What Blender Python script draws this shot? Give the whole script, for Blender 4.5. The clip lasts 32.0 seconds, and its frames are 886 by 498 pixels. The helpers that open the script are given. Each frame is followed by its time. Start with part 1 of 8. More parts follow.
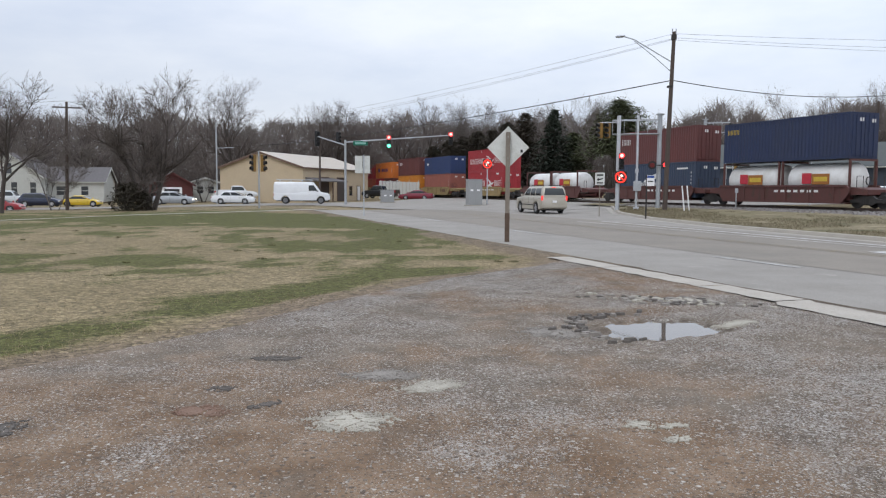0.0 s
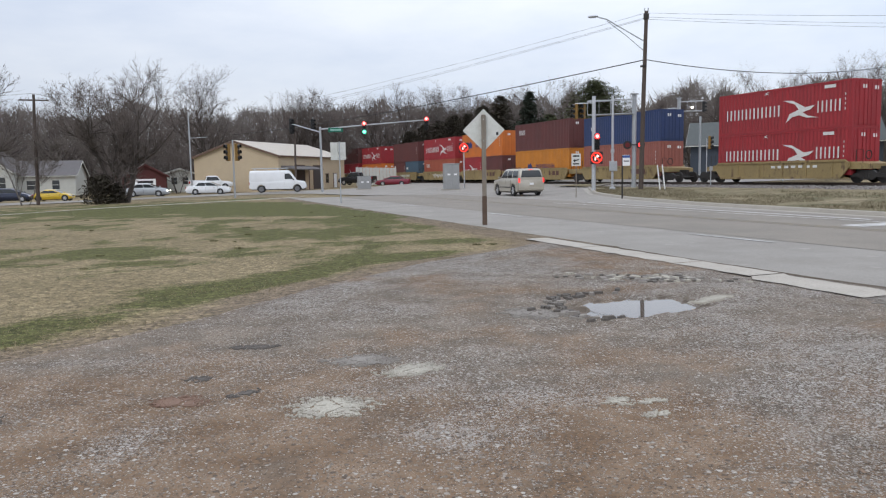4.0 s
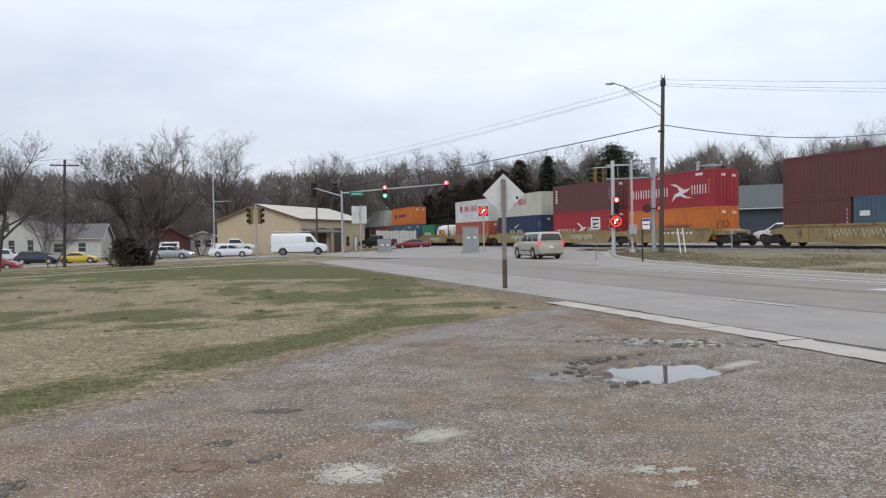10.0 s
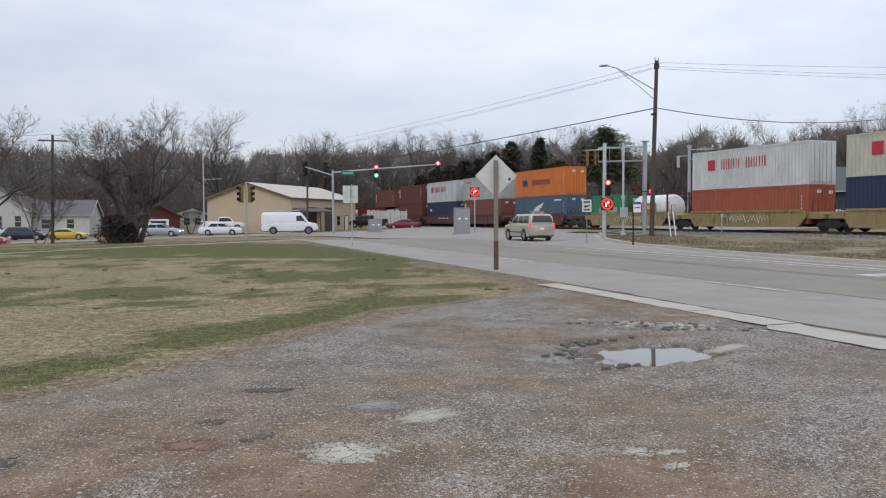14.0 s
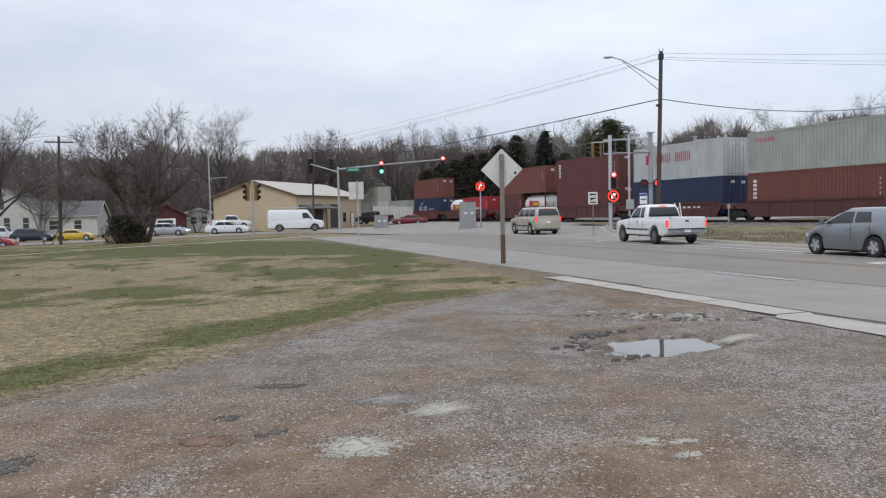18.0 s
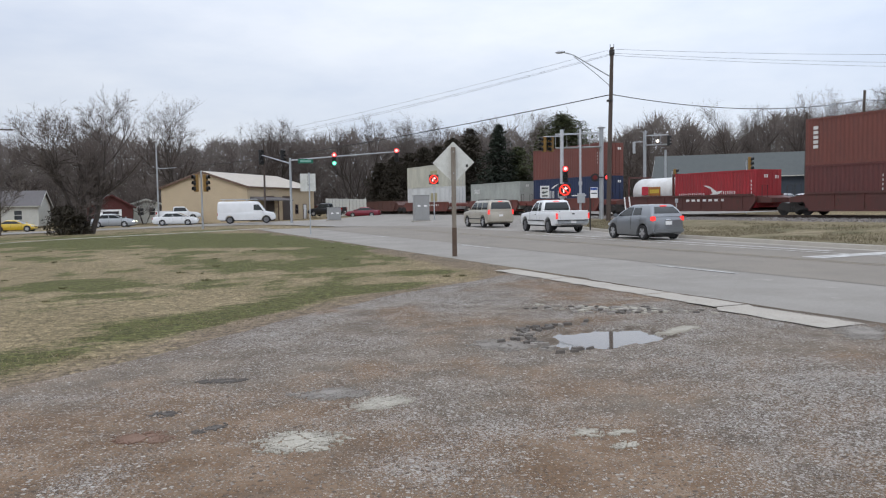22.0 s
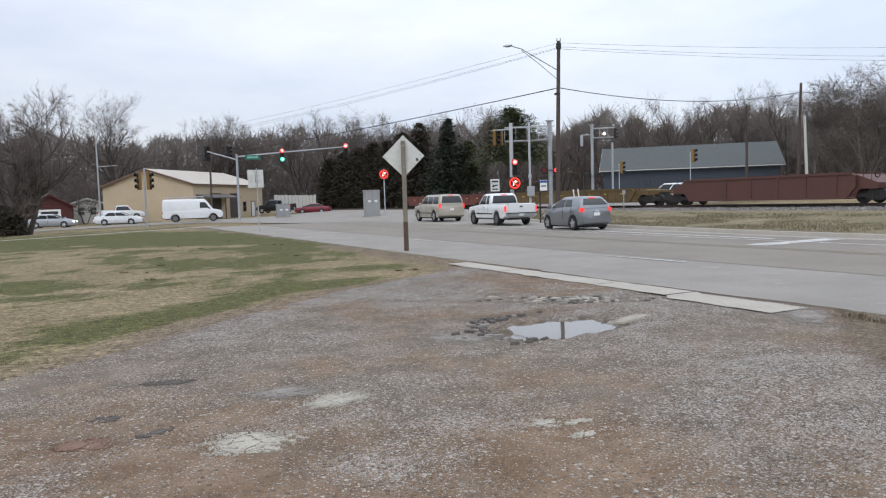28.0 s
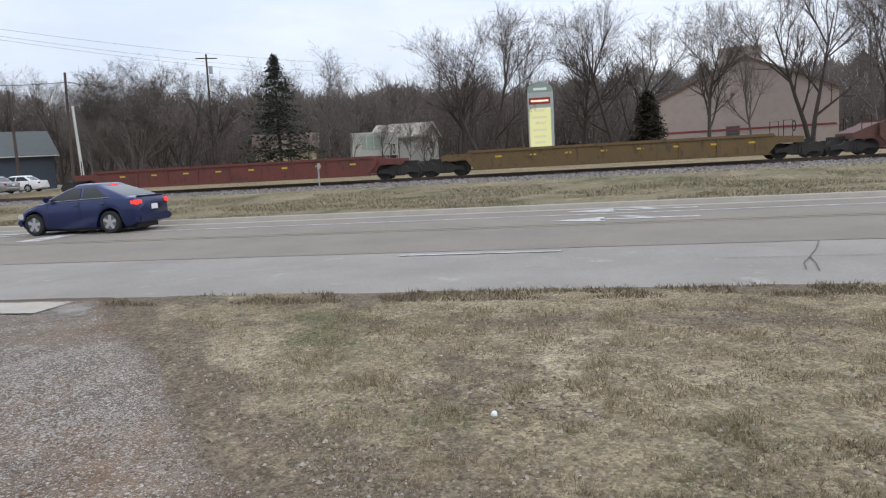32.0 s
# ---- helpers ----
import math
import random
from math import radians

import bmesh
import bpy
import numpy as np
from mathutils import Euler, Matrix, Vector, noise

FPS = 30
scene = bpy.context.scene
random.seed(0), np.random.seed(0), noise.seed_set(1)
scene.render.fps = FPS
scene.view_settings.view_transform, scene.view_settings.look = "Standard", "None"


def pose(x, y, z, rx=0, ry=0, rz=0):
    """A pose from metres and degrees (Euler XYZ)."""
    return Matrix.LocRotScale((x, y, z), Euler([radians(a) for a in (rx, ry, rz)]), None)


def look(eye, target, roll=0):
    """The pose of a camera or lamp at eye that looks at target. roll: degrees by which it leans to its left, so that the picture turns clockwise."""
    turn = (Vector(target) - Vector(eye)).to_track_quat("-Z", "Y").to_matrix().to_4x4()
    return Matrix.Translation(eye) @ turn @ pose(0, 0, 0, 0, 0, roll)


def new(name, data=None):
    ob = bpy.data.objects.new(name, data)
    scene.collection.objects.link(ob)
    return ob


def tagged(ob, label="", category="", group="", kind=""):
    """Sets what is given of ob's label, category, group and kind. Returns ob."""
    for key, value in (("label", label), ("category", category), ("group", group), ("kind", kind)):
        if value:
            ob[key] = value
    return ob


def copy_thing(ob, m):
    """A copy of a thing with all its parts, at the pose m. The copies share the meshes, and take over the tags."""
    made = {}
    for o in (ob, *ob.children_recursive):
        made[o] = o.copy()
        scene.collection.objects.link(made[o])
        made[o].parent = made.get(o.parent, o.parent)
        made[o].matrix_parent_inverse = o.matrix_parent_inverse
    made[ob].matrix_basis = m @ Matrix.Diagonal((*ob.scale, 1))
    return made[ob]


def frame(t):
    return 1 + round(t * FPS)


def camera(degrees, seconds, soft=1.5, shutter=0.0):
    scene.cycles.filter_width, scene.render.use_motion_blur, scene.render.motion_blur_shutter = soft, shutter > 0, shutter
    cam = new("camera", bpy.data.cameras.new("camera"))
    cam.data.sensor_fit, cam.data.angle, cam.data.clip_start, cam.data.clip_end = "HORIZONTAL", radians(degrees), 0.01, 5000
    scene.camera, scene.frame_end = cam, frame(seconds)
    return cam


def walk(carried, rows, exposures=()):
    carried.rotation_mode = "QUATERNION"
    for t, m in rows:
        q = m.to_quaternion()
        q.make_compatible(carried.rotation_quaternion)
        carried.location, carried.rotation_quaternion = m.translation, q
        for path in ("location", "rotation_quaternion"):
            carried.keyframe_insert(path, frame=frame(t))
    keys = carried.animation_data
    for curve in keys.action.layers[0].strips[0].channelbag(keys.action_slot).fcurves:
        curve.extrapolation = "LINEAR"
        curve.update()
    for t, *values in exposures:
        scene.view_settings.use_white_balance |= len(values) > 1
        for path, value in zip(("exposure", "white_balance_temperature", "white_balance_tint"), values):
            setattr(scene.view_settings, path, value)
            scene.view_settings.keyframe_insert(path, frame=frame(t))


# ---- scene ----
import collections

# ---- camera: held by hand on the lot, turned along the road at the end ----
cam = camera(62.19, 32.0, soft=1.2)
# seconds, place of the eye, yaw, pitch, roll
PATH = [
    (0, 0.011, 0.003, 1.607, -0.01, -4.60, -0.32), (0.5, 0.024, 0.004, 1.608, 0.31, -4.44, -0.59), (1, 0.029, 0.008, 1.603, 0.71, -4.62, -0.59),
    (1.5, 0.019, -0, 1.598, 1.08, -5.25, -0.89), (2, 0.008, -0.002, 1.598, 1.05, -5.46, 0.08), (2.5, 0.005, 0.005, 1.594, 0.70, -4.86, 0.27),
    (3, 0.01, 0.019, 1.587, -0.46, -4.97, 1.25), (3.5, 0.021, 0.029, 1.588, -1.38, -5.63, 1.53), (4, 0.029, 0.025, 1.586, -1.78, -5.78, 1.09),
    (4.5, 0.025, 0.021, 1.588, -2.22, -5.93, 0.70), (6.5, 0.028, 0.024, 1.587, -3.11, -5.80, 0.69), (7, 0.031, 0.017, 1.592, -2.87, -5.78, 0.72),
    (7.5, 0.028, 0.016, 1.594, -2.45, -4.99, 1.27), (8, 0.016, 0.015, 1.593, -1.81, -4.36, 1.20), (8.5, 0.011, 0.021, 1.586, -1.34, -4.29, 1.32),
    (9, 0.002, 0.027, 1.599, -0.89, -3.39, 1.63), (9.5, 0, 0.013, 1.604, -0.41, -2.01, 1.57), (10, 0, -0.015, 1.602, -0.27, -0.86, 1.04),
    (10.5, -0.004, -0.021, 1.601, -0.41, -0.47, 1.15), (11, -0.006, -0.015, 1.597, -0.57, -1.08, 1.35), (11.5, -0.006, -0.003, 1.594, -0.80, -1.74, 2.06),
    (12, -0.009, 0.013, 1.592, -0.92, -2.11, 1.32), (12.5, -0.017, 0.015, 1.592, -1.00, -2.52, 1.07), (13, -0.014, 0.007, 1.599, -0.97, -2.86, 0.91),
    (13.5, -0.022, 0.008, 1.603, -0.85, -2.64, 0.34), (15.5, -0.035, 0.002, 1.606, -1.48, -2.04, 0.75), (16, -0.036, 0.006, 1.603, -0.26, -2.30, 0.76),
    (16.5, -0.04, 0.012, 1.606, 0.07, -2.23, 0.19), (17, -0.048, 0.003, 1.6, -0.03, -2.45, 0.66), (17.5, -0.049, -0.011, 1.601, -0.17, -2.75, 0.55),
    (18, -0.055, -0.02, 1.599, -0.55, -2.76, 1.29), (18.5, -0.046, -0.015, 1.603, -0.82, -2.36, 1.44), (19, -0.029, -0.021, 1.604, -0.78, -2.13, 0.61),
    (19.5, -0.01, -0.013, 1.6, -0.66, -2.29, 0.32), (20, -0.004, -0.006, 1.599, -0.66, -2.51, 0.08), (20.5, 0.003, 0.001, 1.595, -1.82, -2.58, 0.87),
    (21, -0.017, -0.004, 1.599, -2.66, -2.80, 0.30), (21.5, -0.027, -0.003, 1.599, -3.54, -2.72, 1.12), (22, 0.03, 0.002, 1.597, -4.11, -3.39, 0.93),
    (22.5, 0.098, 0.016, 1.598, -4.14, -4.29, 2.39), (23, 0.113, 0.018, 1.597, -3.43, -5.77, 3.18), (23.5, 0.07, 0.021, 1.602, -0.47, -5.99, 1.63),
    (24, 0.06, 0.013, 1.607, 0.76, -5.72, 0.57), (24.5, 0.038, 0.011, 1.616, 2.06, -4.98, 0.91), (26.5, -0.016, 0.036, 1.59, 1.10, -3.86, 2.02),
    (27, -0.003, 0.068, 1.581, -2.16, -3.69, 1.97), (27.5, 0.014, 0.083, 1.571, -5.15, -3.35, 1.51), (28, 0.031, 0.105, 1.567, -7.95, -3.88, 1.75),
    (28.5, 0.044, 0.125, 1.577, -13.97, -4.70, 1.51), (29, 0.05, 0.152, 1.585, -18.20, -5.49, 2.00), (29.5, 0.08, 0.177, 1.586, -22.24, -6.08, 2.48),
    (30, 0.085, 0.168, 1.592, -26.95, -6.49, 1.52), (30.5, 0.072, 0.111, 1.59, -32.35, -7.13, 1.10), (31, 0.095, 0.033, 1.588, -40.80, -7.70, 1.46),
    (31.5, 0.239, 0.041, 1.566, -48.69, -7.13, 2.89), (32, 0.315, -0.068, 1.586, -60.04, -6.99, 3.14),
]
walk(cam, [(t, pose(ex, ey, ez, 90 + p, r, y)) for t, ex, ey, ez, y, p, r in PATH], exposures=[(0, 0.03), (8, 0.03), (9.5, 0.02), (10.2, 0.02), (11, -0.08), (12, -0.13), (13, -0.1), (16, -0.08), (20, -0.05), (24, 0.01), (27, 0.06), (28, 0.06), (30, 0.03), (32, 0.05)])

# ---- overcast sky and one soft sun ----
world = bpy.data.worlds.new("overcast")
scene.world = world
world.use_nodes = True
wn, wl = world.node_tree.nodes, world.node_tree.links
sky = wn.new("ShaderNodeTexSky")
sky.sky_type = "NISHITA"
sky.sun_disc = False
sky.sun_elevation = radians(32)
sky.sun_rotation = radians(200)
skymul = wn.new("ShaderNodeMix")
skymul.data_type = "RGBA"
skymul.blend_type = "MULTIPLY"
skymul.inputs[0].default_value = 1.0
skymul.inputs[7].default_value = (0.09, 0.09, 0.09, 1)
wl.new(sky.outputs[0], skymul.inputs[6])
wtc = wn.new("ShaderNodeTexCoord")
wmap = wn.new("ShaderNodeMapping")
wmap.inputs["Scale"].default_value = (1.0, 1.0, 3.2)
wl.new(wtc.outputs["Generated"], wmap.inputs[0])
wnoise = wn.new("ShaderNodeTexNoise")
wnoise.inputs["Scale"].default_value = 2.4
wnoise.inputs["Detail"].default_value = 6
wnoise.inputs["Roughness"].default_value = 0.55
wl.new(wmap.outputs[0], wnoise.inputs["Vector"])
wramp = wn.new("ShaderNodeValToRGB")
wramp.color_ramp.elements[0].position = 0.33
wramp.color_ramp.elements[0].color = (0.62, 0.69, 0.83, 1)
wramp.color_ramp.elements[1].position = 0.66
wramp.color_ramp.elements[1].color = (0.83, 0.87, 0.95, 1)
wl.new(wnoise.outputs[0], wramp.inputs[0])
wmix = wn.new("ShaderNodeMix")
wmix.data_type = "RGBA"
wmix.inputs[0].default_value = 0.88
wl.new(skymul.outputs[2], wmix.inputs[6])
wl.new(wramp.outputs[0], wmix.inputs[7])
# an overcast sky is brighter overhead than at the horizon
wsep = wn.new("ShaderNodeSeparateXYZ")
wl.new(wtc.outputs["Generated"], wsep.inputs[0])
wup = wn.new("ShaderNodeMapRange")
wup.inputs["From Min"].default_value, wup.inputs["From Max"].default_value = 0.0, 1.0
wup.inputs["To Min"].default_value, wup.inputs["To Max"].default_value = 0.92, 2.1
wl.new(wsep.outputs["Z"], wup.inputs[0])
# and a little brighter along the road, to the east
wside = wn.new("ShaderNodeMapRange")
wside.inputs["From Min"].default_value, wside.inputs["From Max"].default_value = -1.0, 1.0
wside.inputs["To Min"].default_value, wside.inputs["To Max"].default_value = 0.86, 1.14
wl.new(wsep.outputs["X"], wside.inputs[0])
wboth = wn.new("ShaderNodeMath")
wboth.operation = "MULTIPLY"
wl.new(wup.outputs[0], wboth.inputs[0])
wl.new(wside.outputs[0], wboth.inputs[1])
wgrad = wn.new("ShaderNodeVectorMath")
wgrad.operation = "SCALE"
wl.new(wmix.outputs[2], wgrad.inputs[0])
wl.new(wboth.outputs[0], wgrad.inputs["Scale"])
wl.new(wgrad.outputs[0], wn["Background"].inputs[0])
wn["Background"].inputs[1].default_value = 1.0
sun = new("sun", bpy.data.lights.new("sun", "SUN"))
sun.data.energy = 0.6
sun.data.angle = radians(25)
sun.data.color = (1.0, 0.96, 0.9)
sun.matrix_basis = look((0, 0, 50), (14, 26, 20))

# ---- plan: u runs along the highway towards the crossing, v across it, away from the lot ----
ROAD = radians(18.9)
TRACK = radians(21.5)
RAIL_Z = 0.6
TRACK_D = 41.8


def uv(u, v):
    return (-math.sin(ROAD) * u + math.cos(ROAD) * v, math.cos(ROAD) * u + math.sin(ROAD) * v)


def on_track(s, d=TRACK_D):
    return (math.cos(TRACK) * d - math.sin(TRACK) * s, math.sin(TRACK) * d + math.cos(TRACK) * s)


def smooth(x):
    x = min(1.0, max(0.0, x))
    return x * x * (3 - 2 * x)


def lerp(x, xs, ys):
    return float(np.interp(x, xs, ys))


def height(x, y):
    """The lie of the land."""
    d = x * math.cos(TRACK) + y * math.sin(TRACK)
    z = 0.42 * smooth((d - 26) / 12)
    z -= 0.55 * smooth((-x - 12) / 34) * smooth((y - 20) / 45)
    z += 0.5 * smooth((d - 52) / 40)
    return z


# ---- building helpers ----
class Shape:
    def __init__(self):
        self.v, self.f = [], []

    def add(self, verts, faces):
        n = len(self.v)
        self.v.extend(verts)
        self.f.extend([tuple(i + n for i in f) for f in faces])
        return self

    def box(self, cx, cy, cz, sx, sy, sz, m=None):
        vs = [Vector((cx + sx * a / 2, cy + sy * b / 2, cz + sz * c / 2)) for a in (-1, 1) for b in (-1, 1) for c in (-1, 1)]
        if m is not None:
            vs = [m @ p for p in vs]
        return self.add([tuple(p) for p in vs], [(0, 1, 3, 2), (4, 6, 7, 5), (0, 4, 5, 1), (2, 3, 7, 6), (0, 2, 6, 4), (1, 5, 7, 3)])

    def span(self, x0, x1, y0, y1, z0, z1, m=None):
        return self.box((x0 + x1) / 2, (y0 + y1) / 2, (z0 + z1) / 2, x1 - x0, y1 - y0, z1 - z0, m)

    def tube(self, pts, rad, n=8, caps=True):
        pts = [Vector(p) for p in pts]
        if not hasattr(rad, "__len__"):
            rad = [rad] * len(pts)
        vs, fs = [], []
        for i, p in enumerate(pts):
            d = (pts[min(i + 1, len(pts) - 1)] - pts[max(i - 1, 0)]).normalized()
            a = d.cross(Vector((0, 0, 1)) if abs(d.z) < 0.9 else Vector((1, 0, 0))).normalized()
            b = d.cross(a)
            vs += [tuple(p + (a * math.cos(k * math.tau / n) + b * math.sin(k * math.tau / n)) * rad[i]) for k in range(n)]
        for i in range(len(pts) - 1):
            for k in range(n):
                fs.append((i * n + k, i * n + (k + 1) % n, (i + 1) * n + (k + 1) % n, (i + 1) * n + k))
        if caps:
            fs += [tuple(range(n))[::-1], tuple(range(len(pts) * n - n, len(pts) * n))]
        return self.add(vs, fs)

    def disc(self, c, axis, r, thick, n=20, inner=0.0):
        """A round plate or ring, thick along its axis."""
        ax = Vector(axis).normalized()
        a = ax.cross(Vector((0, 0, 1)) if abs(ax.z) < 0.9 else Vector((1, 0, 0))).normalized()
        b = ax.cross(a)
        c = Vector(c)
        ring = lambda rr, h: [tuple(c + ax * h + (a * math.cos(k * math.tau / n) + b * math.sin(k * math.tau / n)) * rr) for k in range(n)]
        if inner <= 0:
            return self.add(ring(r, -thick / 2) + ring(r, thick / 2),
                            [tuple(range(n))[::-1], tuple(range(n, 2 * n))] + [(k, (k + 1) % n, n + (k + 1) % n, n + k) for k in range(n)])
        vs = ring(r, -thick / 2) + ring(r, thick / 2) + ring(inner, thick / 2) + ring(inner, -thick / 2)
        fs = [(j * n + k, j * n + (k + 1) % n, ((j + 1) % 4) * n + (k + 1) % n, ((j + 1) % 4) * n + k) for j in range(4) for k in range(n)]
        return self.add(vs, fs)

    def prism(self, poly, y0, y1, m=None):
        """A polygon in x, z, drawn out along y."""
        n = len(poly)
        vs = [Vector((x, y0, z)) for x, z in poly] + [Vector((x, y1, z)) for x, z in poly]
        if m is not None:
            vs = [m @ p for p in vs]
        return self.add([tuple(p) for p in vs], [tuple(range(n)), tuple(range(n, 2 * n))[::-1]] + [(k, n + k, n + (k + 1) % n, (k + 1) % n) for k in range(n)])

    def loft(self, rings, caps=True):
        n = len(rings[0])
        vs = [tuple(p) for r in rings for p in r]
        fs = [(i * n + k, i * n + (k + 1) % n, (i + 1) * n + (k + 1) % n, (i + 1) * n + k) for i in range(len(rings) - 1) for k in range(n)]
        if caps:
            fs += [tuple(range(n))[::-1], tuple(range(len(rings) * n - n, len(rings) * n))]
        return self.add(vs, fs)

    def panel(self, a, b, c, d, u0, u1, v0, v1, proud=0.006, thick=0.014):
        """A thin pane on the face a b c d (a to b across, a to d up), inset by fractions."""
        a, b, c, d = (Vector(p) for p in (a, b, c, d))
        at = lambda u, w: a.lerp(b, u).lerp(d.lerp(c, u), w)
        nrm = (b - a).cross(d - a).normalized()
        q = [at(u0, v0), at(u1, v0), at(u1, v1), at(u0, v1)]
        return self.add([tuple(p + nrm * proud) for p in q] + [tuple(p - nrm * (thick - proud)) for p in q],
                        [(0, 1, 2, 3), (7, 6, 5, 4), (0, 4, 5, 1), (1, 5, 6, 2), (2, 6, 7, 3), (3, 7, 4, 0)])


def part(name, shape, material, parent=None, label="", bevel=0.0, soft=False, at=None):
    """One mesh object under a thing or a part."""
    if isinstance(shape, Shape):
        me = bpy.data.meshes.new(name)
        me.from_pydata(shape.v, [], shape.f)
        bm = bmesh.new()
        bm.from_mesh(me)
        bmesh.ops.recalc_face_normals(bm, faces=bm.faces)
        if bevel:
            bmesh.ops.bevel(bm, geom=bm.edges[:], offset=bevel, segments=2 if soft else 1, affect="EDGES", clamp_overlap=True)
        bm.to_mesh(me)
        bm.free()
        if soft:
            for p in me.polygons:
                p.use_smooth = True
            me.set_sharp_from_angle(angle=radians(38))
        me.materials.append(material)
    else:
        me = shape
    ob = new(name, me)
    if parent is not None:
        ob.parent = parent
    if at is not None:
        ob.matrix_basis = at
    if label:
        tagged(ob, label)
    return ob


def thing(name, label, category, m=None, group="", kind=""):
    ob = new(name)
    ob.empty_display_size = 0.2
    if m is not None:
        ob.matrix_basis = m
    return tagged(ob, label, category, group, kind)


def structure(name, shape, material, label, category=""):
    return tagged(part(name, shape, material), label, category or name.replace("_", " "), kind="structure")


# ---- materials ----
def material(name, base, rough=0.7, metal=0.0, second=None, scale=6.0, fine=60.0, amount=0.5, bump=0.15, spec=0.5, third=None, third_at=0.62, stretch=(1, 1, 1), wob=0.0):
    """Base colour broken by a second (stains) and a third (chips, dirt), with grain and fine relief, in metres."""
    mt = bpy.data.materials.new(name)
    mt.use_nodes = True
    nt, ln = mt.node_tree.nodes, mt.node_tree.links
    b = nt["Principled BSDF"]
    b.inputs["Roughness"].default_value = rough
    b.inputs["Metallic"].default_value = metal
    b.inputs["Specular IOR Level"].default_value = spec
    second = second or tuple(c * 0.72 for c in base)
    tc = nt.new("ShaderNodeTexCoord")
    mp = nt.new("ShaderNodeMapping")
    mp.inputs["Scale"].default_value = stretch
    info = nt.new("ShaderNodeObjectInfo")
    off = nt.new("ShaderNodeMath")
    off.operation = "MULTIPLY"
    off.inputs[1].default_value = 37.0
    ln.new(info.outputs["Random"], off.inputs[0])
    ln.new(off.outputs[0], mp.inputs["Location"])
    ln.new(tc.outputs["Object"], mp.inputs[0])
    n1 = nt.new("ShaderNodeTexNoise")
    n1.inputs["Scale"].default_value = scale
    n1.inputs["Detail"].default_value = 5
    n1.inputs["Roughness"].default_value = 0.65
    n2 = nt.new("ShaderNodeTexNoise")
    n2.inputs["Scale"].default_value = fine
    n2.inputs["Detail"].default_value = 3
    for n in (n1, n2):
        ln.new(mp.outputs[0], n.inputs["Vector"])
    r1 = nt.new("ShaderNodeValToRGB")
    r1.color_ramp.elements[0].position, r1.color_ramp.elements[1].position = 0.38, 0.64
    ln.new(n1.outputs[0], r1.inputs[0])
    k = nt.new("ShaderNodeMath")
    k.operation = "MULTIPLY"
    k.inputs[1].default_value = amount
    ln.new(r1.outputs[0], k.inputs[0])
    m1 = nt.new("ShaderNodeMix")
    m1.data_type = "RGBA"
    m1.inputs[6].default_value, m1.inputs[7].default_value = (*base, 1), (*second, 1)
    ln.new(k.outputs[0], m1.inputs[0])
    out = m1.outputs[2]
    if third:
        r3 = nt.new("ShaderNodeValToRGB")
        r3.color_ramp.elements[0].position, r3.color_ramp.elements[1].position = third_at, third_at + 0.08
        n3 = nt.new("ShaderNodeTexNoise")
        n3.inputs["Scale"].default_value = scale * 2.7
        n3.inputs["Detail"].default_value = 8
        n3.inputs["Roughness"].default_value = 0.7
        ln.new(mp.outputs[0], n3.inputs["Vector"])
        ln.new(n3.outputs[0], r3.inputs[0])
        m3 = nt.new("ShaderNodeMix")
        m3.data_type = "RGBA"
        m3.inputs[7].default_value = (*third, 1)
        ln.new(r3.outputs[0], m3.inputs[0])
        ln.new(out, m3.inputs[6])
        out = m3.outputs[2]
    m2 = nt.new("ShaderNodeMix")
    m2.data_type = "RGBA"
    m2.blend_type = "OVERLAY"
    m2.inputs[0].default_value = 0.35
    ln.new(out, m2.inputs[6])
    ln.new(n2.outputs[0], m2.inputs[7])
    ln.new(m2.outputs[2], b.inputs["Base Color"])
    if bump:
        bp = nt.new("ShaderNodeBump")
        bp.inputs["Strength"].default_value = bump
        bp.inputs["Distance"].default_value = 0.02
        ln.new(n2.outputs[0], bp.inputs["Height"])
        ln.new(bp.outputs[0], b.inputs["Normal"])
    return mt


def glow(name, colour, strength):
    mt = bpy.data.materials.new(name)
    mt.use_nodes = True
    b = mt.node_tree.nodes["Principled BSDF"]
    b.inputs["Base Color"].default_value = (*(c * 0.3 for c in colour), 1)
    b.inputs["Emission Color"].default_value = (*colour, 1)
    b.inputs["Emission Strength"].default_value = strength
    return mt


def paint(name, base, rough=0.32, metal=0.0, coat=0.6):
    mt = material(name, base, rough, metal, second=tuple(c * 0.86 for c in base), scale=1.6, fine=200, amount=0.5, bump=0.0)
    b = mt.node_tree.nodes["Principled BSDF"]
    b.inputs["Coat Weight"].default_value = coat
    b.inputs["Coat Roughness"].default_value = 0.12
    return mt


M = {}
M["wood"] = material("weathered_wood", (0.24, 0.208, 0.17), 0.85, second=(0.1, 0.075, 0.06), scale=3, fine=40, bump=0.4, stretch=(1, 1, 0.12))
M["pole_wood"] = material("pole_wood", (0.085, 0.065, 0.055), 0.9, second=(0.05, 0.038, 0.032), scale=3, fine=40, bump=0.4, stretch=(1, 1, 0.1))
M["galvanised"] = material("galvanised_steel", (0.42, 0.44, 0.46), 0.5, 0.55, second=(0.34, 0.36, 0.38), scale=8, fine=90, bump=0.05)
M["aluminium"] = material("dull_aluminium", (0.55, 0.57, 0.6), 0.5, 0.5, scale=8, fine=90, bump=0.04)
M["sign_back"] = material("bare_sign_back", (0.62, 0.63, 0.6), 0.55, 0.15, second=(0.5, 0.5, 0.46), scale=4, fine=60, amount=0.7, bump=0.03)
M["sign_white"] = material("white_sheeting", (0.8, 0.8, 0.8), 0.4, bump=0.0, amount=0.2)
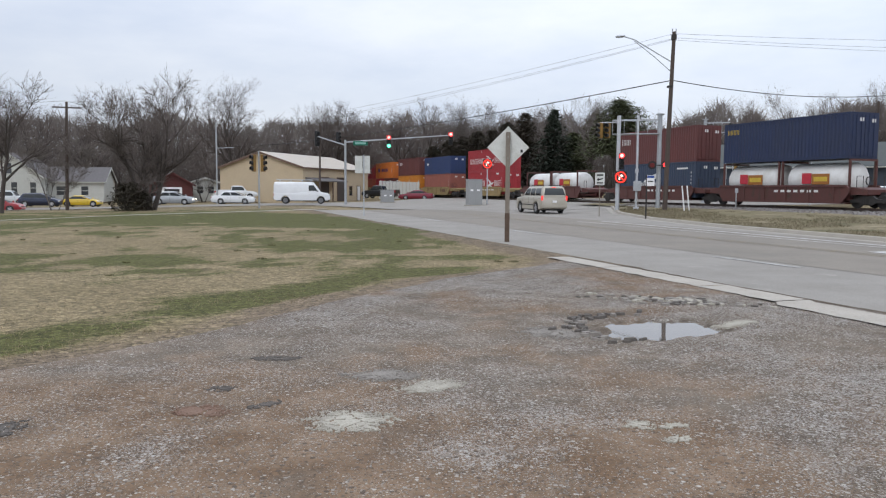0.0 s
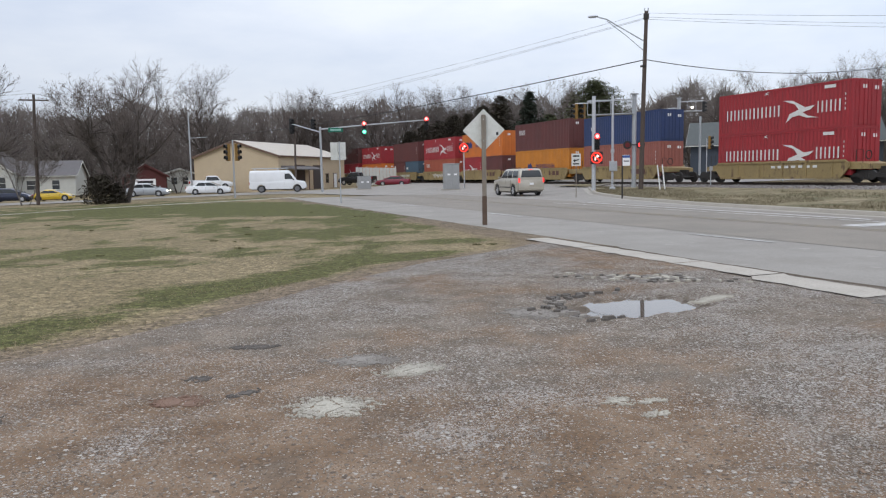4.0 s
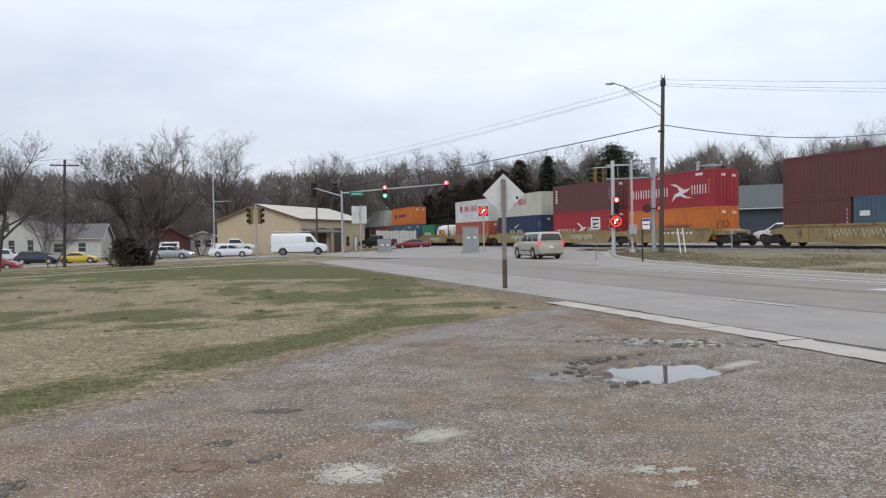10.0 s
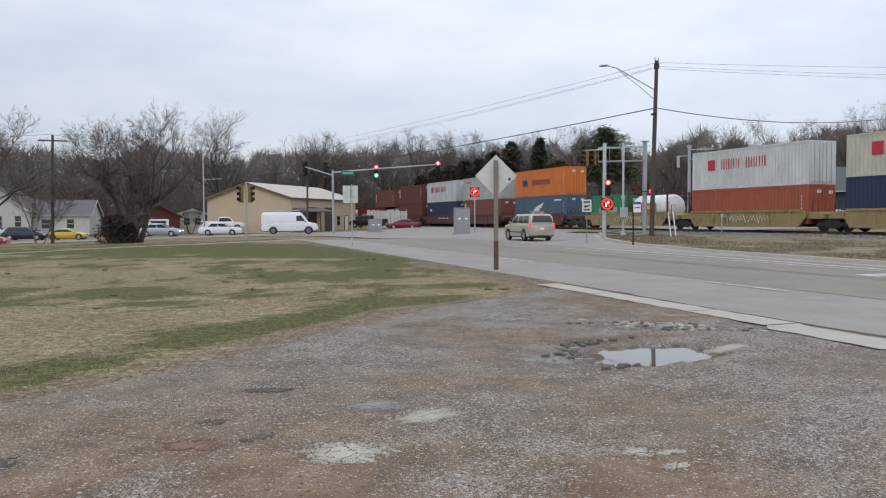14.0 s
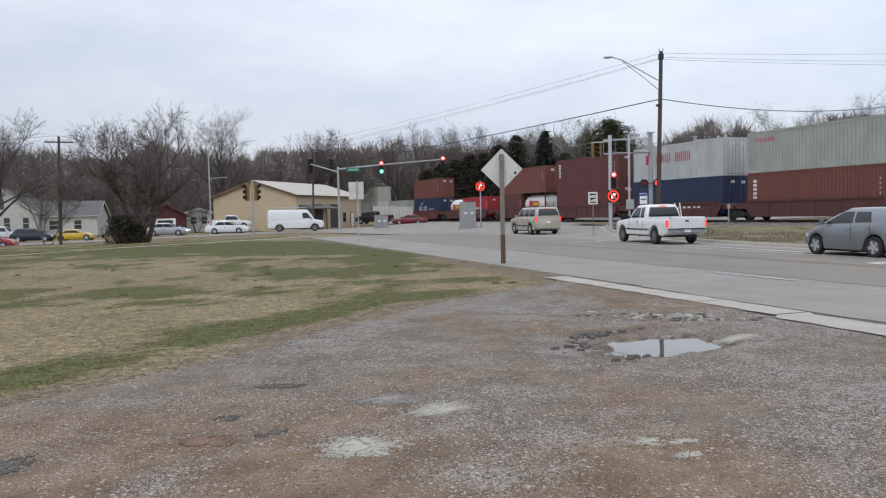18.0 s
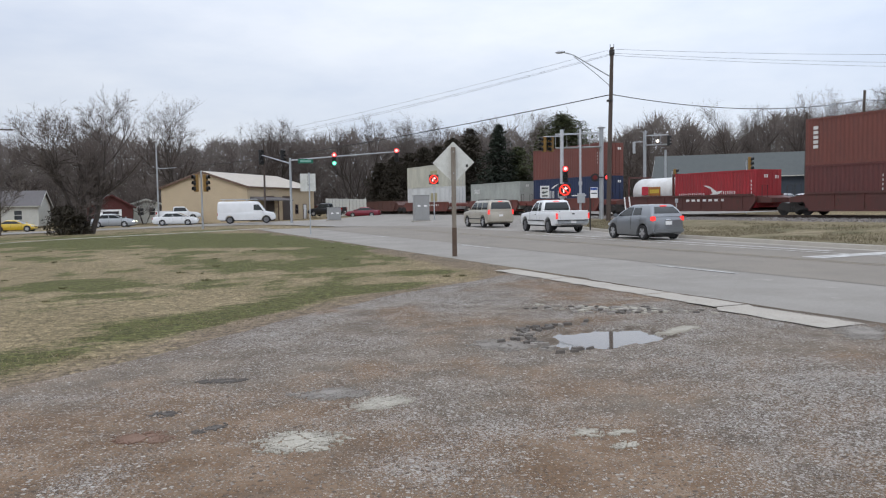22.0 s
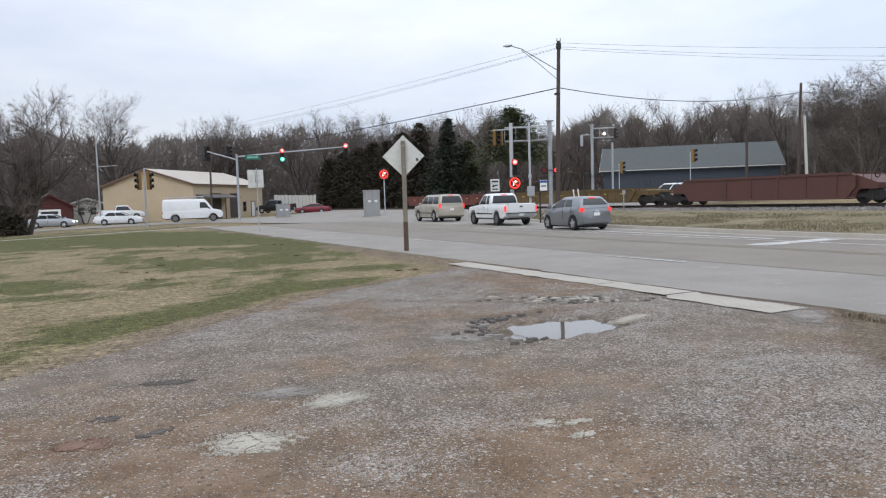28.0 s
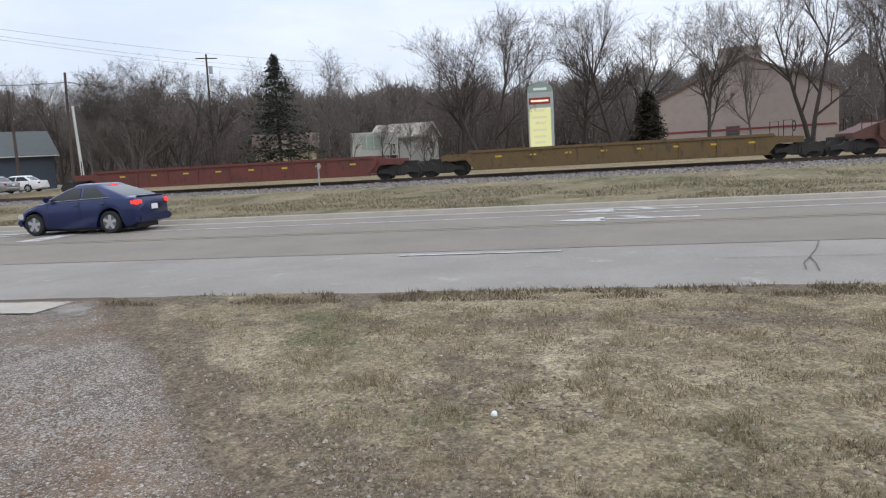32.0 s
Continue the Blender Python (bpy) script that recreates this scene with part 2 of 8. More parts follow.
M["black"] = material("black_plastic", (0.015, 0.015, 0.016), 0.5, bump=0.05)
M["dark"] = material("dark_steel", (0.03, 0.028, 0.027), 0.7, 0.2, second=(0.05, 0.04, 0.033), scale=5, bump=0.1)
M["rubber"] = material("tyre_rubber", (0.02, 0.02, 0.021), 0.85, bump=0.1)
M["chrome"] = material("chrome", (0.75, 0.76, 0.78), 0.15, 1.0, bump=0.0, amount=0.1)
M["alloy"] = material("alloy_wheel", (0.6, 0.61, 0.63), 0.3, 0.8, bump=0.0, amount=0.2)
M["glass"] = material("tinted_glass", (0.03, 0.034, 0.035), 0.06, bump=0.0, amount=0.2, spec=0.5)
M["lamp_glass"] = material("headlamp_glass", (0.7, 0.72, 0.75), 0.1, 0.3, bump=0.0, amount=0.2)
M["tail"] = material("tail_lamp_red", (0.35, 0.01, 0.012), 0.2, bump=0.0, amount=0.2)
M["brake"] = glow("brake_light", (1.0, 0.05, 0.045), 1.1)
M["red_light"] = glow("red_signal", (1.0, 0.035, 0.035), 3.0)
# pale glows that paint the overexposed centres of lit signals
M["red_glare"] = glow("red_signal_glare", (1.0, 0.66, 0.6), 1.6)
M["green_glare"] = glow("green_signal_glare", (0.62, 1.0, 0.9), 1.1)
M["red_led"] = glow("red_blank_out_lights", (1.0, 0.035, 0.02), 1.8)
# lens of the resting lamp, with a faint glow added to its red
M["red_dim"] = glow("red_lens_faint_glow", (0.25, 0.01, 0.01), 0.15)
M["green_light"] = glow("green_signal", (0.06, 1.0, 0.6), 1.5)
M["head_on"] = glow("headlamp_lit", (1.0, 0.95, 0.8), 4.0)
M["signal_yellow"] = material("signal_yellow", (0.24, 0.135, 0.03), 0.6, second=(0.17, 0.095, 0.025), scale=5)
M["concrete"] = material("concrete", (0.36, 0.33, 0.285), 0.9, second=(0.27, 0.25, 0.215), scale=1.5, fine=45, bump=0.25, third=(0.22, 0.2, 0.17), third_at=0.66)
M["asphalt"] = material("asphalt", (0.275, 0.254, 0.226), 0.9, second=(0.218, 0.2, 0.176), scale=0.5, fine=50, amount=0.8, bump=0.35, third=(0.33, 0.308, 0.278), third_at=0.6, stretch=(1, 1, 1))
M["asphalt_dark"] = material("asphalt_inner_lanes", (0.222, 0.195, 0.162), 0.9, second=(0.18, 0.16, 0.134), scale=0.5, fine=50, amount=0.8, bump=0.35)
M["road_paint"] = material("worn_road_paint", (0.56, 0.55, 0.53), 0.8, second=(0.27, 0.255, 0.235), scale=3.5, fine=40, amount=0.95, bump=0.1, third=(0.25, 0.235, 0.215), third_at=0.61)
M["road_yellow"] = material("worn_yellow_paint", (0.25, 0.2, 0.12), 0.8, second=(0.205, 0.18, 0.145), scale=3.5, fine=40, amount=0.95, bump=0.1)
M["steel_rail"] = material("steel_rail", (0.12, 0.09, 0.075), 0.6, 0.5, scale=4)
M["tie"] = material("creosoted_tie", (0.05, 0.042, 0.036), 0.9, scale=6, bump=0.4)
M["ballast"] = material("ballast_stone", (0.185, 0.172, 0.165), 0.95, second=(0.1, 0.092, 0.088), scale=9, fine=30, amount=0.9, bump=1.0)


def ground_material(name, layers, grain=40.0, bump=0.6, rough=0.95, cells=0.0, mask=None, soil=((0.2, 0.155, 0.108), (0.13, 0.098, 0.068))):
    """Soil and turf: layers of (colour, noise scale, low, high, seed) laid one over another."""
    mt = bpy.data.materials.new(name)
    mt.use_nodes = True
    nt, ln = mt.node_tree.nodes, mt.node_tree.links
    b = nt["Principled BSDF"]
    b.inputs["Roughness"].default_value = rough
    b.inputs["Specular IOR Level"].default_value = 0.2
    tc = nt.new("ShaderNodeTexCoord")
    out = None
    for colour, scale, low, high, seed, stretch in layers:
        if out is None:
            rgb = nt.new("ShaderNodeRGB")
            rgb.outputs[0].default_value = (*colour, 1)
            out = rgb.outputs[0]
            continue
        mp = nt.new("ShaderNodeMapping")
        mp.inputs["Location"].default_value = (seed * 13.7, seed * 7.1, 0)
        mp.inputs["Rotation"].default_value = (0, 0, -ROAD + radians(78))
        mp.inputs["Scale"].default_value = stretch
        ln.new(tc.outputs["Object"], mp.inputs[0])
        n = nt.new("ShaderNodeTexNoise")
        n.inputs["Scale"].default_value = scale
        n.inputs["Detail"].default_value = 7
        n.inputs["Roughness"].default_value = 0.68
        ln.new(mp.outputs[0], n.inputs["Vector"])
        r = nt.new("ShaderNodeValToRGB")
        r.color_ramp.elements[0].position, r.color_ramp.elements[1].position = low, high
        ln.new(n.outputs[0], r.inputs[0])
        mx = nt.new("ShaderNodeMix")
        mx.data_type = "RGBA"
        mx.inputs[7].default_value = (*colour, 1)
        ln.new(r.outputs[0], mx.inputs[0])
        ln.new(out, mx.inputs[6])
        out = mx.outputs[2]
    vor = nt.new("ShaderNodeTexVoronoi")
    vor.inputs["Scale"].default_value = grain
    ln.new(tc.outputs["Object"], vor.inputs["Vector"])
    fine = nt.new("ShaderNodeTexNoise")
    fine.inputs["Scale"].default_value = grain * 2.2
    fine.inputs["Detail"].default_value = 4
    ln.new(tc.outputs["Object"], fine.inputs["Vector"])
    if mask:
        # turf and bare soil laid where the mesh's own masks say so, broken up by noise
        at = nt.new("ShaderNodeAttribute")
        at.attribute_name = "growth"
        sp = nt.new("ShaderNodeSeparateColor")
        ln.new(at.outputs["Color"], sp.inputs[0])
        for ch, colours, sc in ((1, soil, 2.6), (0, mask, 2.4)):
            acc = sp.outputs[ch]
            for scale, amp in ((sc, 0.75), (sc * 5, 0.8), (sc * 18, 0.9)):
                nn = nt.new("ShaderNodeTexNoise")
                nn.inputs["Scale"].default_value = scale
                nn.inputs["Detail"].default_value = 3
                ln.new(tc.outputs["Object"], nn.inputs["Vector"])
                ma = nt.new("ShaderNodeMath")
                ma.operation = "MULTIPLY_ADD"
                ma.inputs[1].default_value = amp
                ln.new(nn.outputs[0], ma.inputs[0])
                ln.new(acc, ma.inputs[2])
                acc = ma.outputs[0]
            rg = nt.new("ShaderNodeMapRange")
            rg.interpolation_type = "SMOOTHSTEP"
            rg.inputs["From Min"].default_value, rg.inputs["From Max"].default_value = 1.45, 1.95
            ln.new(acc, rg.inputs[0])
            cm = nt.new("ShaderNodeMix")
            cm.data_type = "RGBA"
            cm.inputs[6].default_value, cm.inputs[7].default_value = (*colours[0], 1), (*colours[1], 1)
            ln.new(nn.outputs[0], cm.inputs[0])
            mixg = nt.new("ShaderNodeMix")
            mixg.data_type = "RGBA"
            ln.new(rg.outputs[0], mixg.inputs[0])
            ln.new(out, mixg.inputs[6])
            ln.new(cm.outputs[2], mixg.inputs[7])
            out = mixg.outputs[2]
    if cells:
        for sc, lo, hi in ((grain * 1.15, 1 - cells, 1 + cells * 1.15), (grain * 0.42, 1 - cells * 0.6, 1 + cells * 0.75)):
            vc = nt.new("ShaderNodeTexVoronoi")
            vc.inputs["Scale"].default_value = sc
            ln.new(tc.outputs["Object"], vc.inputs["Vector"])
            bw = nt.new("ShaderNodeSeparateColor")
            ln.new(vc.outputs["Color"], bw.inputs[0])
            rg = nt.new("ShaderNodeMapRange")
            rg.inputs["To Min"].default_value, rg.inputs["To Max"].default_value = lo, hi
            ln.new(bw.outputs[0], rg.inputs[0])
            sv = nt.new("ShaderNodeVectorMath")
            sv.operation = "SCALE"
            ln.new(out, sv.inputs[0])
            ln.new(rg.outputs[0], sv.inputs["Scale"])
            out = sv.outputs[0]
    mx = nt.new("ShaderNodeMix")
    mx.data_type = "RGBA"
    mx.blend_type = "OVERLAY"
    mx.inputs[0].default_value = 0.55
    ln.new(out, mx.inputs[6])
    ln.new(fine.outputs[0], mx.inputs[7])
    ln.new(mx.outputs[2], b.inputs["Base Color"])
    bp = nt.new("ShaderNodeBump")
    bp.inputs["Strength"].default_value = bump
    bp.inputs["Distance"].default_value = 0.03
    ln.new(vor.outputs["Distance"], bp.inputs["Height"])
    ln.new(bp.outputs[0], b.inputs["Normal"])
    return mt


M["turf"] = ground_material("winter_turf", [
    ((0.182, 0.144, 0.082), 1, 0, 1, 0, (1, 1, 1)),
    ((0.232, 0.184, 0.109), 0.2, 0.42, 0.6, 1, (1, 1.4, 1)),
    ((0.125, 0.098, 0.058), 0.7, 0.56, 0.72, 3, (1, 1, 1)),
    ((0.275, 0.22, 0.136), 1.4, 0.58, 0.78, 6, (1, 1.3, 1)),
], cells=0.42, grain=26, mask=((0.108, 0.106, 0.038), (0.058, 0.06, 0.02)))
M["side_turf"] = ground_material("dry_side_turf", [
    ((0.235, 0.193, 0.124), 1, 0, 1, 0, (1, 1, 1)),
    ((0.35, 0.295, 0.205), 0.5, 0.5, 0.68, 1, (1, 1.2, 1)),
    ((0.15, 0.118, 0.078), 0.55, 0.52, 0.68, 3, (1, 1, 1)),
    ((0.1, 0.078, 0.055), 1.6, 0.58, 0.72, 6, (1, 1, 1)),
], cells=0.35, grain=45, mask=((0.15, 0.142, 0.075), (0.08, 0.08, 0.04)), soil=((0.2, 0.16, 0.115), (0.085, 0.066, 0.046)))
M["verge"] = ground_material("rough_verge", [
    ((0.185, 0.155, 0.095), 1, 0, 1, 0, (1, 1, 1)),
    ((0.1, 0.095, 0.05), 0.5, 0.48, 0.62, 8, (0.5, 1, 1)),
    ((0.25, 0.205, 0.135), 0.6, 0.52, 0.66, 9, (0.5, 1, 1)),
], cells=0.3, grain=20)


def gravel_material():
    """Trodden dirt set with stones: the mesh's own masks say how stony, how brown and how wet it is."""
    mt = bpy.data.materials.new("old_gravel_lot")
    mt.use_nodes = True
    nt, ln = mt.node_tree.nodes, mt.node_tree.links
    b = nt["Principled BSDF"]
    b.inputs["Roughness"].default_value = 0.95
    b.inputs["Specular IOR Level"].default_value = 0.2
    tc = nt.new("ShaderNodeTexCoord")
    at = nt.new("ShaderNodeAttribute")
    at.attribute_name = "tone"
    sp = nt.new("ShaderNodeSeparateColor")
    ln.new(at.outputs["Color"], sp.inputs[0])

    def node(kind, **kw):
        n = nt.new(kind)
        for k, val in kw.items():
            n.inputs[k].default_value = val
        if "Vector" in n.inputs and kind.startswith("ShaderNodeTex"):
            ln.new(tc.outputs["Object"], n.inputs["Vector"])
        return n

    def math_(op, a_, b_):
        n = nt.new("ShaderNodeMath")
        n.operation = op
        for i, q in enumerate((a_, b_)):
            if isinstance(q, (int, float)):
                n.inputs[i].default_value = q
            else:
                ln.new(q, n.inputs[i])
        return n.outputs[0]

    def blend(f, a_, b_):
        n = nt.new("ShaderNodeMix")
        n.data_type = "RGBA"
        for i, q in ((0, f), (6, a_), (7, b_)):
            if isinstance(q, tuple):
                n.inputs[i].default_value = (*q, 1)
            else:
                ln.new(q, n.inputs[i])
        return n.outputs[2]

    def ramp(x, lo, hi):
        n = nt.new("ShaderNodeMapRange")
        n.inputs["From Min"].default_value, n.inputs["From Max"].default_value = lo, hi
        ln.new(x, n.inputs[0])
        return n.outputs[0]

    mid = node("ShaderNodeTexNoise", Scale=1.8, Detail=6.0, Roughness=0.7)
    fine = node("ShaderNodeTexNoise", Scale=38.0, Detail=5.0, Roughness=0.7)
    dirt = blend(ramp(math_("ADD", sp.outputs[1], math_("MULTIPLY", math_("SUBTRACT", mid.outputs[0], 0.5), 1.3)), 0.2, 0.75), (0.2, 0.168, 0.135), (0.215, 0.135, 0.08))
    dirt = blend(ramp(fine.outputs[0], 0.38, 0.68), dirt, blend(ramp(mid.outputs[0], 0.4, 0.6), (0.085, 0.062, 0.043), (0.31, 0.245, 0.185)))
    pale = math_("ADD", sp.outputs[0], math_("MULTIPLY", math_("SUBTRACT", mid.outputs[0], 0.5), 1.0))
    out = dirt
    height_ = None
    for scale, share in ((110.0, 0.7), (58.0, 0.62), (32.0, 0.3)):
        vc = node("ShaderNodeTexVoronoi", Scale=scale)
        cc = nt.new("ShaderNodeSeparateColor")
        ln.new(vc.outputs["Color"], cc.inputs[0])
        body = ramp(vc.outputs["Distance"], 0.52, 0.42)
        on = math_("MULTIPLY", math_("LESS_THAN", cc.outputs[0], math_("MULTIPLY", pale, share)), body)
        stone = blend(ramp(cc.outputs[1], 0.0, 1.0), (0.18, 0.142, 0.108), (0.54, 0.5, 0.45))
        stone = blend(math_("MULTIPLY", ramp(pale, 0.6, 1.15), 0.6), stone, (0.52, 0.49, 0.455))
        stone = blend(ramp(cc.outputs[2], 0.66, 0.7), stone, (0.13, 0.1, 0.078))
        out = blend(on, out, stone)
        dome = math_("MULTIPLY", on, math_("SUBTRACT", 1.0, vc.outputs["Distance"]))
        height_ = dome if height_ is None else math_("MAXIMUM", height_, dome)
    out = blend(ramp(math_("ADD", sp.outputs[2], math_("MULTIPLY", math_("SUBTRACT", fine.outputs[0], 0.5), 0.9)), 0.15, 0.75), out, (0.11, 0.084, 0.061))
    ln.new(out, b.inputs["Base Color"])
    bp = nt.new("ShaderNodeBump")
    bp.inputs["Strength"].default_value = 0.9
    bp.inputs["Distance"].default_value = 0.02
    ln.new(math_("ADD", height_, math_("MULTIPLY", fine.outputs[0], 0.5)), bp.inputs["Height"])
    ln.new(bp.outputs[0], b.inputs["Normal"])
    return mt


M["gravel"] = gravel_material()
M["mud"] = ground_material("bare_mud", [
    ((0.165, 0.132, 0.095), 1, 0, 1, 0, (1, 1, 1)),
    ((0.1, 0.08, 0.06), 1.2, 0.45, 0.65, 2, (1, 1, 1)),
    ((0.25, 0.205, 0.15), 1.7, 0.5, 0.66, 3, (1, 1, 1)),
], grain=45.0, bump=0.8, cells=0.4)


# ---- ground sheet, to the horizon ----
def sheet(xs, ys, z):
    v = [(x, y, z(x, y)) for y in ys for x in xs]
    n = len(xs)
    f = [(j * n + i, j * n + i + 1, (j + 1) * n + i + 1, (j + 1) * n + i) for j in range(len(ys) - 1) for i in range(n - 1)]
    return Shape().add(v, f)


def steps(*marks):
    out = []
    for a, b, d in marks:
        out += list(np.arange(a, b, d))
    return out + [marks[-1][1]]


GX = steps((-2500, -300, 550), (-300, -80, 22), (-80, 120, 2.5), (120, 340, 22), (340, 2600, 565))
GY = steps((-2500, -200, 575), (-200, -20, 22.5), (-20, 160, 2.5), (160, 300, 20), (300, 2600, 575))
structure("ground", sheet(GX, GY, lambda x, y: height(x, y) - (0.014 if math.hypot(x, y) < 24 else 0.04)), M["turf"], "wide winter turf, straw brown, to the horizon", "ground")


def strip(us, low, high, lift, n=6, fray=0.0, seed=0, bump=0.0):
    """A draped band in the highway's own plan, between v = low(u) and v = high(u)."""
    v, f = [], []
    for u in us:
        a, b = low(u), high(u)
        if fray:
            a += fray * noise.noise((u * 1.3, seed, 0)) + fray * 0.5 * noise.noise((u * 4.1, seed, 3))
            b += fray * noise.noise((u * 1.3, seed + 9, 0)) + fray * 0.5 * noise.noise((u * 4.1, seed + 9, 3))
        for k in range(n):
            w = a + (b - a) * k / (n - 1)
            x, y = uv(u, w)
            v.append((x, y, height(x, y) + lift + (bump * noise.noise((x * 1.1, y * 1.1, seed)) if bump else 0)))
    f = [(i * n + k, i * n + k + 1, (i + 1) * n + k + 1, (i + 1) * n + k) for i in range(len(us) - 1) for k in range(n - 1)]
    return Shape().add(v, f)


def far_kerb(u):
    return lerp(u, (-200, 10, 18, 27, 35, 43, 50, 57), (21.2, 21.2, 21.4, 22.4, 24.4, 27.2, 31.0, 38.0))


NEAR_EDGE = 8.75
# highway, then the cross street
structure("road", strip(steps((-320, -20, 20), (-20, 57, 1.5)), lambda u: NEAR_EDGE, far_kerb, 0.0, 12), M["asphalt"],
          "pale worn asphalt highway with faded lane paint")
structure("road_inner_lanes", strip(steps((-320, -20, 20), (-20, 57, 1.5)), lambda u: 12.6, lambda u: min(20.9, far_kerb(u) - 0.5), 0.006, 8), M["asphalt_dark"],
          "darker asphalt of the middle lanes", "road")


def cross_low(x):
    return lerp(x, (-160, -60, -30, -12, -4, 12, 30, 60), (60, 64, 71, 73.5, 60, 57, 66, 80))


def cross_high(x):
    return lerp(x, (-160, -60, -30, -14, 0, 14, 30, 60), (69, 73, 83, 88, 108, 112, 104, 104))


def band(xs, low, high, lift, n=8):
    v = []
    for x in xs:
        for k in range(n):
            y = low(x) + (high(x) - low(x)) * k / (n - 1)
            v.append((x, y, height(x, y) + lift))
    return Shape().add(v, [(i * n + k, i * n + k + 1, (i + 1) * n + k + 1, (i + 1) * n + k) for i in range(len(xs) - 1) for k in range(n - 1)])


structure("side_street", band(steps((-160, 60, 3)), cross_low, cross_high, 0.012), M["asphalt"], "pale asphalt side street and crossing", "road")

# gravel lot in front of the camera
LOT_U = steps((-14, 3, 0.5), (3, 15.5, 0.12))


def lot_left(u):
    return lerp(u, (-14, 5.5, 6.6, 7.3, 8.3, 10.6, 12.6, 14.0, 15.5), (-9, -5.5, -3.2, -1.75, -0.4, 1.85, 4.2, 6.6, 8.3))


def lot_right(u):
    return lerp(u, (-14, -6, -2, 0.2, 0.9, 1.45, 2.0, 2.45, 3.0, 3.4, 4.7, 5.7, 15.5), (0.8, 0.8, 1.2, 2.4, 3.2, 3.75, 4.25, 4.85, 5.5, 6.1, 7.4, 8.72, 8.72))


# the lawn beside the lot, with its green bands
def growth(x, y):
    u = -math.sin(ROAD) * x + math.cos(ROAD) * y
    v = math.cos(ROAD) * x + math.sin(ROAD) * y
    n = 0.8 * noise.noise((x * 0.26, y * 0.22, 11)) + 0.65 * noise.noise((x * 0.75, y * 0.6, 12)) + 0.45 * noise.noise((x * 1.9, y * 1.6, 13))
    far = smooth(1 - abs((y + 0.25 * x - 36) / 15)) * (1 - 0.35 * smooth((-x - 14) / 8))
    near = smooth(1 - abs(lot_left(min(u, 15.4)) - v - 1.6) / 1.3) * smooth((v + 7.5) / 3) * smooth((6.0 - v) / 2)
    side = smooth((v - 5.4) / 2.2) * smooth((u - 15) / 8) * 0.4
    n += 0.5 * noise.noise((x * 0.16 + 0.1 * y, y * 0.5 - 0.1 * x, 14)) + 0.25 * noise.noise((x * 0.9, y * 1.8, 18))
    raw = 0.3 + 1.2 * far + 0.75 * near + side + n * 1.55 - 0.9 * smooth(1 - (lot_left(min(u, 15.4)) - v) / 0.95)
    edge = lot_left(min(u, 15.4)) - v
    bare = 0.85 * smooth(1 - edge / 1.3) + (0.55 if v > 7.9 else 0) + 0.5 * noise.noise((x * 0.25, y * 0.4, 31)) - 0.12
    return max(0.0, min(1.1, raw)), max(0.0, min(0.85, bare))


def masked(name, shape, mat, label, category, fn):
    o = structure(name, shape, mat, label, category)
    col = o.data.color_attributes.new("growth", "FLOAT_COLOR", "POINT")
    vals = []
    for p in o.data.vertices:
        g, m = fn(p.co.x, p.co.y)
        vals += [g, m, 0.0, 1.0]
    col.data.foreach_set("color", vals)
    return o


def lawn_shape(us, low, high, n, lift):
    v = []
    for u in us:
        for k in range(n):
            w = low(u) + (high(u) - low(u)) * k / (n - 1)
            x, y = uv(u, w)
            v.append((x, y, height(x, y) + lift + 0.01 * noise.noise((x * 1.5, y * 1.5, 8))))
    return Shape().add(v, [(i * n + k, i * n + k + 1, (i + 1) * n + k + 1, (i + 1) * n + k) for i in range(len(us) - 1) for k in range(n - 1)])


masked("lawn", lawn_shape(steps((5.2, 20, 0.3), (20, 62, 0.7)), lambda u: -34.0, lambda u: 8.7 if u > 15.3 else lot_left(u) + 0.4, 130, 0.006), M["turf"], "mown winter lawn, straw with green bands", "lawn", growth)


def side_growth(x, y):
    u = -math.sin(ROAD) * x + math.cos(ROAD) * y
    v = math.cos(ROAD) * x + math.sin(ROAD) * y
    green = -0.02 + 0.7 * noise.noise((x * 0.33, y * 0.33, 15)) + 0.5 * noise.noise((x * 1.2, y * 1.2, 16)) + 0.25 * smooth((-y + 2) / 6)
    edge = v - lot_right(min(u, 6.4)) - 0.5 * noise.noise((x * 0.8, y * 0.8, 19))
    mud = 0.1 + 0.62 * smooth(1 - edge / 0.8) + 0.2 * smooth(1 - edge / 2.2) + 0.55 * smooth(1 - abs(v - 7.15) / 0.45) * smooth((4.6 - u) / 1.5) + 0.45 * smooth((v - 8.1) / 0.4) + 0.9 * noise.noise((x * 0.7, y * 0.7, 17)) + 0.75 * noise.noise((x * 2.4, y * 2.4, 27)) + 0.4 * noise.noise((x * 6.4, y * 6.4, 28)) - 0.05 + 0.3 * smooth((4.2 - v) / 1.5) + 0.5 * smooth((4.6 - math.hypot(x, y)) / 1.6)
    return max(0.0, min(0.75, green)), max(0.0, min(1.0, mud))


masked("side_lawn", lawn_shape(steps((-30, 6.2, 0.3)), lambda u: lot_right(u) - 0.5, lambda u: 8.8 + 0.12 * noise.noise((u * 1.7, 2, 3)) + 0.08 * noise.noise((u * 6, 2, 3)), 60, 0.012), M["side_turf"], "dry winter grass between lot and highway", "lawn", side_growth)


def puddle_dip(x, y):
    dx, dy = x - 2.52, y - 8.42
    a, b = dx * 0.93 + dy * 0.36, -dx * 0.36 + dy * 0.93
    r = math.hypot(a / 0.84, b / 0.58) + 0.3 * noise.noise((x * 2.2, y * 2.2, 4)) + 0.22 * noise.noise((x * 6, y * 6, 4))
    return 1 - smooth((r - 0.75) / 0.4)


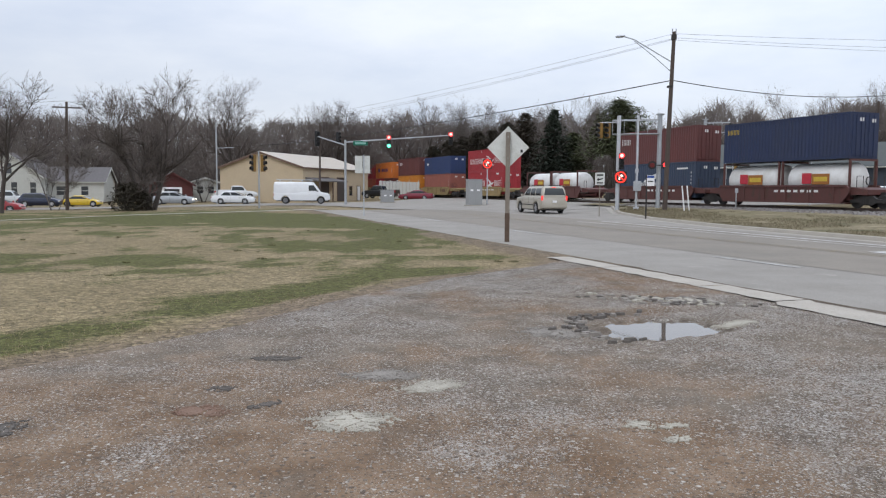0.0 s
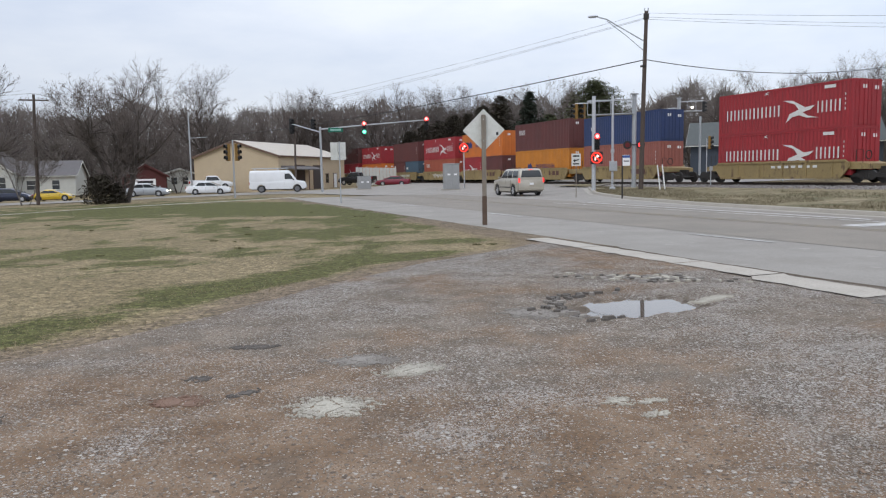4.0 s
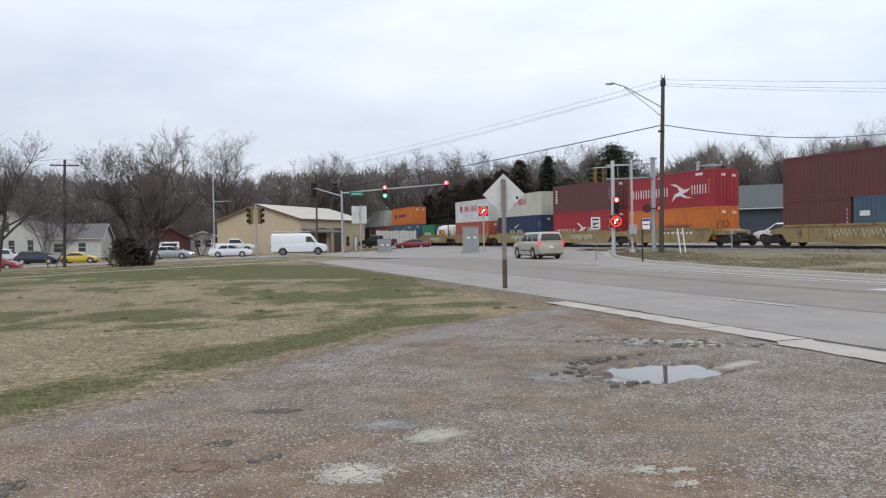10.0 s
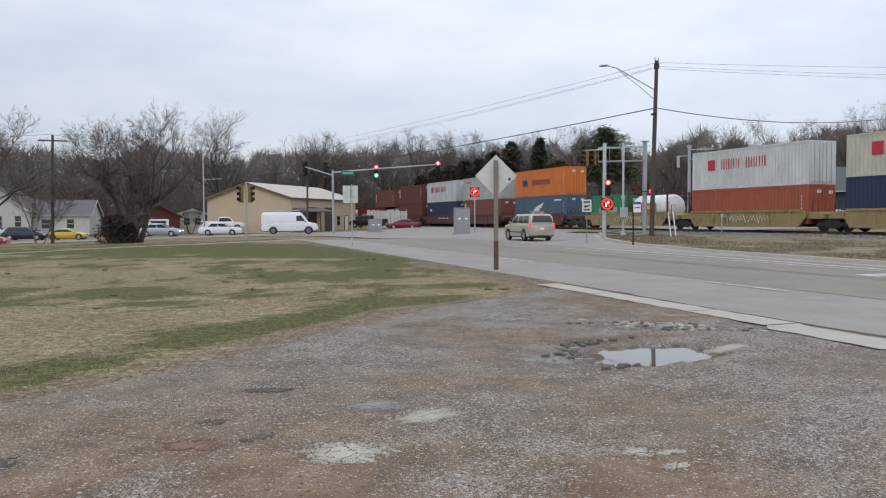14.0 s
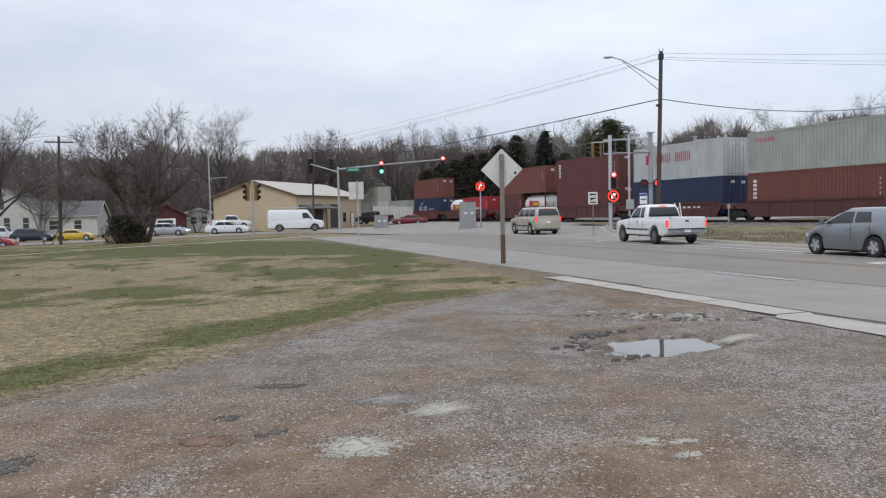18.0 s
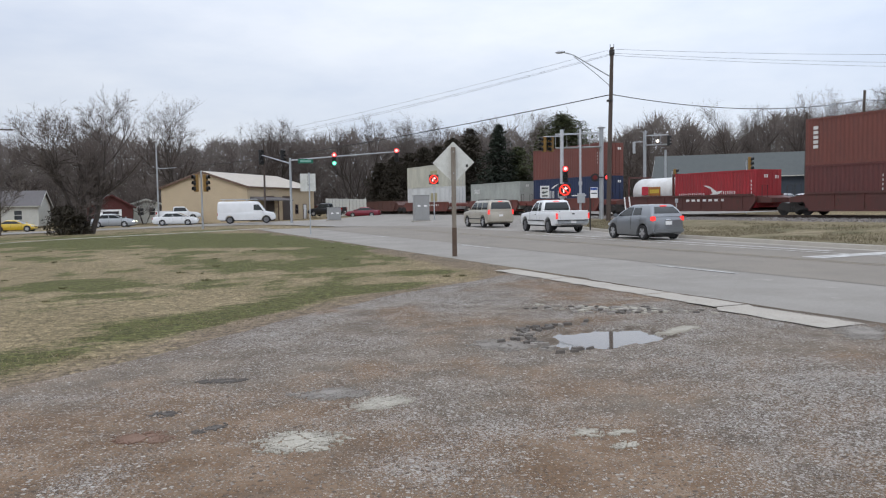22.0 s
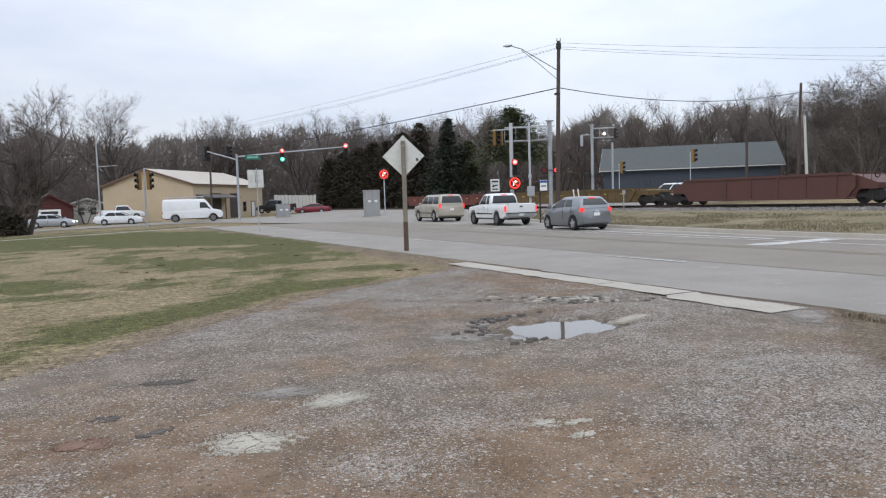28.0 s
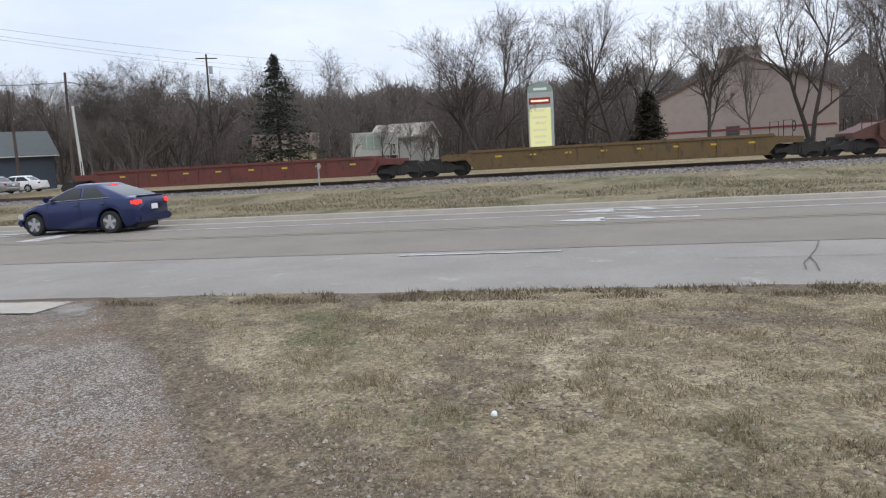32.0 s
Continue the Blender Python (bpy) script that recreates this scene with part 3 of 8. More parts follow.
def lot_rim(x, y):
    """The lot sinks under the turf along its ragged rims."""
    u = -math.sin(ROAD) * x + math.cos(ROAD) * y
    v = math.cos(ROAD) * x + math.sin(ROAD) * y
    left = smooth(1 - (v - lot_left(u)) / 0.45)
    right = smooth(1 - (lot_right(u) - v) / 0.5) if u < 6.0 else 0.0
    return 0.045 * max(left, right)


def lot_z(x, y):
    dip = puddle_dip(x, y)
    return 0.02 + (1 - dip) * (0.014 * noise.noise((x * 0.9, y * 0.9, 2)) + 0.007 * noise.noise((x * 4, y * 4, 5))) - 0.038 * dip - lot_rim(x, y)


def lot_tone(x, y):
    """How stony, how brown and how wet the lot is here."""
    u = -math.sin(ROAD) * x + math.cos(ROAD) * y
    v = math.cos(ROAD) * x + math.sin(ROAD) * y
    n1 = noise.noise((x * 0.45, y * 0.45, 51)) + 0.7 * noise.noise((x * 1.2, y * 1.5, 52)) + 0.35 * noise.noise((x * 3.1, y * 3.1, 53))
    n2 = noise.noise((x * 0.4, y * 0.5, 61)) + 0.7 * noise.noise((x * 1.1, y * 1.2, 62)) + 0.3 * noise.noise((x * 3.1, y * 3.1, 63))
    edge = v - lot_left(u)
    swath = smooth(1 - abs(edge - 1.0) / 0.9) * smooth((u - 7.5) / 2)                       # pale rim along the lawn
    wheel = smooth(1 - abs((x + 2.05) - 0.364 * (y - 3.6)) / 0.5) * smooth((5.6 - y) / 1.2)  # pale wheel swath
    mid = smooth(1 - abs(u - 6.6 - 0.25 * (v - 5)) / 1.1) * smooth((v - 2.6) / 1.5)
    right = smooth(1 - (lot_right(u) - v) / 0.9) if u < 6 else 0.0
    west = smooth((0.2 - x) / 1.6) * smooth((7.4 - y) / 2.0)                                  # trodden earth
    pale = 0.66 + 0.85 * n1 - 0.3 * west + 0.16 * smooth((x - 1.6) / 1.5) - 0.25 * n2 + 0.75 * swath + 0.75 * wheel + 0.3 * mid - 0.3 * right
    brown = 0.42 + 0.4 * west + 0.95 * n2 - 0.35 * n1 + 0.35 * smooth((6.0 - y) / 1.5) - 0.45 * smooth(1 - abs(y - 7.8) / 2.2) - 0.5 * swath - 0.4 * wheel - 0.3 * mid + 0.2 * right
    ring = smooth(1 - abs(puddle_dip(x, y) - 0.4) / 0.45) * 0.75 + 0.6 * smooth(1 - math.hypot((x - 2.1) / 1.1, (y - 9.35) / 0.45)) + 0.7 * smooth(1 - math.hypot((x - 3.35) / 1.0, (y - 10.5 + 0.35 * (x - 3.35)) / 0.5))
    wet = ring + 0.85 * right * (1 + 0.4 * n2) + 0.5 * smooth(1 - math.hypot((x + 2.9) / 0.5, (y - 4.65) / 0.35)) + (0.5 * smooth((v - 7.6) / 0.3) if u > 8.5 else 0) * (0.4 + n1) + 0.65 * smooth((v - 8.5) / 0.12)
    return max(0.36, min(1.25, pale)), max(0.0, min(1.0, brown)), max(0.0, min(1.0, wet))


def lot_shape():
    v = []
    n = 90
    for u in LOT_U:
        a, b = lot_left(u), lot_right(u)
        a += 0.22 * noise.noise((u * 1.7, 1, 0)) + 0.12 * noise.noise((u * 5, 1, 3))
        b += (0.3 * noise.noise((u * 1.5, 7, 0)) + 0.15 * noise.noise((u * 5, 7, 3))) if u < 6 else 0
        for k in range(n):
            x, y = uv(u, a + (b - a) * k / (n - 1))
            v.append((x, y, lot_z(x, y)))
    return Shape().add(v, [(i * n + k, i * n + k + 1, (i + 1) * n + k + 1, (i + 1) * n + k) for i in range(len(LOT_U) - 1) for k in range(n - 1)])


lot_ob = structure("gravel_lot", lot_shape(), M["gravel"], "worn gravel lot, brown and grey with broken patches", "gravel")
tone = lot_ob.data.color_attributes.new("tone", "FLOAT_COLOR", "POINT")
tones = []
for p in lot_ob.data.vertices:
    tones += [*lot_tone(p.co.x, p.co.y), 1.0]
tone.data.foreach_set("color", tones)

# kerbs


def kerb_shape(us, edge, prof):
    v, n = [], len(prof)
    for u in us:
        for d, z in prof:
            x, y = uv(u, edge(u) + d)
            v.append((x, y, height(x, y) + z))
    return Shape().add(v, [(i * n + k, i * n + k + 1, (i + 1) * n + k + 1, (i + 1) * n + k) for i in range(len(us) - 1) for k in range(n - 1)])


structure("kerb", kerb_shape(steps((-320, -20, 20), (-20, 57, 1.0)), far_kerb, [(-0.45, 0.004), (-0.02, 0.0), (0.03, 0.12), (0.06, 0.14), (0.2, 0.14), (0.22, 0.02)]), M["concrete"],
          "low grey concrete kerb and gutter beside the highway", "kerb")
structure("verge", strip(steps((-320, -20, 20), (-20, 57, 1.5)), lambda u: far_kerb(u) + 0.18, lambda u: 33.6 + max(0, u - 20) * -0.05, 0.1, 14, bump=0.05), M["verge"],
          "rough winter verge between highway and railway", "verge")
M["apron_concrete"] = material("apron_concrete", (0.4, 0.365, 0.315), 0.9, second=(0.3, 0.27, 0.23), scale=1.8, fine=45, bump=0.2)
ap = thing("concrete_apron", "pale worn concrete strip between lot and highway", "kerb", kind="structure")
for a, b in ((6.35, 8.35), (8.4, 10.1), (10.14, 13.2), (13.24, 15.6)):
    part("slab", strip(steps((a, b, 0.25)), lambda u: 7.95 + 0.09 * noise.noise((u * 3, 2, 1)) + 0.06 * noise.noise((u * 9, 2, 1)) + (-0.2 if u < 8.3 else 0), lambda u: 8.55 + 0.05 * noise.noise((u * 4, 8, 1)) - (0.1 if u < 8.3 else 0), 0.033, 4), M["apron_concrete"], ap)
structure("muddy_gutter", strip(steps((13.0, 58, 0.5)), lambda u: 8.35 + 0.2 * noise.noise((u, 3, 3)), lambda u: 8.9 + 0.12 * noise.noise((u * 2, 4, 3)), 0.006, 5, bump=0.01), M["mud"], "dark muddy gutter beside the lawn", "gutter")
# footpath across the lawn
structure("footpath", band(steps((-60, -9.5, 1.5)), lambda x: lerp(x, (-60, -22, -19.4, -14, -9.5), (18, 34.6, 43.6, 51, 58.7)), lambda x: lerp(x, (-60, -22, -19.4, -14, -9.5), (19.2, 36.4, 45.2, 52.6, 60.8)), 0.015, 3), M["concrete"],
          "narrow pale concrete footpath across the lawn", "footpath")

# lane paint
lanes = thing("lane_paint", "faded white and yellow lane paint on asphalt", "road marking", kind="structure")
for k in range(-14, 5):
    a = 12.2 + k * 11.9
    if a + 3 < 50:
        part("dash", strip([a, a + 1, a + 2, a + 2.7], lambda u: 12.12, lambda u: 12.24, 0.012, 2), M["road_paint"], lanes)
for w in (16.3, 16.62):
    part("yellow_line", strip(steps((-300, -20, 20), (-20, 50, 2)), lambda u: w + 0.03 * max(0, u - 20), lambda u: w + 0.1 + 0.03 * max(0, u - 20), 0.012, 2), M["road_yellow"], lanes)
part("white_line", strip(steps((-60, 34, 2)), lambda u: 19.0 + 0.0, lambda u: 19.13, 0.012, 2), M["road_paint"], lanes)
part("stop_bar", strip([14.2, 14.9], lambda u: 17.2, lambda u: 20.6, 0.014, 3), M["road_paint"], lanes)
part("edge_line", strip(steps((16, 34, 1.5)), lambda u: 19.6 + 0.04 * (u - 16), lambda u: 19.85 + 0.04 * (u - 16), 0.013, 2), M["road_paint"], lanes)


def lane_arrow(u, v):
    s = Shape()
    for pts in (((0, -0.12), (2.2, -0.12), (2.2, 0.12), (0, 0.12)), ((2.1, -0.55), (3.4, 0.0), (2.1, 0.55)), ((0.9, 0.1), (1.5, 0.8), (1.9, 0.8), (1.3, 0.1))):
        q = []
        for a, b in pts:
            x, y = uv(u + a, v + b)
            q.append((x, y, height(x, y) + 0.014))
        s.add(q, [tuple(range(len(q)))])
    part("arrow", s, M["road_paint"], lanes)


# a forked crack across the near lane
M["crack"] = material("crack_shadow", (0.11, 0.1, 0.09), 0.95, bump=0.2)
ck = thing("road_crack", "forked crack in the near lane", "road crack", kind="structure")
for pts in (((-3.66, 12.55), (-3.34, 11.58), (-3.06, 10.85), (-2.99, 10.34), (-2.86, 9.71)), ((-3.06, 10.85), (-2.84, 10.3), (-2.74, 9.8)), ((-9.5, 10.9), (-6.2, 10.86), (-2.0, 10.93))):
    sh = Shape()
    for (a, b), (c, d) in zip(pts[:-1], pts[1:]):
        w = 0.008
        du, dv = (0, w) if abs(c - a) > abs(d - b) else (w, 0)
        sh.add([(*uv(a - du, b - dv), 0.0125), (*uv(a + du, b + dv), 0.0125), (*uv(c + du, d + dv), 0.0125), (*uv(c - du, d - dv), 0.0125)], [(0, 1, 2, 3)])
    for i, (x, y, z) in enumerate(sh.v):
        sh.v[i] = (x, y, height(x, y) + z)
    part("crack", sh, M["crack"], ck)
lane_arrow(-2.6, 17.5)
lane_arrow(-2.9, 20.0)

# railway
BALL = steps((-440, -60, 20), (-60, 160, 2.5), (160, 420, 20))


def along(us, prof, lift=0.0, rough=0.0):
    n = len(prof)
    v = []
    for s in us:
        for d, z in prof:
            x, y = on_track(s, TRACK_D + d)
            v.append((x, y, z + lift + (rough * noise.noise((s * 1.1, d * 2, 1)) if rough else 0)))
    return Shape().add(v, [(i * n + k, i * n + k + 1, (i + 1) * n + k + 1, (i + 1) * n + k) for i in range(len(us) - 1) for k in range(n - 1)])


structure("ballast_bed", along(BALL, [(-10.5, 0.02), (-8.6, 0.2), (-5.5, 0.32), (-2.2, 0.4), (0, 0.41), (2.2, 0.4), (4.5, 0.2), (6, 0.0)], rough=0.05), M["ballast"], "grey crushed-stone railway ballast", "ballast")
for d in (-0.75, 0.75):
    structure("rail", along(BALL, [(d - 0.07, 0.42), (d - 0.02, 0.46), (d - 0.036, 0.57), (d - 0.036, RAIL_Z), (d + 0.036, RAIL_Z), (d + 0.036, 0.57), (d + 0.02, 0.46), (d + 0.07, 0.42)]), M["steel_rail"], "rusty steel running rail on ties")
ties = thing("railway_ties", "dark creosoted wooden railway ties", "railway tie", kind="structure")
tie_mesh = None
for k in range(160):
    s = -25 + k * 0.62
    x, y = on_track(s)
    m = pose(x, y, 0.405, 0, 0, math.degrees(TRACK))
    if tie_mesh is None:
        tie_mesh = part("tie", Shape().box(0, 0, 0.02, 2.5, 0.22, 0.12), M["tie"], ties, at=m).data
    else:
        part("tie", tie_mesh, None, ties, at=m)


M["rim_dark"] = material("wheel_steel", (0.2, 0.2, 0.21), 0.5, 0.6, bump=0.0)
# ---- road vehicles: x forward, y left, z up ----
def wheel_parts(parent, r, w, rim_mat, hub=True):
    """A wheel under its car, turning about its own y axis."""
    s = Shape()
    prof = [(r * 0.68, -w / 2), (r * 0.93, -w / 2), (r, -w * 0.32), (r, w * 0.32), (r * 0.93, w / 2), (r * 0.66, w / 2)]
    n = 24
    s.loft([[(rr * math.cos(a * math.tau / n), h, rr * math.sin(a * math.tau / n)) for a in range(n)] for rr, h in prof], caps=False)
    tyre = part("tyre", s, M["rubber"], parent, soft=True)
    t = Shape().disc((0, 0, 0), (0, 1, 0), r * 0.69, w * 0.8, 24)
    part("rim", t, rim_mat, parent)
    sp = Shape()
    for k in range(5):
        a = k * math.tau / 5
        for side in (-1, 1):
            sp.box(r * 0.38, side * w * 0.42, 0, r * 0.56, 0.02, r * 0.27, Matrix.Rotation(a, 4, "Y"))
    sp.disc((0, 0, 0), (0, 1, 0), r * 0.2, w * 0.92, 12)
    part("spokes", sp, M["alloy"] if hub else M["rim_dark"], parent)
    return tyre


def car(name, label, body_mat, m, L=4.6, W=1.8, H=1.46, clear=0.2, hood=0.92, belt=0.98, deck=None, cab=(-2.0, -1.35, 0.35, 1.15), cab_w=0.8,
        r=0.32, axles=(-1.35, 1.35), panes=2, bed=None, rack=False, braking=False, lit=False, nose=0.55, group="", rear_wide=0.9, trim=None, two_tone=None, rim=None):
    """A car: lower body, cabin with panes, wheels, lamps, bumpers. cab: rear base, rear roof, front roof, front base along x."""
    car_ob = thing(name, label, "car", m, group)
    hw = W / 2
    deck = deck or belt
    rb, rr, fr, fb = cab
    xs = [-L / 2, -L / 2 + 0.1, -L / 2 + 0.35, rb, (rb + fb) / 2, fb, L / 2 - 0.45, L / 2 - 0.12, L / 2]
    tops = [deck - 0.16, deck - 0.03, deck, belt if bed is None else deck, belt, hood + 0.03, hood - 0.05, hood - 0.2, nose]
    wide = [0.86, 0.94, 0.98, 1, 1, 1, 0.97, 0.88, 0.74]
    lows = [clear + 0.16, clear + 0.06, clear, clear, clear, clear, clear, clear + 0.04, clear + 0.12]
    rings = []
    for x, zt, k, zb in zip(xs, tops, wide, lows):
        h = hw * k
        zt = max(zt, zb + 0.15)
        rings.append([(x, -h * 0.9, zb), (x, -h, zb + 0.14), (x, -h, zb + (zt - zb) * 0.62), (x, -h * 0.93, zt - 0.03), (x, -h * 0.8, zt), (x, h * 0.8, zt), (x, h * 0.93, zt - 0.03), (x, h, zb + (zt - zb) * 0.62), (x, h, zb + 0.14), (x, h * 0.9, zb)])
    part("body", Shape().loft(rings), body_mat, car_ob, soft=True)
    if two_tone:
        part("lower_trim", Shape().span(-L / 2 + 0.2, L / 2 - 0.2, -hw * 1.006, hw * 1.006, clear + 0.02, clear + 0.24), two_tone, car_ob, bevel=0.02)
    # cabin
    cw, tw, zb = hw * 0.92, hw * cab_w, belt - 0.04
    base = {"rl": (rb, cw * rear_wide, zb), "rr": (rb, -cw * rear_wide, zb), "fl": (fb, cw * 0.94, zb), "fr": (fb, -cw * 0.94, zb)}
    ze = H - 0.09
    roof = {"rl": (rr, tw * 0.97, ze), "rr": (rr, -tw * 0.97, ze), "fl": (fr, tw * 0.97, ze), "fr": (fr, -tw * 0.97, ze)}
    mid = ((rr + fr) / 2, H)
    shell = Shape()
    order = ("rr", "fr", "fl", "rl")
    shell.loft([[base[k] for k in order], [roof[k] for k in order],
                *[[(rr + i, -tw * j, z), (fr - i, -tw * j, z), (fr - i, tw * j, z), (rr + i, tw * j, z)] for i, j, z in ((0.05, 0.92, H - 0.045), (0.16, 0.83, H - 0.012), (0.4, 0.6, H))]])
    part("cabin", shell, body_mat, car_ob, soft=True, bevel=0.02)
    part("windscreen", Shape().panel(base["fr"], base["fl"], roof["fl"], roof["fr"], 0.05, 0.95, 0.08, 0.95), M["glass"], car_ob)
    part("rear_window", Shape().panel(base["rl"], base["rr"], roof["rr"], roof["rl"], 0.08, 0.92, 0.14 if panes else 0.25, 0.93), M["glass"], car_ob)
    cuts = {1: [(0.06, 0.92)], 2: [(0.1, 0.5), (0.53, 0.94)], 3: [(0.04, 0.29), (0.32, 0.61), (0.64, 0.95)], 0: [(0.77, 0.93)]}[panes]
    for a, b in cuts:
        part("side_window", Shape().panel(base["rr"], base["fr"], roof["fr"], roof["rr"], a, b, 0.1 if panes else 0.3, 0.92), M["glass"], car_ob)
        part("side_window", Shape().panel(base["fl"], base["rl"], roof["rl"], roof["fl"], 1 - b, 1 - a, 0.1 if panes else 0.3, 0.92), M["glass"], car_ob)
    # doors
    for side in (-1, 1):
        y = side * hw * 1.001
        for x in [rb + (fb - rb) * c for c in ((0.1, 0.5, 0.93) if panes != 0 else (0.6, 0.93))]:
            part("door_seam", Shape().box(x, y, (clear + belt) / 2 + 0.06, 0.012, 0.012, belt - clear - 0.28), M["black"], car_ob)
        for x in [rb + (fb - rb) * c for c in ((0.42, 0.84) if panes > 1 else (0.82,))]:
            part("door_handle", Shape().box(x - 0.1, side * (hw * 0.985 + 0.01), belt - 0.2, 0.16, 0.04, 0.03), trim or body_mat, car_ob)
        part("mirror", Shape().box(fb - 0.22, side * (hw + 0.09), belt + 0.06, 0.14, 0.2, 0.14), trim or body_mat, car_ob, bevel=0.03)
        for x in axles:
            part("wheel_arch", Shape().disc((x, side * (hw - 0.03), r + 0.02), (0, 1, 0), r * 1.09, 0.07, 24, r * 0.88), M["black"], car_ob)
    # lamps and bumpers
    tz = deck - 0.2 if bed is None else deck - 0.22
    for side in (-1, 1):
        part("tail_lamp", Shape().box(-L / 2 + 0.08, side * hw * (0.87 if H > 1.55 else 0.8), tz, 0.18, 0.12 if H > 1.55 else 0.2, 0.32 if H > 1.55 else 0.15), M["brake"] if braking else M["tail"], car_ob, bevel=0.02)
        part("headlamp", Shape().box(L / 2 - 0.14, side * hw * 0.66, nose + 0.06, 0.22, 0.34, 0.14), M["head_on"] if lit else M["lamp_glass"], car_ob, bevel=0.02)
    if braking:
        part("high_brake_light", Shape().box(rr - 0.01, 0, H - 0.1, 0.06, 0.3, 0.035), M["brake"], car_ob)
    part("rear_bumper", Shape().box(-L / 2 + 0.02, 0, clear + 0.22, 0.2, W * 0.86, 0.2), trim or body_mat, car_ob, bevel=0.04)
    part("front_bumper", Shape().box(L / 2 - 0.06, 0, clear + 0.2, 0.2, W * 0.76, 0.2), trim or body_mat, car_ob, bevel=0.04)
    part("grille", Shape().box(L / 2 - 0.02, 0, nose - 0.02, 0.06, W * 0.4, 0.12), M["black"], car_ob)
    part("number_plate", Shape().box(-L / 2 - 0.09 if bed is None else -L / 2 - 0.1, 0, clear + 0.26 if bed else (clear + deck) / 2 + 0.12, 0.02, 0.3, 0.15), M["sign_white"], car_ob)
    part("underbody", Shape().span(-L / 2 + 0.3, L / 2 - 0.3, -hw * 0.85, hw * 0.85, clear - 0.06, clear + 0.1), M["black"], car_ob)
    if bed is not None:
        part("bed_floor", Shape().span(-L / 2 + 0.08, bed, -hw * 0.76, hw * 0.76, deck - 0.02, deck + 0.012), M["black"], car_ob)
        for side in (-1, 1):
            part("bed_rail", Shape().span(-L / 2 + 0.04, bed, side * hw * 0.84 - 0.07, side * hw * 0.84 + 0.07, deck - 0.02, deck + 0.06), body_mat, car_ob, bevel=0.015)
        part("tailgate", Shape().box(-L / 2 + 0.01, 0, deck - 0.2, 0.06, W * 0.72, 0.5), body_mat, car_ob, bevel=0.015)
        part("tailgate_handle", Shape().box(-L / 2 - 0.03, 0, deck - 0.08, 0.02, 0.22, 0.08), M["black"], car_ob)
    if rack:
        for side in (-1, 1):
            part("roof_rail", Shape().tube([(rr + 0.2, side * tw * 0.78, H + 0.06), (fr - 0.25, side * tw * 0.78, H + 0.06)], 0.022, 6), M["dark"], car_ob)
        for x in (rr + 0.5, fr - 0.6):
            part("cross_bar", Shape().tube([(x, -tw * 0.78, H + 0.06), (x, tw * 0.78, H + 0.06)], 0.018, 6), M["dark"], car_ob)
    wheels = []
    for x in axles:
        for side in (-1, 1):
            w = new("wheel")
            w.parent = car_ob
            w.matrix_basis = pose(x, side * (hw - 0.08), r)
            wheel_parts(w, r, 0.21, rim or M["rim_dark"])
            wheels.append((w, x, side * (hw - 0.08), r))
    return car_ob, wheels


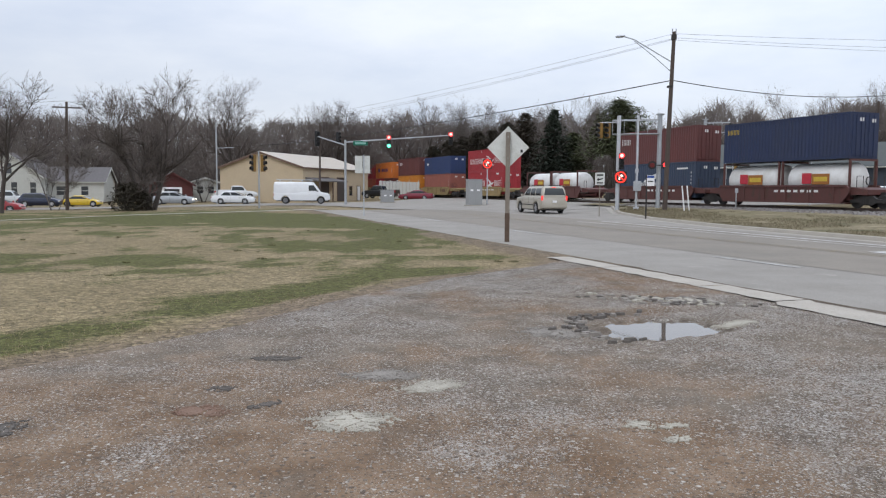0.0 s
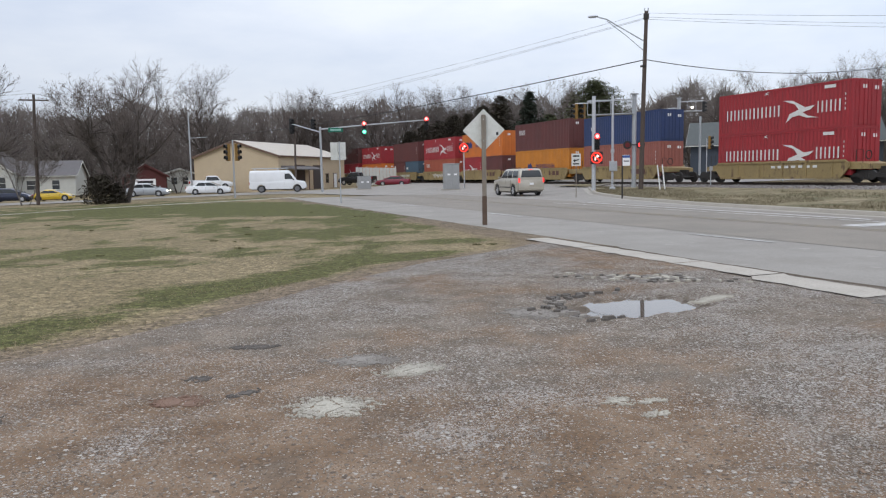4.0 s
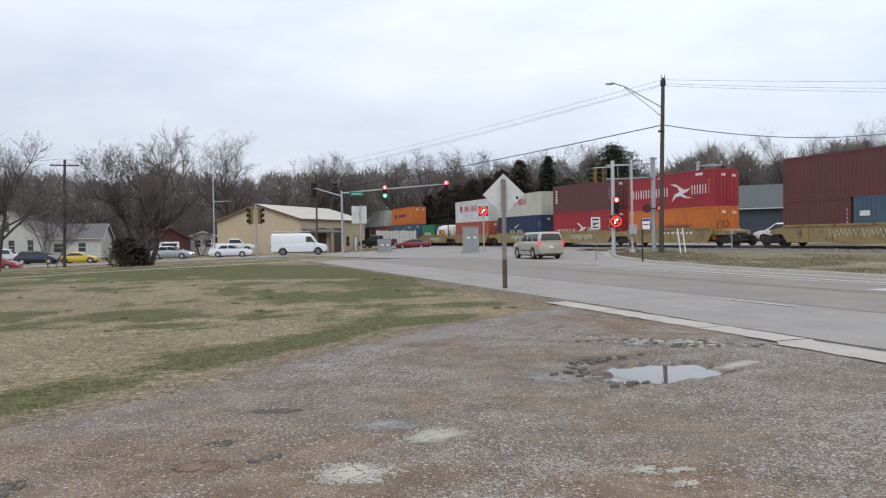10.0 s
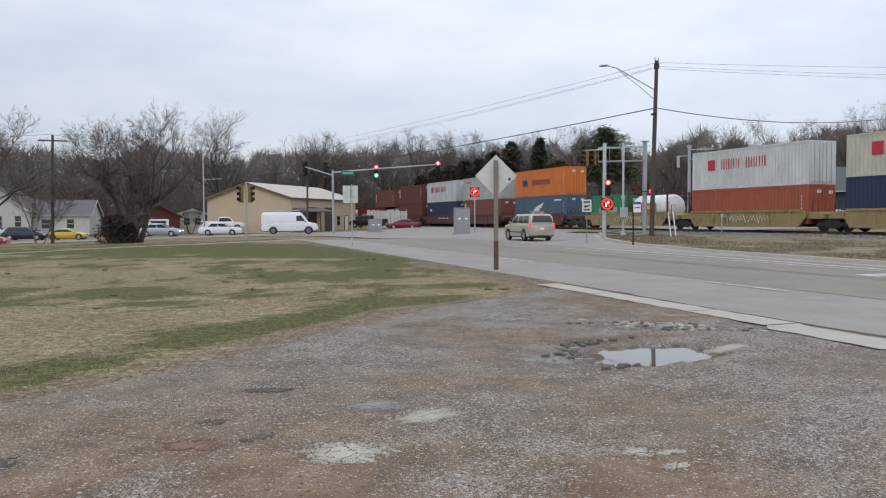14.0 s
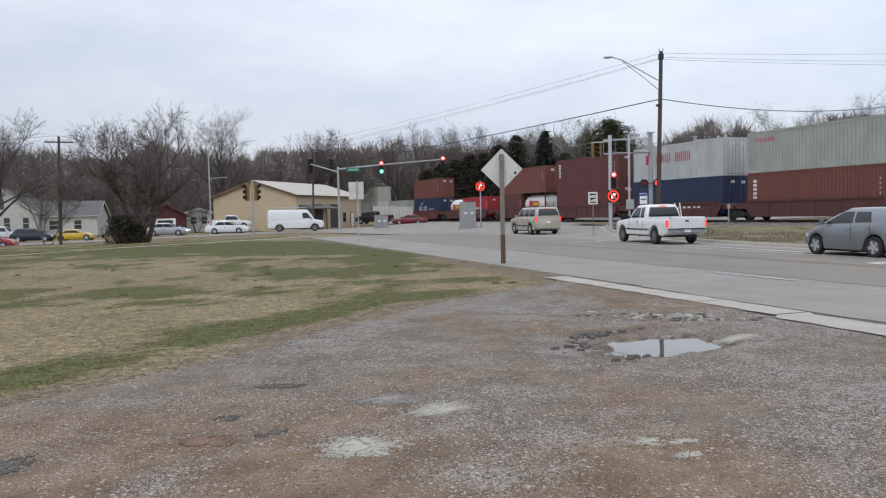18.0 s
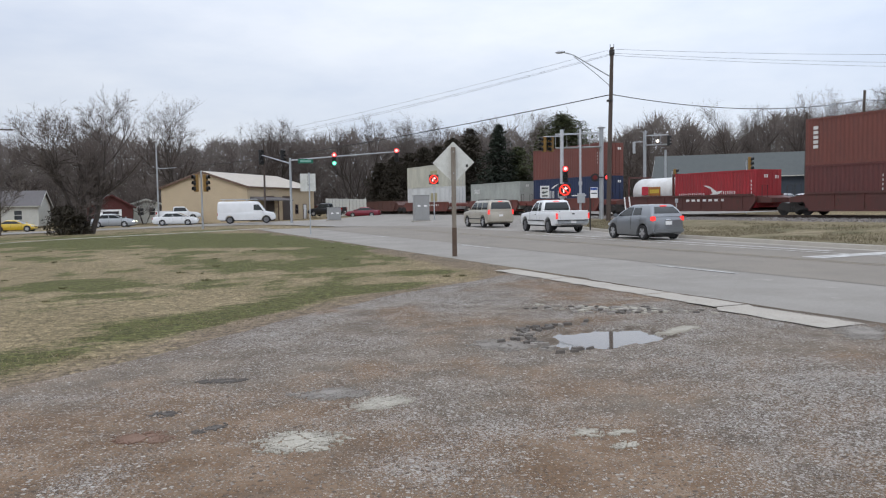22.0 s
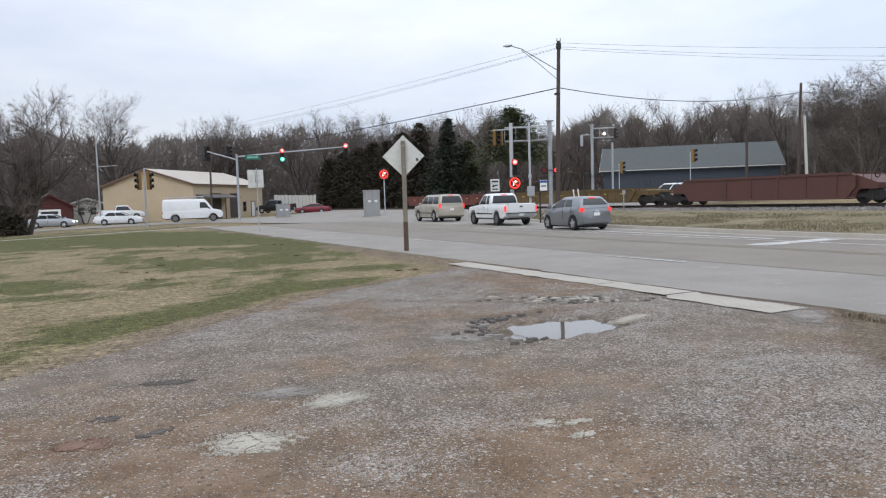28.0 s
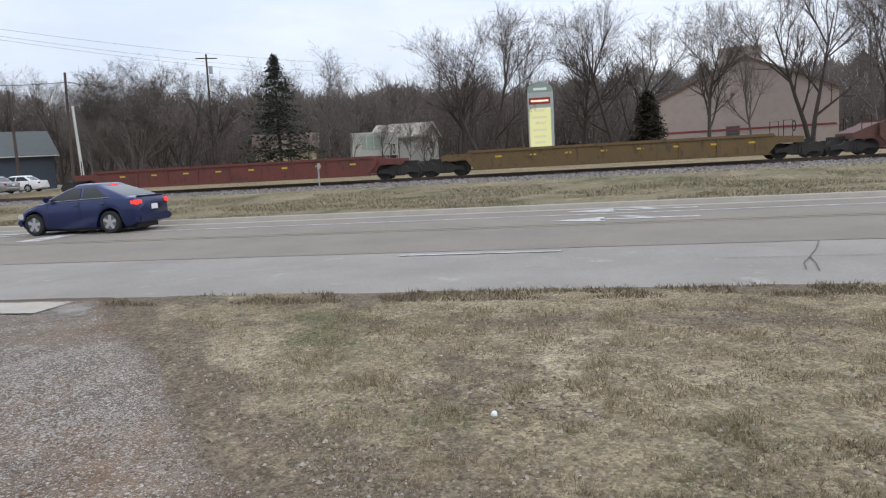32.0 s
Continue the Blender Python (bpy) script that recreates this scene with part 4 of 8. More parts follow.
def road_car(name, label, mat, m, L, W, H, clear, r, axles, top, plan, belt, cab, glass, rear_glass, lamp, group="", rail=None, bed=None, rims=True, dark=None, strip=None, braking=True, cab_w=(0.9, 0.76), open_arch=0.07):
    """A car seen near: body drawn out along x with open wheel arches, rounded cabin, panes, lamps, bumpers.
    top, plan: shoulder height and width share along x; belt: height rear and front; cab: rear base, rear roof, front roof, front base;
    glass: side panes as (rear low, front low, rear high, front high, share low, share high); lamp: half height, height, wrap."""
    ob = thing(name, label, "car", m, group)
    hw = W / 2
    lerp2 = lambda x, table: lerp(x, [p[0] for p in table], [p[1] for p in table])
    n = int(L / 0.07)
    rings = []
    for k in range(n + 1):
        x = -L / 2 + L * k / n
        end = min(x + L / 2, L / 2 - x)
        zt, w = lerp2(x, top), hw * lerp2(x, plan)
        a = clear + 0.12 * (1 - smooth(end / 0.35))
        for ax in axles:
            if abs(x - ax) < r + open_arch:
                a = max(a, r + math.sqrt((r + open_arch) ** 2 - (x - ax) ** 2))
        a = min(a, zt - 0.14)
        zm = max(a + 0.05, clear + (zt - clear) * 0.6)
        half = [(0.58 * w, a), (0.97 * w, a), (w, a + 0.035), (w * 1.005, zm), (w * 0.985, zt - 0.07), (w * 0.955, zt - 0.02), (w * 0.88, zt), (w * 0.4, zt + 0.012)]
        rings.append([(x, -y, z) for y, z in half] + [(x, y, z) for y, z in half[::-1]])
    part("body", Shape().loft(rings), mat, ob, soft=True)
    # cabin: rounded rings from the belt to the roof
    rb, rr, fr, fb = cab
    z0 = lambda x: belt[0] + (belt[1] - belt[0]) * (x - rb) / (fb - rb)
    ze = H - 0.075
    rear_x = lambda t: rb + (rr - rb) * t - 0.05 * math.sin(math.pi * t)
    front_x = lambda t: fb + (fr - fb) * t + 0.06 * math.sin(math.pi * t)
    side_y = lambda t: hw * (cab_w[0] + (cab_w[1] - cab_w[0]) * t) + 0.025 * math.sin(math.pi * t)

    def ring(t, inset=0.0, z=None):
        x0, x1, w = rear_x(t) + inset, front_x(t) - inset, side_y(t) - inset
        pts = []
        for cx, cy, a0 in ((x1, w, 0), (x0, w, 90), (x0, -w, 180), (x1, -w, 270)):
            q = 0.13
            for g in range(5):
                a = radians(a0 + 22.5 * g)
                px_, py_ = cx - math.copysign(q, cx - (x0 + x1) / 2) + q * math.cos(a), cy - math.copysign(q, cy) + q * math.sin(a)
                pts.append((px_, py_, (z0(px_) + (ze - z0(px_)) * t) if z is None else z))
        return pts

    rings = [ring(-0.12)] + [ring(t) for t in (0.0, 0.25, 0.5, 0.75, 1.0)] + [ring(1.0, 0.03, H - 0.04), ring(1.0, 0.1, H - 0.015), ring(1.0, 0.3, H)]
    part("cabin", Shape().loft(rings), mat, ob, soft=True)

    def pane(label_, at, rows=6, cols=6):
        """A thin pane laid on the cabin; at(u, t): its place for shares across and up."""
        v = []
        for back in (0.0, 1.0):
            for j in range(rows):
                for i_ in range(cols):
                    v.append(at(i_ / (cols - 1), j / (rows - 1), back))
        f, k = [], rows * cols
        for j in range(rows - 1):
            for i_ in range(cols - 1):
                a = j * cols + i_
                f += [(a, a + 1, a + cols + 1, a + cols), (k + a + cols, k + a + cols + 1, k + a + 1, k + a)]
        part(label_, Shape().add(v, f), M["glass"], ob, soft=True)

    for xl, xr, hl_, hr_, lo, hi in glass:
        for sgn in (-1, 1):
            def at(u, w, back):
                t = lo + (hi - lo) * w
                x = (xl + (hl_ - xl) * w) * (1 - u) + (xr + (hr_ - xr) * w) * u
                return (x, sgn * (side_y(t) + 0.009 - 0.03 * back), z0(x) + (ze - z0(x)) * t)
            pane("side_window", at)
    for nm, fx, lo, hi, w0, w1, sg in (("rear_window", rear_x, *rear_glass, -1), ("windscreen", front_x, 0.06, 0.94, 0.86, 0.8, 1)):
        def at(u, w, back):
            t = lo + (hi - lo) * w
            y = (2 * u - 1) * (side_y(t) - 0.06) * (w0 + (w1 - w0) * w)
            x = fx(t) + sg * (0.008 - 0.03 * back)
            return (x, y, z0(x) + (ze - z0(x)) * t)
        pane(nm, at, 6, 8)
    # seams, handles, mirrors
    for sgn in (-1, 1):
        xs = sorted({round(g[0], 2) for g in glass} | {round(max(g[1] for g in glass) + 0.06, 2)})
        for x in xs:
            part("door_seam", Shape().box(x, sgn * hw * 1.002, (clear + belt[0]) / 2 + 0.1, 0.005, 0.008, belt[0] - clear - 0.3), M["dark"], ob)
        for g in glass[:2]:
            if g[1] - g[0] > 0.45:
                part("door_handle", Shape().box(g[0] + 0.12, sgn * (hw * 0.99 + 0.012), z0(g[0]) - 0.14, 0.15, 0.03, 0.035), M["black"] if bed is not None else mat, ob, bevel=0.01)
        mx = max(g[1] for g in glass)
        part("mirror", Shape().box(mx - 0.02, sgn * (hw + 0.08), z0(mx) + 0.09, 0.12, 0.2, 0.15), mat if not dark else M["black"], ob, bevel=0.035, soft=True)
        # lamps wrap the corners
        lh, lz, wrap, lw = lamp
        k0 = lerp2(-L / 2 + wrap * 0.5, plan)
        part("tail_lamp", Shape().box(-L / 2 + wrap / 2 - 0.012, sgn * (hw * k0 - lw / 2 + 0.012), lz, wrap, lw, 2 * lh), M["brake"] if braking else M["tail"], ob, bevel=0.025, soft=True)
        part("headlamp", Shape().box(L / 2 - 0.2, sgn * hw * 0.72, lerp2(L / 2 - 0.2, top) - 0.14, 0.3, 0.3, 0.15), M["lamp_glass"], ob, bevel=0.04, soft=True)
    if braking:
        part("high_brake_light", Shape().box(rr - 0.02, 0, H - 0.075, 0.05, 0.3, 0.035), M["brake"], ob)
    bz = clear + 0.2
    part("rear_bumper", Shape().box(-L / 2 + 0.03, 0, bz, 0.22, W * 0.92, 0.2), dark or mat, ob, bevel=0.05, soft=True)
    part("front_bumper", Shape().box(L / 2 - 0.1, 0, bz, 0.22, W * 0.86, 0.2), dark or mat, ob, bevel=0.05, soft=True)
    part("grille", Shape().box(L / 2 - 0.02, 0, lerp2(L / 2, top) - 0.16, 0.06, W * 0.5, 0.14), M["black"], ob)
    part("number_plate", Shape().box(-L / 2 - (0.09 if bed is not None else 0.02), 0, bz + 0.02 if bed is not None else (clear + belt[0]) / 2 + 0.1, 0.02, 0.3, 0.15), M["sign_white"], ob)
    part("underbody", Shape().span(-L / 2 + 0.25, L / 2 - 0.25, -hw * 0.6, hw * 0.6, clear - 0.08, clear + 0.14), M["black"], ob)
    if strip is not None:
        for sgn in (-1, 1):
            part("side_moulding", Shape().box((axles[0] + axles[1]) / 2, sgn * (hw * 1.006), strip, axles[1] - axles[0] - 2 * (r + open_arch) - 0.04, 0.02, 0.06), M["black"], ob)
    if bed is not None:
        zt = lerp2(-L / 2 + 0.5, top)
        part("bed_floor", Shape().span(-L / 2 + 0.1, bed, -hw * 0.78, hw * 0.78, zt, zt + 0.016), M["black"], ob)
        for sgn in (-1, 1):
            part("bed_rail", Shape().span(-L / 2 + 0.04, bed, sgn * hw * 0.86 - 0.06, sgn * hw * 0.86 + 0.06, zt - 0.02, zt + 0.05), mat, ob, bevel=0.015)
        part("tailgate", Shape().box(-L / 2, 0, zt - 0.24, 0.06, W * 0.76, 0.56), mat, ob, bevel=0.02)
        part("tailgate_handle", Shape().box(-L / 2 - 0.035, 0, zt - 0.12, 0.02, 0.16, 0.07), M["black"], ob)
    if rail is not None:
        for sgn in (-1, 1):
            part("roof_rail", Shape().tube([(rr + 0.25, sgn * rail, H + 0.0), (rr + 0.3, sgn * rail, H + 0.05), (fr - 0.35, sgn * rail, H + 0.05), (fr - 0.3, sgn * rail, H - 0.01)], 0.022, 6), M["dark"], ob)
    wheels = []
    for x in axles:
        for sgn in (-1, 1):
            w = new("wheel")
            w.parent = ob
            w.matrix_basis = pose(x, sgn * (hw - 0.11), r)
            wheel_parts(w, r, 0.21, M["rim_dark"], rims)
            wheels.append((w, x, sgn * (hw - 0.11), r))
    return ob, wheels


def heading(x, y, deg, z=None):
    """A pose on the ground: deg turns x forward away from the world's x."""
    return pose(x, y, height(x, y) if z is None else z, 0, 0, deg)


ALONG = 90 + 18.9
tan_suv, _ = road_car("station_wagon", "beige full-size station wagon waiting with brake lights lit", paint("beige_paint", (0.42, 0.385, 0.32), 0.35, 0.2), heading(*uv(47.7, 23.75), ALONG - 4),
                      5.0, 2.0, 1.9, 0.3, 0.39, (-1.5, 1.5), ((-2.5, 1.1), (-2.44, 1.22), (1.2, 1.22), (1.5, 1.17), (2.35, 1.08), (2.5, 0.8)), ((-2.5, 0.93), (-2.38, 0.98), (2.1, 1.0), (2.4, 0.92), (2.5, 0.8)),
                      (1.2, 1.2), (-2.5, -2.32, 0.45, 1.15), ((-2.2, -1.25, -2.12, -1.22, 0.12, 0.88), (-1.13, -0.32, -1.12, -0.34, 0.1, 0.88), (-0.2, 0.86, -0.2, 0.36, 0.1, 0.88)), (0.16, 0.9, 0.92, 0.88), (0.17, 1.08, 0.1, 0.15), rail=0.62, dark=None, strip=0.62)
pickup, pickup_wheels = road_car("pickup_truck", "white extended-cab pickup truck with a dark bumper", paint("white_truck_paint", (0.74, 0.75, 0.76), 0.3), heading(*uv(36.7, 22.3), ALONG - 3),
                                 5.5, 1.95, 1.8, 0.4, 0.37, (-1.55, 1.85), ((-2.75, 1.16), (-0.6, 1.16), (1.3, 1.15), (1.5, 1.13), (2.6, 1.03), (2.75, 0.78)), ((-2.75, 0.95), (-2.7, 0.98), (2.4, 1.0), (2.65, 0.94), (2.75, 0.84)),
                                 (1.15, 1.13), (-0.62, -0.5, 0.6, 1.22), ((0.06, 0.98, 0.06, 0.5, 0.1, 0.9), (-0.4, -0.04, -0.38, -0.04, 0.1, 0.9)), (0.14, 0.9, 0.94, 0.9), (0.17, 0.92, 0.1, 0.12), bed=-0.66, rims=False, dark=M["galvanised"], strip=0.66, cab_w=(0.9, 0.77), open_arch=0.1)
part("step_pad", Shape().box(-2.78, 0, 0.7, 0.24, 1.8, 0.03), M["black"], pickup)
hatch, hatch_wheels = road_car("hatchback", "grey compact hatchback with brake lights lit", paint("grey_paint", (0.235, 0.25, 0.268), 0.3, 0.5), heading(*uv(27.8, 20.9), ALONG - 2),
                               3.6, 1.66, 1.5, 0.2, 0.31, (-1.1, 1.2), ((-1.8, 0.86), (-1.74, 0.98), (-1.4, 1.04), (0.9, 0.97), (1.15, 0.92), (1.6, 0.76), (1.8, 0.56)), ((-1.8, 0.84), (-1.72, 0.92), (-1.4, 0.98), (1.1, 1.0), (1.6, 0.9), (1.8, 0.72)),
                               (1.03, 0.94), (-1.74, -1.4, 0.12, 1.08), ((-0.98, -0.36, -0.86, -0.34, 0.12, 0.86), (-0.27, 0.82, -0.25, 0.12, 0.1, 0.88)), (0.22, 0.92, 0.9, 0.82), (0.1, 0.9, 0.2, 0.17), cab_w=(0.93, 0.72))
part("hatch_handle", Shape().box(-1.82, 0, 0.84, 0.03, 0.24, 0.05), M["chrome"], hatch, bevel=0.01)
sedan, sedan_wheels = road_car("sedan", "dark blue four-door sedan driving with brake lights lit", paint("navy_paint", (0.014, 0.026, 0.1), 0.25, 0.4), heading(*uv(5.3, 19.6), ALONG),
                               4.0, 1.75, 1.44, 0.18, 0.32, (-1.12, 1.34), ((-2.0, 0.84), (-1.94, 1.0), (-1.5, 1.02), (0.9, 0.95), (1.2, 0.9), (1.75, 0.74), (2.0, 0.52)), ((-2.0, 0.8), (-1.9, 0.88), (-1.5, 0.97), (1.2, 1.0), (1.7, 0.92), (2.0, 0.68)),
                               (1.0, 0.94), (-1.72, -0.75, 0.12, 1.02), ((-1.05, -0.28, -0.66, -0.27, 0.12, 0.88), (-0.2, 0.8, -0.19, 0.14, 0.1, 0.88)), (0.14, 0.9, 0.9, 0.86), (0.07, 0.85, 0.26, 0.24), cab_w=(0.92, 0.7))
for sgn in (-1, 1):
    part("window_trim", Shape().box(-0.15, sgn * 0.822, 0.99, 2.0, 0.014, 0.02, Matrix.Rotation(radians(1.6), 4, "Y")), M["chrome"], sedan)
part("boot_lip", Shape().box(-1.93, 0, 1.02, 0.12, 1.3, 0.03), M["black"], sedan, bevel=0.01)

# waiting queue on the side street
WHITE = paint("white_paint", (0.74, 0.75, 0.76), 0.3)
van, _ = road_car("cargo_van", "white cargo van with a ladder rack waiting", WHITE, heading(-15.3, 80.3, 8, 0.03),
                  6.0, 2.0, 2.35, 0.35, 0.38, (-1.75, 2.0), ((-3.0, 1.3), (1.9, 1.3), (2.1, 1.26), (2.8, 1.12), (3.0, 0.8)), ((-3.0, 0.97), (2.5, 1.0), (2.85, 0.93), (3.0, 0.86)),
                  (1.28, 1.28), (-2.98, -2.92, 1.25, 1.98), ((0.72, 1.66, 0.72, 1.24, 0.12, 0.72),), (0.3, 0.8, 0.8, 0.8), (0.17, 1.0, 0.1, 0.12), braking=False, rims=False, dark=M["black"], cab_w=(0.97, 0.88))
for x in (-2.4, -1.2, 0, 0.9):
    part("ladder_rack", Shape().tube([(x, -0.8, 2.3), (x, -0.8, 2.55), (x, 0.8, 2.55), (x, 0.8, 2.3)], 0.04, 6), M["galvanised"], van)
for y in (-0.75, 0.75):
    part("rack_rail", Shape().tube([(-2.7, y, 2.57), (1.1, y, 2.57)], 0.04, 6), M["galvanised"], van)
S_CAB = (-1.75, -1.05, 0.3, 1.3)
QUEUE = "cars waiting on the side street"
car("sedan", "white four-door sedan waiting behind a van", WHITE, heading(-24.0, 84.7, 6, -0.15), L=4.9, W=1.85, H=1.47, cab=S_CAB, group=QUEUE, trim=M["chrome"])
car("sedan", "silver four-door sedan with headlamps lit", paint("silver_paint", (0.42, 0.44, 0.46), 0.3, 0.6), heading(-30.2, 82.7, 6, -0.2), L=4.7, W=1.8, H=1.47, cab=S_CAB, lit=True, group=QUEUE)
car("coupe", "bright yellow two-door coupe", paint("yellow_paint", (0.62, 0.42, 0.03), 0.3), heading(-40.4, 82.6, 8, -0.5), L=3.9, W=1.75, H=1.28, belt=0.88, hood=0.85, deck=0.9, cab=(-1.5, -0.8, 0.15, 1.0), panes=1, group=QUEUE)
car("hatchback", "dark navy hatchback on the side street", paint("dark_navy_paint", (0.015, 0.022, 0.05), 0.3, 0.3), heading(-44.2, 81.0, 10, -0.48), L=4.2, W=1.75, H=1.5, cab=(-2.0, -1.6, 0.3, 1.3), group=QUEUE)
car("sedan", "bright red sedan on the side street", paint("red_paint", (0.32, 0.012, 0.02), 0.3), heading(-42.6, 70.4, 12, -0.78), L=4.5, W=1.75, H=1.35, cab=S_CAB, group=QUEUE)
car("sports_car", "dark red low coupe turning at the crossing", paint("maroon_paint", (0.19, 0.012, 0.03), 0.3, 0.2), heading(-3.8, 104.9, 172, 0.15), L=4.9, W=1.85, H=1.42, belt=0.95, hood=0.88, deck=0.98, cab=(-1.9, -0.9, 0.3, 1.3), panes=1)
car("pickup_truck", "white pickup truck parked by the tan building", WHITE, heading(-26.0, 92.5, 20, 0.25), L=5.2, W=1.9, H=1.75, clear=0.35, hood=1.1, belt=1.14, deck=1.16, cab=(-0.7, -0.5, 0.8, 1.3), r=0.37, axles=(-1.5, 1.65), panes=1, bed=-0.75, nose=0.8)
car("pickup_truck", "black pickup truck parked beside the tan building", paint("black_paint", (0.012, 0.013, 0.016), 0.3), heading(-9.0, 106.5, 160, 0.35), L=5.4, W=1.95, H=1.85, clear=0.36, hood=1.15, belt=1.18, deck=1.2, cab=(-0.7, -0.5, 0.8, 1.3), r=0.38, axles=(-1.5, 1.7), panes=2, bed=-0.75, nose=0.8)
car("sedan", "white sedan parked beyond the railway", WHITE, heading(38.5, 66.0, 120, 0.7), L=4.7, W=1.8, H=1.47, cab=S_CAB)
car("sport_utility_car", "white sport utility car parked beyond the railway", WHITE, heading(29.7, 63.4, 146, 0.7), L=4.7, W=1.85, H=1.7, clear=0.24, hood=1.05, belt=1.08, cab=(-2.2, -1.95, 0.5, 1.3), panes=3, r=0.36, rack=True)
car("sedan", "silver sedan parked beyond the railway", paint("pewter_paint", (0.3, 0.31, 0.32), 0.3, 0.5), heading(34.0, 62.5, 110, 0.7), L=4.6, W=1.8, H=1.47, cab=S_CAB)
car("pickup_truck", "pale pickup truck parked on the street", paint("grey_white_paint", (0.6, 0.62, 0.64), 0.3), heading(-51, 86, 15, -0.5), L=5.2, W=1.9, H=1.75, clear=0.35, hood=1.1, belt=1.14, deck=1.16, cab=(-0.7, -0.5, 0.8, 1.3), r=0.37, axles=(-1.5, 1.65), panes=1, bed=-0.75, nose=0.8)

# ---- train: each piece lies along the track, x towards growing s; q is its place at the start ----
ROLLING = []


def rolling(ob, q, z=RAIL_Z):
    ROLLING.append((ob, q, z))
    x, y = on_track(q)
    ob.matrix_basis = pose(x, y, z, 0, 0, 90 + math.degrees(TRACK))
    return ob


def worn(name, base, rust=(0.16, 0.07, 0.04), at=0.7):
    return material(name, base, 0.62, second=tuple(c * 0.68 + 0.012 for c in base), scale=0.9, fine=30, amount=0.65, bump=0.06, third=rust, third_at=at, stretch=(1, 1, 0.45))


BOX = {
    "rust": worn("rust_red_box", (0.17, 0.055, 0.042)), "brown": worn("brown_box", (0.12, 0.035, 0.032)), "red": worn("bright_red_box", (0.33, 0.022, 0.03)),
    "orange": worn("orange_box", (0.58, 0.16, 0.025)), "blue": worn("blue_box", (0.022, 0.043, 0.125)), "navy": worn("navy_box", (0.016, 0.028, 0.078)),
    "slate": worn("slate_blue_box", (0.06, 0.105, 0.15)), "white": worn("white_box", (0.6, 0.61, 0.6)), "cream": worn("cream_box", (0.5, 0.49, 0.41)),
    "grey": worn("grey_green_box", (0.36, 0.38, 0.35)), "green": worn("green_box", (0.02, 0.2, 0.09)), "red_orange": worn("red_orange_box", (0.36, 0.085, 0.045)),
    "amber": worn("amber_box", (0.55, 0.2, 0.02)), "tan_red": worn("tan_red_box", (0.3, 0.1, 0.075)), "ink": worn("ink_blue_box", (0.034, 0.052, 0.092)), "pale": worn("pale_grey_box", (0.48, 0.5, 0.5)),
}
WELL = {
    "maroon": worn("maroon_wagon", (0.1, 0.033, 0.027), (0.06, 0.035, 0.025), 0.56), "yellow": worn("dirty_yellow_wagon", (0.3, 0.22, 0.095), (0.12, 0.075, 0.04), 0.56),
    "oxide": worn("oxide_red_wagon", (0.155, 0.042, 0.031), (0.075, 0.04, 0.03), 0.54), "ochre": worn("ochre_wagon", (0.14, 0.088, 0.03), (0.075, 0.05, 0.03), 0.54),
    "rust": worn("rusty_wagon", (0.11, 0.045, 0.034), (0.07, 0.04, 0.03)),
}
M["mark_white"] = material("white_lettering", (0.7, 0.7, 0.68), 0.6, second=(0.55, 0.54, 0.52), scale=4, amount=0.5, bump=0.0)
M["mark_red"] = material("red_lettering", (0.5, 0.03, 0.05), 0.6, bump=0.0)
M["mark_blue"] = material("blue_lettering", (0.02, 0.03, 0.16), 0.6, bump=0.0)
M["mark_black"] = material("black_lettering", (0.03, 0.025, 0.03), 0.6, bump=0.0)
M["mark_yellow"] = material("yellow_lettering", (0.6, 0.42, 0.05), 0.6, bump=0.0)
M["mark_olive"] = material("faded_olive_panel", (0.3, 0.27, 0.12), 0.7, second=(0.42, 0.4, 0.3), scale=3, amount=0.8, bump=0.0)
M["tank_white"] = material("white_tank", (0.7, 0.7, 0.69), 0.45, second=(0.5, 0.48, 0.45), scale=0.8, fine=30, amount=0.7, bump=0.02)
WIDTH = 2.44


def box_shell(length, tall):
    """Corrugated sides and ends between frames."""
    s = Shape()
    pitch, depth = 0.28, 0.036
    n = int((length - 0.3) / pitch)
    step = (length - 0.3) / n
    xs = []
    for k in range(n):
        a = -length / 2 + 0.15 + k * step
        xs += [(a, 0), (a + step * 0.25, 0), (a + step * 0.5, depth), (a + step * 0.75, depth)]
    xs.append((length / 2 - 0.15, 0))
    for side in (-1, 1):
        v = []
        for x, dd in xs:
            y = side * (WIDTH / 2 - 0.012 - dd)
            v += [(x, y, 0.16), (x, y, tall - 0.12)]
        s.add(v, [(2 * k, 2 * k + 2, 2 * k + 3, 2 * k + 1) for k in range(len(xs) - 1)])
    s.span(-length / 2 + 0.04, length / 2 - 0.04, -WIDTH / 2 + 0.05, WIDTH / 2 - 0.05, 0.02, tall - 0.03)
    return s


def box_frame(length, tall):
    s = Shape()
    for sx in (-1, 1):
        for sy in (-1, 1):
            s.box(sx * (length / 2 - 0.075), sy * (WIDTH / 2 - 0.075), tall / 2, 0.15, 0.15, tall)
    for sy in (-1, 1):
        s.box(0, sy * (WIDTH / 2 - 0.04), 0.09, length - 0.3, 0.08, 0.16)
        s.box(0, sy * (WIDTH / 2 - 0.04), tall - 0.06, length - 0.3, 0.08, 0.12)
    for sx in (-1, 1):
        s.box(sx * (length / 2 - 0.06), 0, 0.09, 0.1, WIDTH - 0.3, 0.16)
        s.box(sx * (length / 2 - 0.06), 0, tall - 0.06, 0.1, WIDTH - 0.3, 0.12)
    return s


SHELLS = {}


